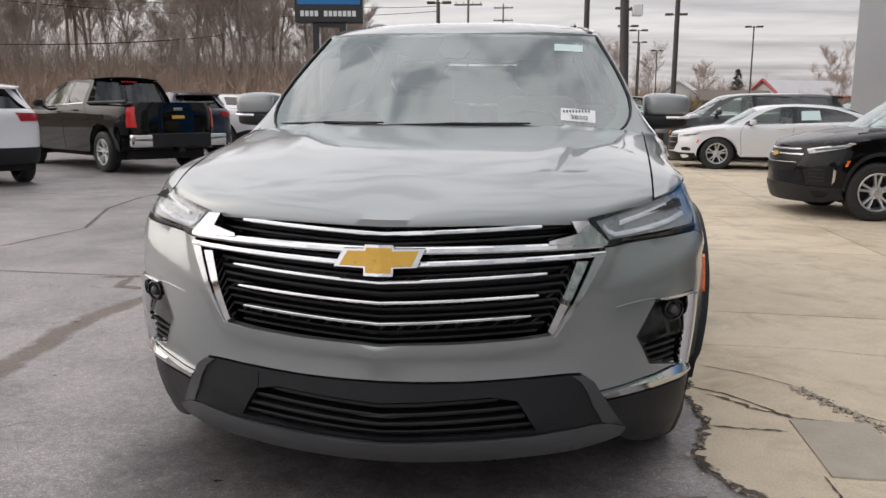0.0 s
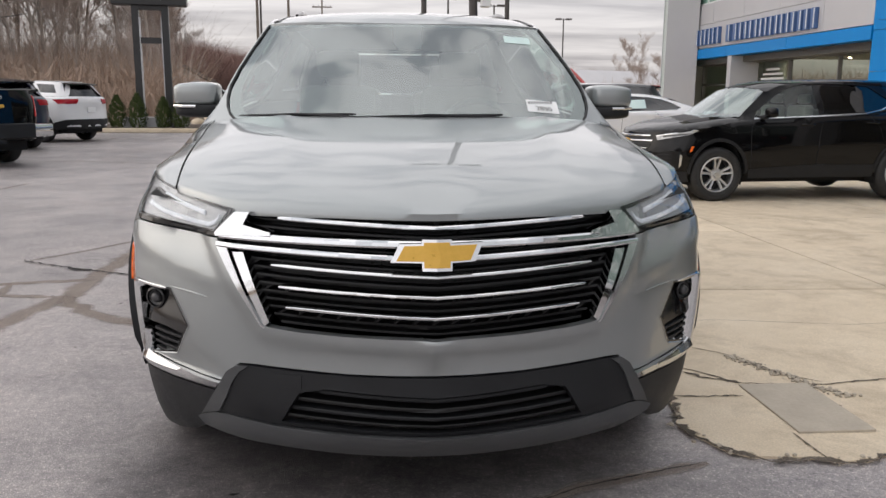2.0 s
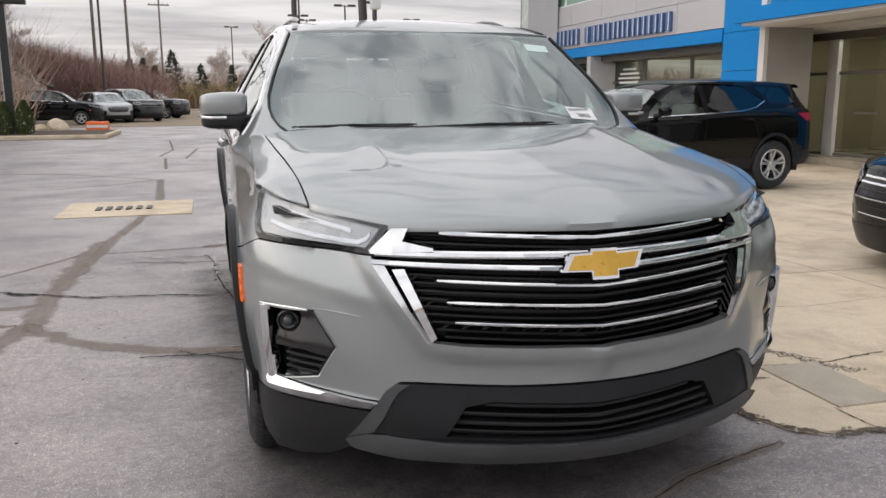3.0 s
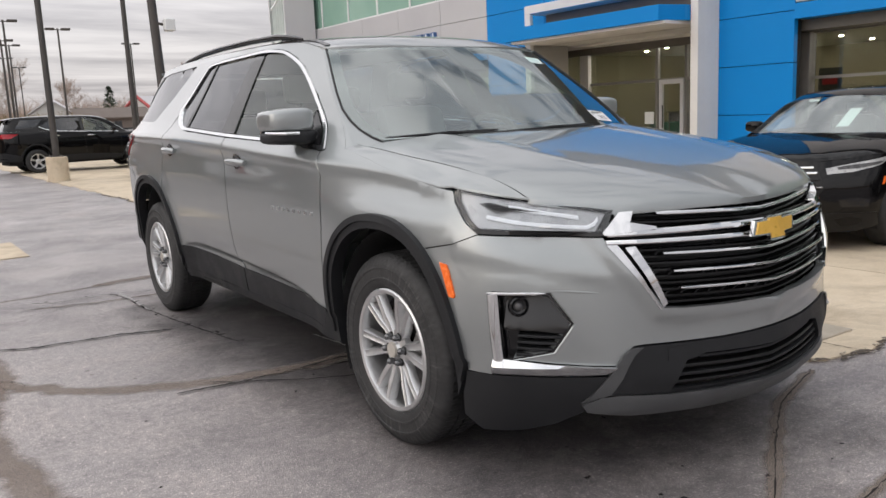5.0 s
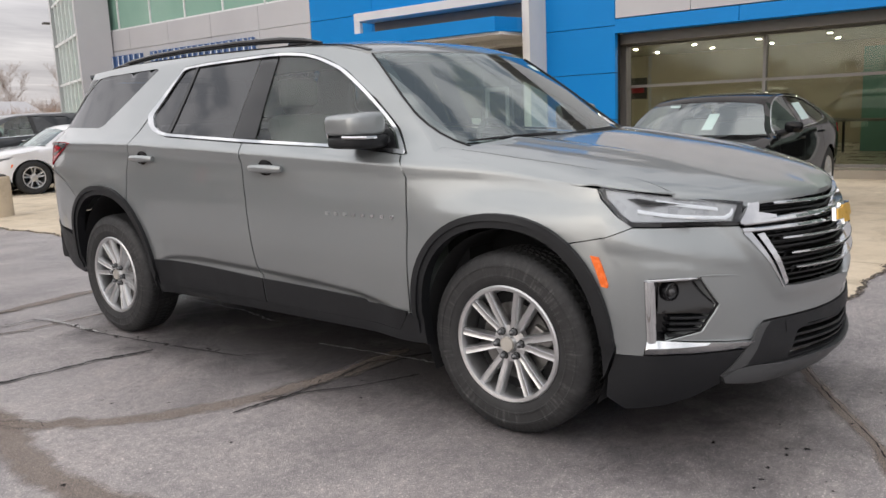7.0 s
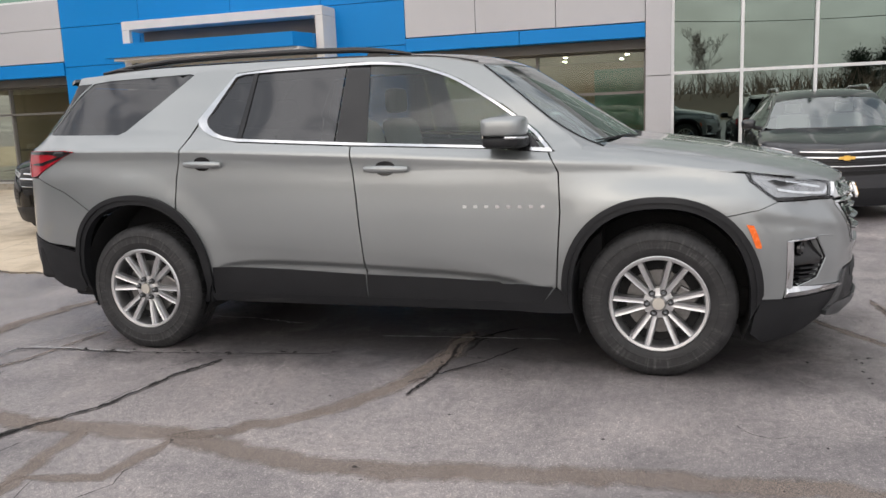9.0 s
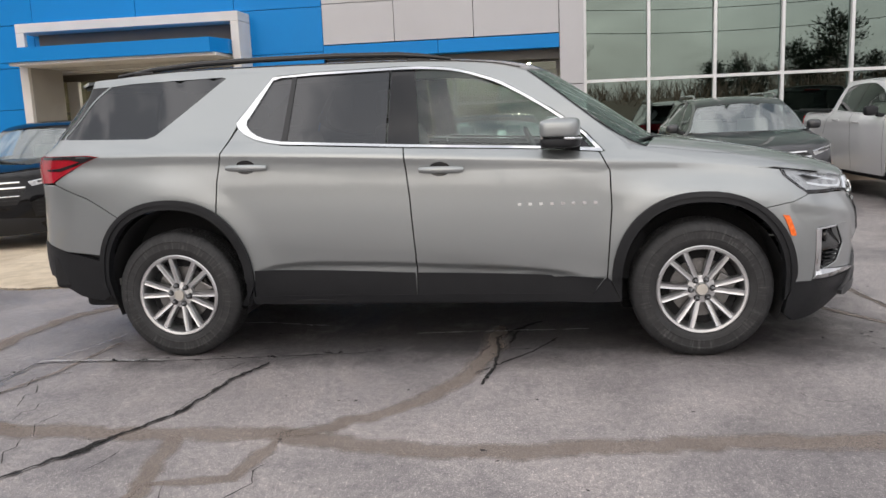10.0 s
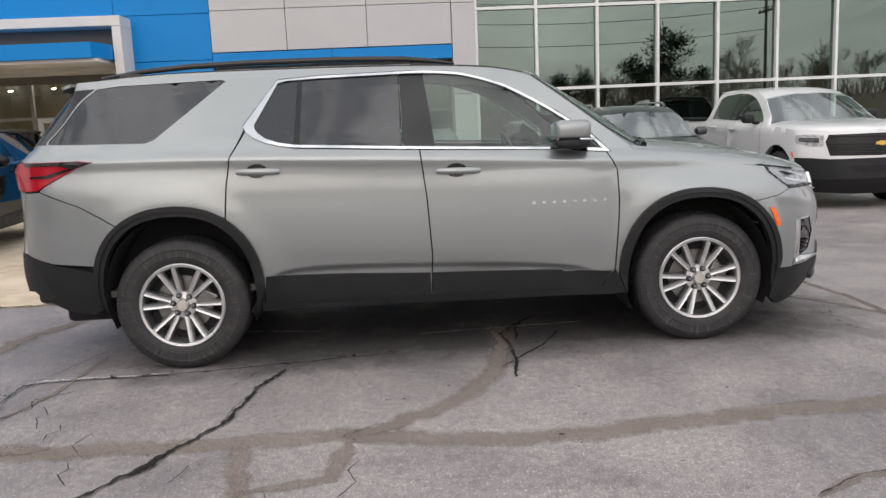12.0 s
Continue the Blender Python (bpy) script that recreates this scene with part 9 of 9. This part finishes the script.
def pine(seed, h, place):
    """A broad pine: bare lower trunk, uneven limbs, and needle tufts in separate clumps."""
    r = random.Random(seed)
    t = thing("pine_tree", place, "broad dark pine with uneven clumps of needles", "tree", "conifers round the lot")
    limbs, v, f = bmesh.new(), [], []
    part("trunk", tube(bmesh.new(), [(0, 0, 0), (0.2, 0.1, h * 0.5), (0.1, -0.1, h)], [h * 0.022, h * 0.014, 0.03], 7), BARK, t, smooth=60)
    for i in range(26):
        z = h * (0.16 + 0.80 * (i + r.random()) / 26)
        a = r.uniform(0, 6.283)
        R = h * 0.36 * (1.12 - z / h) ** 0.7 * r.uniform(0.45, 1.15)
        tip = Vector((R * math.cos(a), R * math.sin(a), z + R * r.uniform(0.0, 0.35)))
        tube(limbs, [(0.1, 0, z), tip * 0.55 + Vector((0, 0, 0.45 * z)), tip], [0.07, 0.05, 0.02], 4, cap=False)
        for u in (0.5, 0.8, 1.0):
            c0 = Vector((0.1, 0, z)).lerp(tip, u)
            s0 = h * 0.085 * r.uniform(0.7, 1.3)
            for j in range(60):
                q = Vector((r.gauss(0, 1), r.gauss(0, 1), r.gauss(0, 0.55))) * s0 * 0.7
                e = (q.normalized() + Vector((0, 0, 0.5))) * r.uniform(0.15, 0.4)
                w = Vector((r.uniform(-1, 1), r.uniform(-1, 1), r.uniform(-0.5, 0.5))).normalized() * 0.10
                k = len(v)
                v.extend((c0 + q - w, c0 + q + w, c0 + q + e))
                f.append((k, k + 1, k + 2))
    part("limbs", limbs, BARK, t)
    raw("crown", v, f, NEEDLE, t)
    return t


def arborvitae(x, y, h, seed):
    r = random.Random(seed)
    t = thing("shrub", pose(x, y, 0.155), "small upright green conifer shrub in mulch", "shrub", "shrubs under the sign")
    part("stem", tube(bmesh.new(), [(0, 0, 0), (0, 0, h * 0.8)], [0.03, 0.01], 5), BARK, t)
    v, f = [], []
    for i in range(900):
        z = h * r.random()
        R = 0.34 * h * 0.9 * math.sin(math.pi * min(0.97, 0.25 + 0.75 * z / h)) ** 0.8 * r.uniform(0.7, 1.0)
        a = r.uniform(0, 6.283)
        c = Vector((R * math.cos(a), R * math.sin(a), z))
        e = Vector((0.05 * math.cos(a), 0.05 * math.sin(a), r.uniform(0.05, 0.12)))
        w = Vector((-math.sin(a), math.cos(a), 0)) * 0.03
        k = len(v)
        v.extend((c - w, c + w, c + e))
        f.append((k, k + 1, k + 2))
    raw("foliage", v, f, SHRUB, t)


def brush(name, label, mat, n, region, seed, h=(0.8, 2.6), base=None, w=0.03):
    """Upright tangled stems over a region given by a function of two random numbers."""
    g = np.random.default_rng(seed)
    v, f = [], []
    for i in range(n):
        x, y = region(g.random(), g.random())
        z = base(x, y) if base else 0.0
        L = g.uniform(*h)
        a = g.uniform(0, 6.283)
        lean = g.uniform(0, 0.9) * L
        w2 = w * g.uniform(0.6, 1.6)
        k = len(v)
        c, s = math.cos(a), math.sin(a)
        b = g.uniform(0, 6.283)
        v += [(x - c * w2, y - s * w2, z), (x + c * w2, y + s * w2, z), (x + lean * math.cos(b), y + lean * math.sin(b), z + L)]
        f.append((k, k + 1, k + 2))
        # two side shoots off each stem
        for u in (0.35, 0.6):
            px, py, pz = x + lean * u * math.cos(b), y + lean * u * math.sin(b), z + L * u
            e, m = g.uniform(0, 6.283), g.uniform(0.25, 0.5) * L
            k = len(v)
            v += [(px - c * w2 * 0.5, py - s * w2 * 0.5, pz), (px + c * w2 * 0.5, py + s * w2 * 0.5, pz), (px + m * math.cos(e), py + m * math.sin(e), pz + m * g.uniform(0.2, 1.0))]
            f.append((k, k + 1, k + 2))
    return raw(name, v, f, mat, None, label, "brush", "stuff")


def berm_z(x, y):
    """A low wooded rise beyond the lot."""
    d = math.hypot(x + 2, y)
    return 2.2 * smooth01(36, 58, d) * smooth01(-4, -16, x) + 0.5 * smooth01(70, 110, d)


bm = bmesh.new()
cols = []
for i in range(49):
    a = radians(60 + 225 * i / 48)
    row = []
    for j, d in enumerate((36, 42, 50, 58, 75, 110, 180)):
        dd = max(d, 38 + 42 * smooth01(115, 92, math.degrees(a)))if j == 0 else d + 40 * smooth01(118, 92, math.degrees(a))
        x, y = dd * math.cos(a), dd * math.sin(a)
        row.append(bm.verts.new((x, y, 0.01 if j == 0 else 0.05 + berm_z(x, y))))
    cols.append(row)
for a, b in zip(cols, cols[1:]):
    for j in range(6):
        bm.faces.new((a[j], a[j + 1], b[j + 1], b[j]))
bmesh.ops.recalc_face_normals(bm, faces=bm.faces)
solid("wooded_bank", bm, LITTER, "leaf-strewn brown bank under the bare woods", "bank", kind="structure", smooth=60)


def arc(a0, a1, d0, d1):
    def f(u, v):
        a, d = radians(a0 + (a1 - a0) * u), d0 + (d1 - d0) * v
        return d * math.cos(a), d * math.sin(a)
    return f


brush("brush", "brown leafless undergrowth under the trees", BRUSH, 15000, arc(103, 150, 38, 60), 3, (0.8, 3.4), berm_z, 0.035)
brush("brush", "tangled brown branches high in the wood", TWIG, 7000, arc(103, 150, 42, 68), 13, (2.0, 6.0), berm_z, 0.018)
brush("brush", "reddish leafless thicket beside the lot", RED_BRUSH, 26000, arc(94.5, 104, 52, 80), 4, (0.8, 3.9), berm_z, 0.022)
brush("brush", "tan dry grass and scrub beyond the gravel", TAN_BRUSH, 9000, arc(80, 98, 84, 125), 5, (0.8, 3.0), berm_z, 0.08)
brush("brush", "brown scrub along the far road", BRUSH, 9000, arc(58, 92, 120, 170), 6, (1.2, 4.2), berm_z, 0.09)
brush("brush", "brown scrub behind the road", BRUSH, 5000, arc(150, 285, 52, 80), 7, (0.8, 2.8), berm_z, 0.05)
brush("brush", "hazy brown tree line in the distance", TWIG, 9000, arc(56, 108, 165, 215), 8, (2.0, 8.0), berm_z, 0.14)
rt = random.Random(21)
base_trees = [bare_tree(40 + k, 12 + 1.3 * k, Matrix.Translation(p)) for k, p in enumerate(((-17.5, 44.0, 0.6), (-22.0, 47.0, 1.2), (-28.5, 45.5, 1.2), (-14.0, 50.0, 1.0)))]
for i in range(32):
    a, d = radians(rt.uniform(104, 148)), rt.uniform(46, 68)
    x, y = d * math.cos(a), d * math.sin(a)
    copy_thing(base_trees[i % 4], pose(x, y, berm_z(x, y) - 0.1, 0, 0, rt.uniform(0, 360)) @ Matrix.Scale(1, 4)).scale = [rt.uniform(0.75, 1.15)] * 3
for i in range(48):
    a, d = radians(rt.uniform(103, 149)), rt.uniform(41, 70)
    x, y = d * math.cos(a), d * math.sin(a)
    copy_thing(base_trees[i % 4], pose(x, y, berm_z(x, y) - 0.1, 0, 0, rt.uniform(0, 360))).scale = [rt.uniform(0.36, 0.66)] * 3
for i in range(14):
    a, d = radians(rt.uniform(62, 96)), rt.uniform(118, 160)
    x, y = d * math.cos(a), d * math.sin(a)
    copy_thing(base_trees[i % 4], pose(x, y, 0.0, 0, 0, rt.uniform(0, 360))).scale = [rt.uniform(0.55, 0.85)] * 3
for i in range(22):
    a, d = radians(rt.uniform(155, 280)), rt.uniform(70, 95)
    x, y = d * math.cos(a), d * math.sin(a)
    copy_thing(base_trees[i % 4], pose(x, y, 0.0, 0, 0, rt.uniform(0, 360))).scale = [rt.uniform(0.4, 0.62)] * 3
firs = [evergreen(60 + k, 5.4 + 0.9 * k, Matrix.Translation(p)) for k, p in enumerate(((-9.0, 92.0, 0.0), (-4.5, 90.0, 0.0), (28.0, 126.0, 0.0)))]
for i, (x, y, s) in enumerate([(-6.6, 95, 0.9), (-1.6, 93, 0.8), (1.8, 96, 0.7), (4.5, 98, 0.8), (-11.5, 94, 0.75), (-8, 98, 0.8), (24, 130, 0.8), (20, 128, 0.7)]):
    copy_thing(firs[i % 3], pose(x, y, 0.0, 0, 0, 40 * i)).scale = [s] * 3
big_pine = pine(71, 9.6, pose(-58.0, -26.8, 0))
for x, y, q in ((-58, -22.8, 0.74), (-60, -24.6, 0.66), (-57, -29.8, 0.60), (-58, -14.8, 0.58), (-58, -17.4, 0.58), (-61, -16.0, 0.55), (-60, -20.2, 0.52), (-60, -44.0, 0.6)):
    copy_thing(big_pine, pose(x, y, 0, 0, 0, 57 * y)).scale = [q] * 3
for x, y, q in ((-57, -33.6, 0.62), (-58, -36.4, 0.50), (-57, -42.0, 0.45), (-58, -48.2, 0.58), (-57, -52.0, 0.5), (-60, -19.2, 0.42), (-59, -38.6, 0.42)):
    copy_thing(base_trees[int(-y) % 4], pose(x, y, 0, 0, 0, 83 * y)).scale = [q] * 3
for k, x in enumerate((-9.75, -9.1, -8.4, -7.5, -6.9)):
    arborvitae(x, 26.5, 1.02 + 0.06 * (k % 3), 90 + k)

barrier = thing("traffic_barrier", label="low orange plastic traffic barrier", category="barrier")
ORANGE = mottled("orange_plastic", (0.75, 0.14, 0.03), (0.85, 0.2, 0.05), 0.5, scale=5)
part("body", boxm(-5.75, -4.9, 31.6, 31.9, 0.0, 0.42, 0.05), ORANGE, barrier)
part("stripe", boxm(-5.72, -4.93, 31.585, 31.6, 0.18, 0.28), WHITE_METAL, barrier)
for k, (x, y, s) in enumerate(((-6.7, 31.5, 0.5), (-7.4, 31.8, 0.35))):
    b = bmesh.new()
    bmesh.ops.create_icosphere(b, subdivisions=3, radius=s)
    for v in b.verts:
        v.co *= 0.8 + 0.35 * noise.noise(v.co * 2.2 + Vector((k, 0, 0)))
        v.co.z *= 0.8
    bmesh.ops.translate(b, verts=b.verts, vec=(x, y, s * 0.45))
    solid("boulder", b, CONCRETE, "pale rough boulder at the lot's edge", "boulder", "boulders at the edge", smooth=50)


def shed(name, x, y, deg, w, length, h, roof_h, wall, roof, label):
    s = thing(name, pose(x, y, 0, 0, 0, deg), label, "building", "far buildings")
    part("wall", boxm(-w / 2, w / 2, 0, length, -0.3, h), wall, s)
    for k in (0, 1):
        b = bmesh.new()
        yy = 0.0 if k == 0 else length
        b.faces.new([b.verts.new(p) for p in ((-w / 2, yy, h), (w / 2, yy, h), (0, yy, h + roof_h))])
        part("gable", b, wall, s)
    for sg in (-1, 1):
        b = bmesh.new()
        q = [b.verts.new(p) for p in ((sg * (w / 2 + 0.3), -0.3, h - 0.1), (sg * (w / 2 + 0.3), length + 0.3, h - 0.1), (0, length + 0.3, h + roof_h + 0.05), (0, -0.3, h + roof_h + 0.05))]
        b.faces.new(q)
        r2 = bmesh.ops.extrude_face_region(b, geom=b.faces[:])
        for v in r2["geom"]:
            if isinstance(v, bmesh.types.BMVert):
                v.co.z += 0.2
        bmesh.ops.recalc_face_normals(b, faces=b.faces)
        part("roof", b, roof, s)
    for k in range(3):
        part("window", boxm(w / 2, w / 2 + 0.05, length * (0.2 + 0.25 * k), length * (0.3 + 0.25 * k), 1.0, 2.0), DARK_GLASS, s)
    part("door", boxm(-0.9, 0.9, -0.06, 0.0, -0.3, 2.2), GREY_PANEL, s)
    return s


RED_ROOF = mottled("red_metal_roof", (0.34, 0.05, 0.05), (0.44, 0.08, 0.08), 0.5, scale=1)
PALE_WALL = mottled("pale_siding", (0.55, 0.54, 0.52), (0.65, 0.64, 0.62), 0.7, scale=0.5)
BROWN_ROOF = mottled("brown_shingle", (0.14, 0.115, 0.10), (0.20, 0.17, 0.15), 0.9, scale=0.5)
PALE_ROOF = mottled("pale_metal_roof", (0.50, 0.49, 0.50), (0.60, 0.59, 0.60), 0.5, scale=0.5)
barn = shed("barn", 30.0, 118.0, -62, 6.0, 30.0, 3.2, 2.0, PALE_WALL, PALE_ROOF, "pale metal barn with a red-edged gable")
for sg in (-1, 1):
    part("red_trim", tube(bmesh.new(), [(sg * 3.4, -0.35, 3.15), (0, -0.35, 5.45)], 0.22, 6), RED_ROOF, barn)
    part("red_trim", tube(bmesh.new(), [(sg * 3.4, -0.3, 3.1), (sg * 3.4, 30.3, 3.1)], 0.22, 6), RED_ROOF, barn)
shed("house", 19.5, 112.0, -80, 6.0, 10.0, 2.4, 1.2, BROWN_ROOF, BROWN_ROOF, "long low brown building beyond the lot")
shed("house", 17.3, 112.0, -15, 5.5, 9.0, 3.0, 1.9, PALE_WALL, PALE_ROOF, "pale house with a metal roof")
shed("house", -11.0, 46.0, 20, 3.0, 4.0, 2.0, 0.8, PALE_WALL, BROWN_ROOF, "small pale shed at the wood's edge")
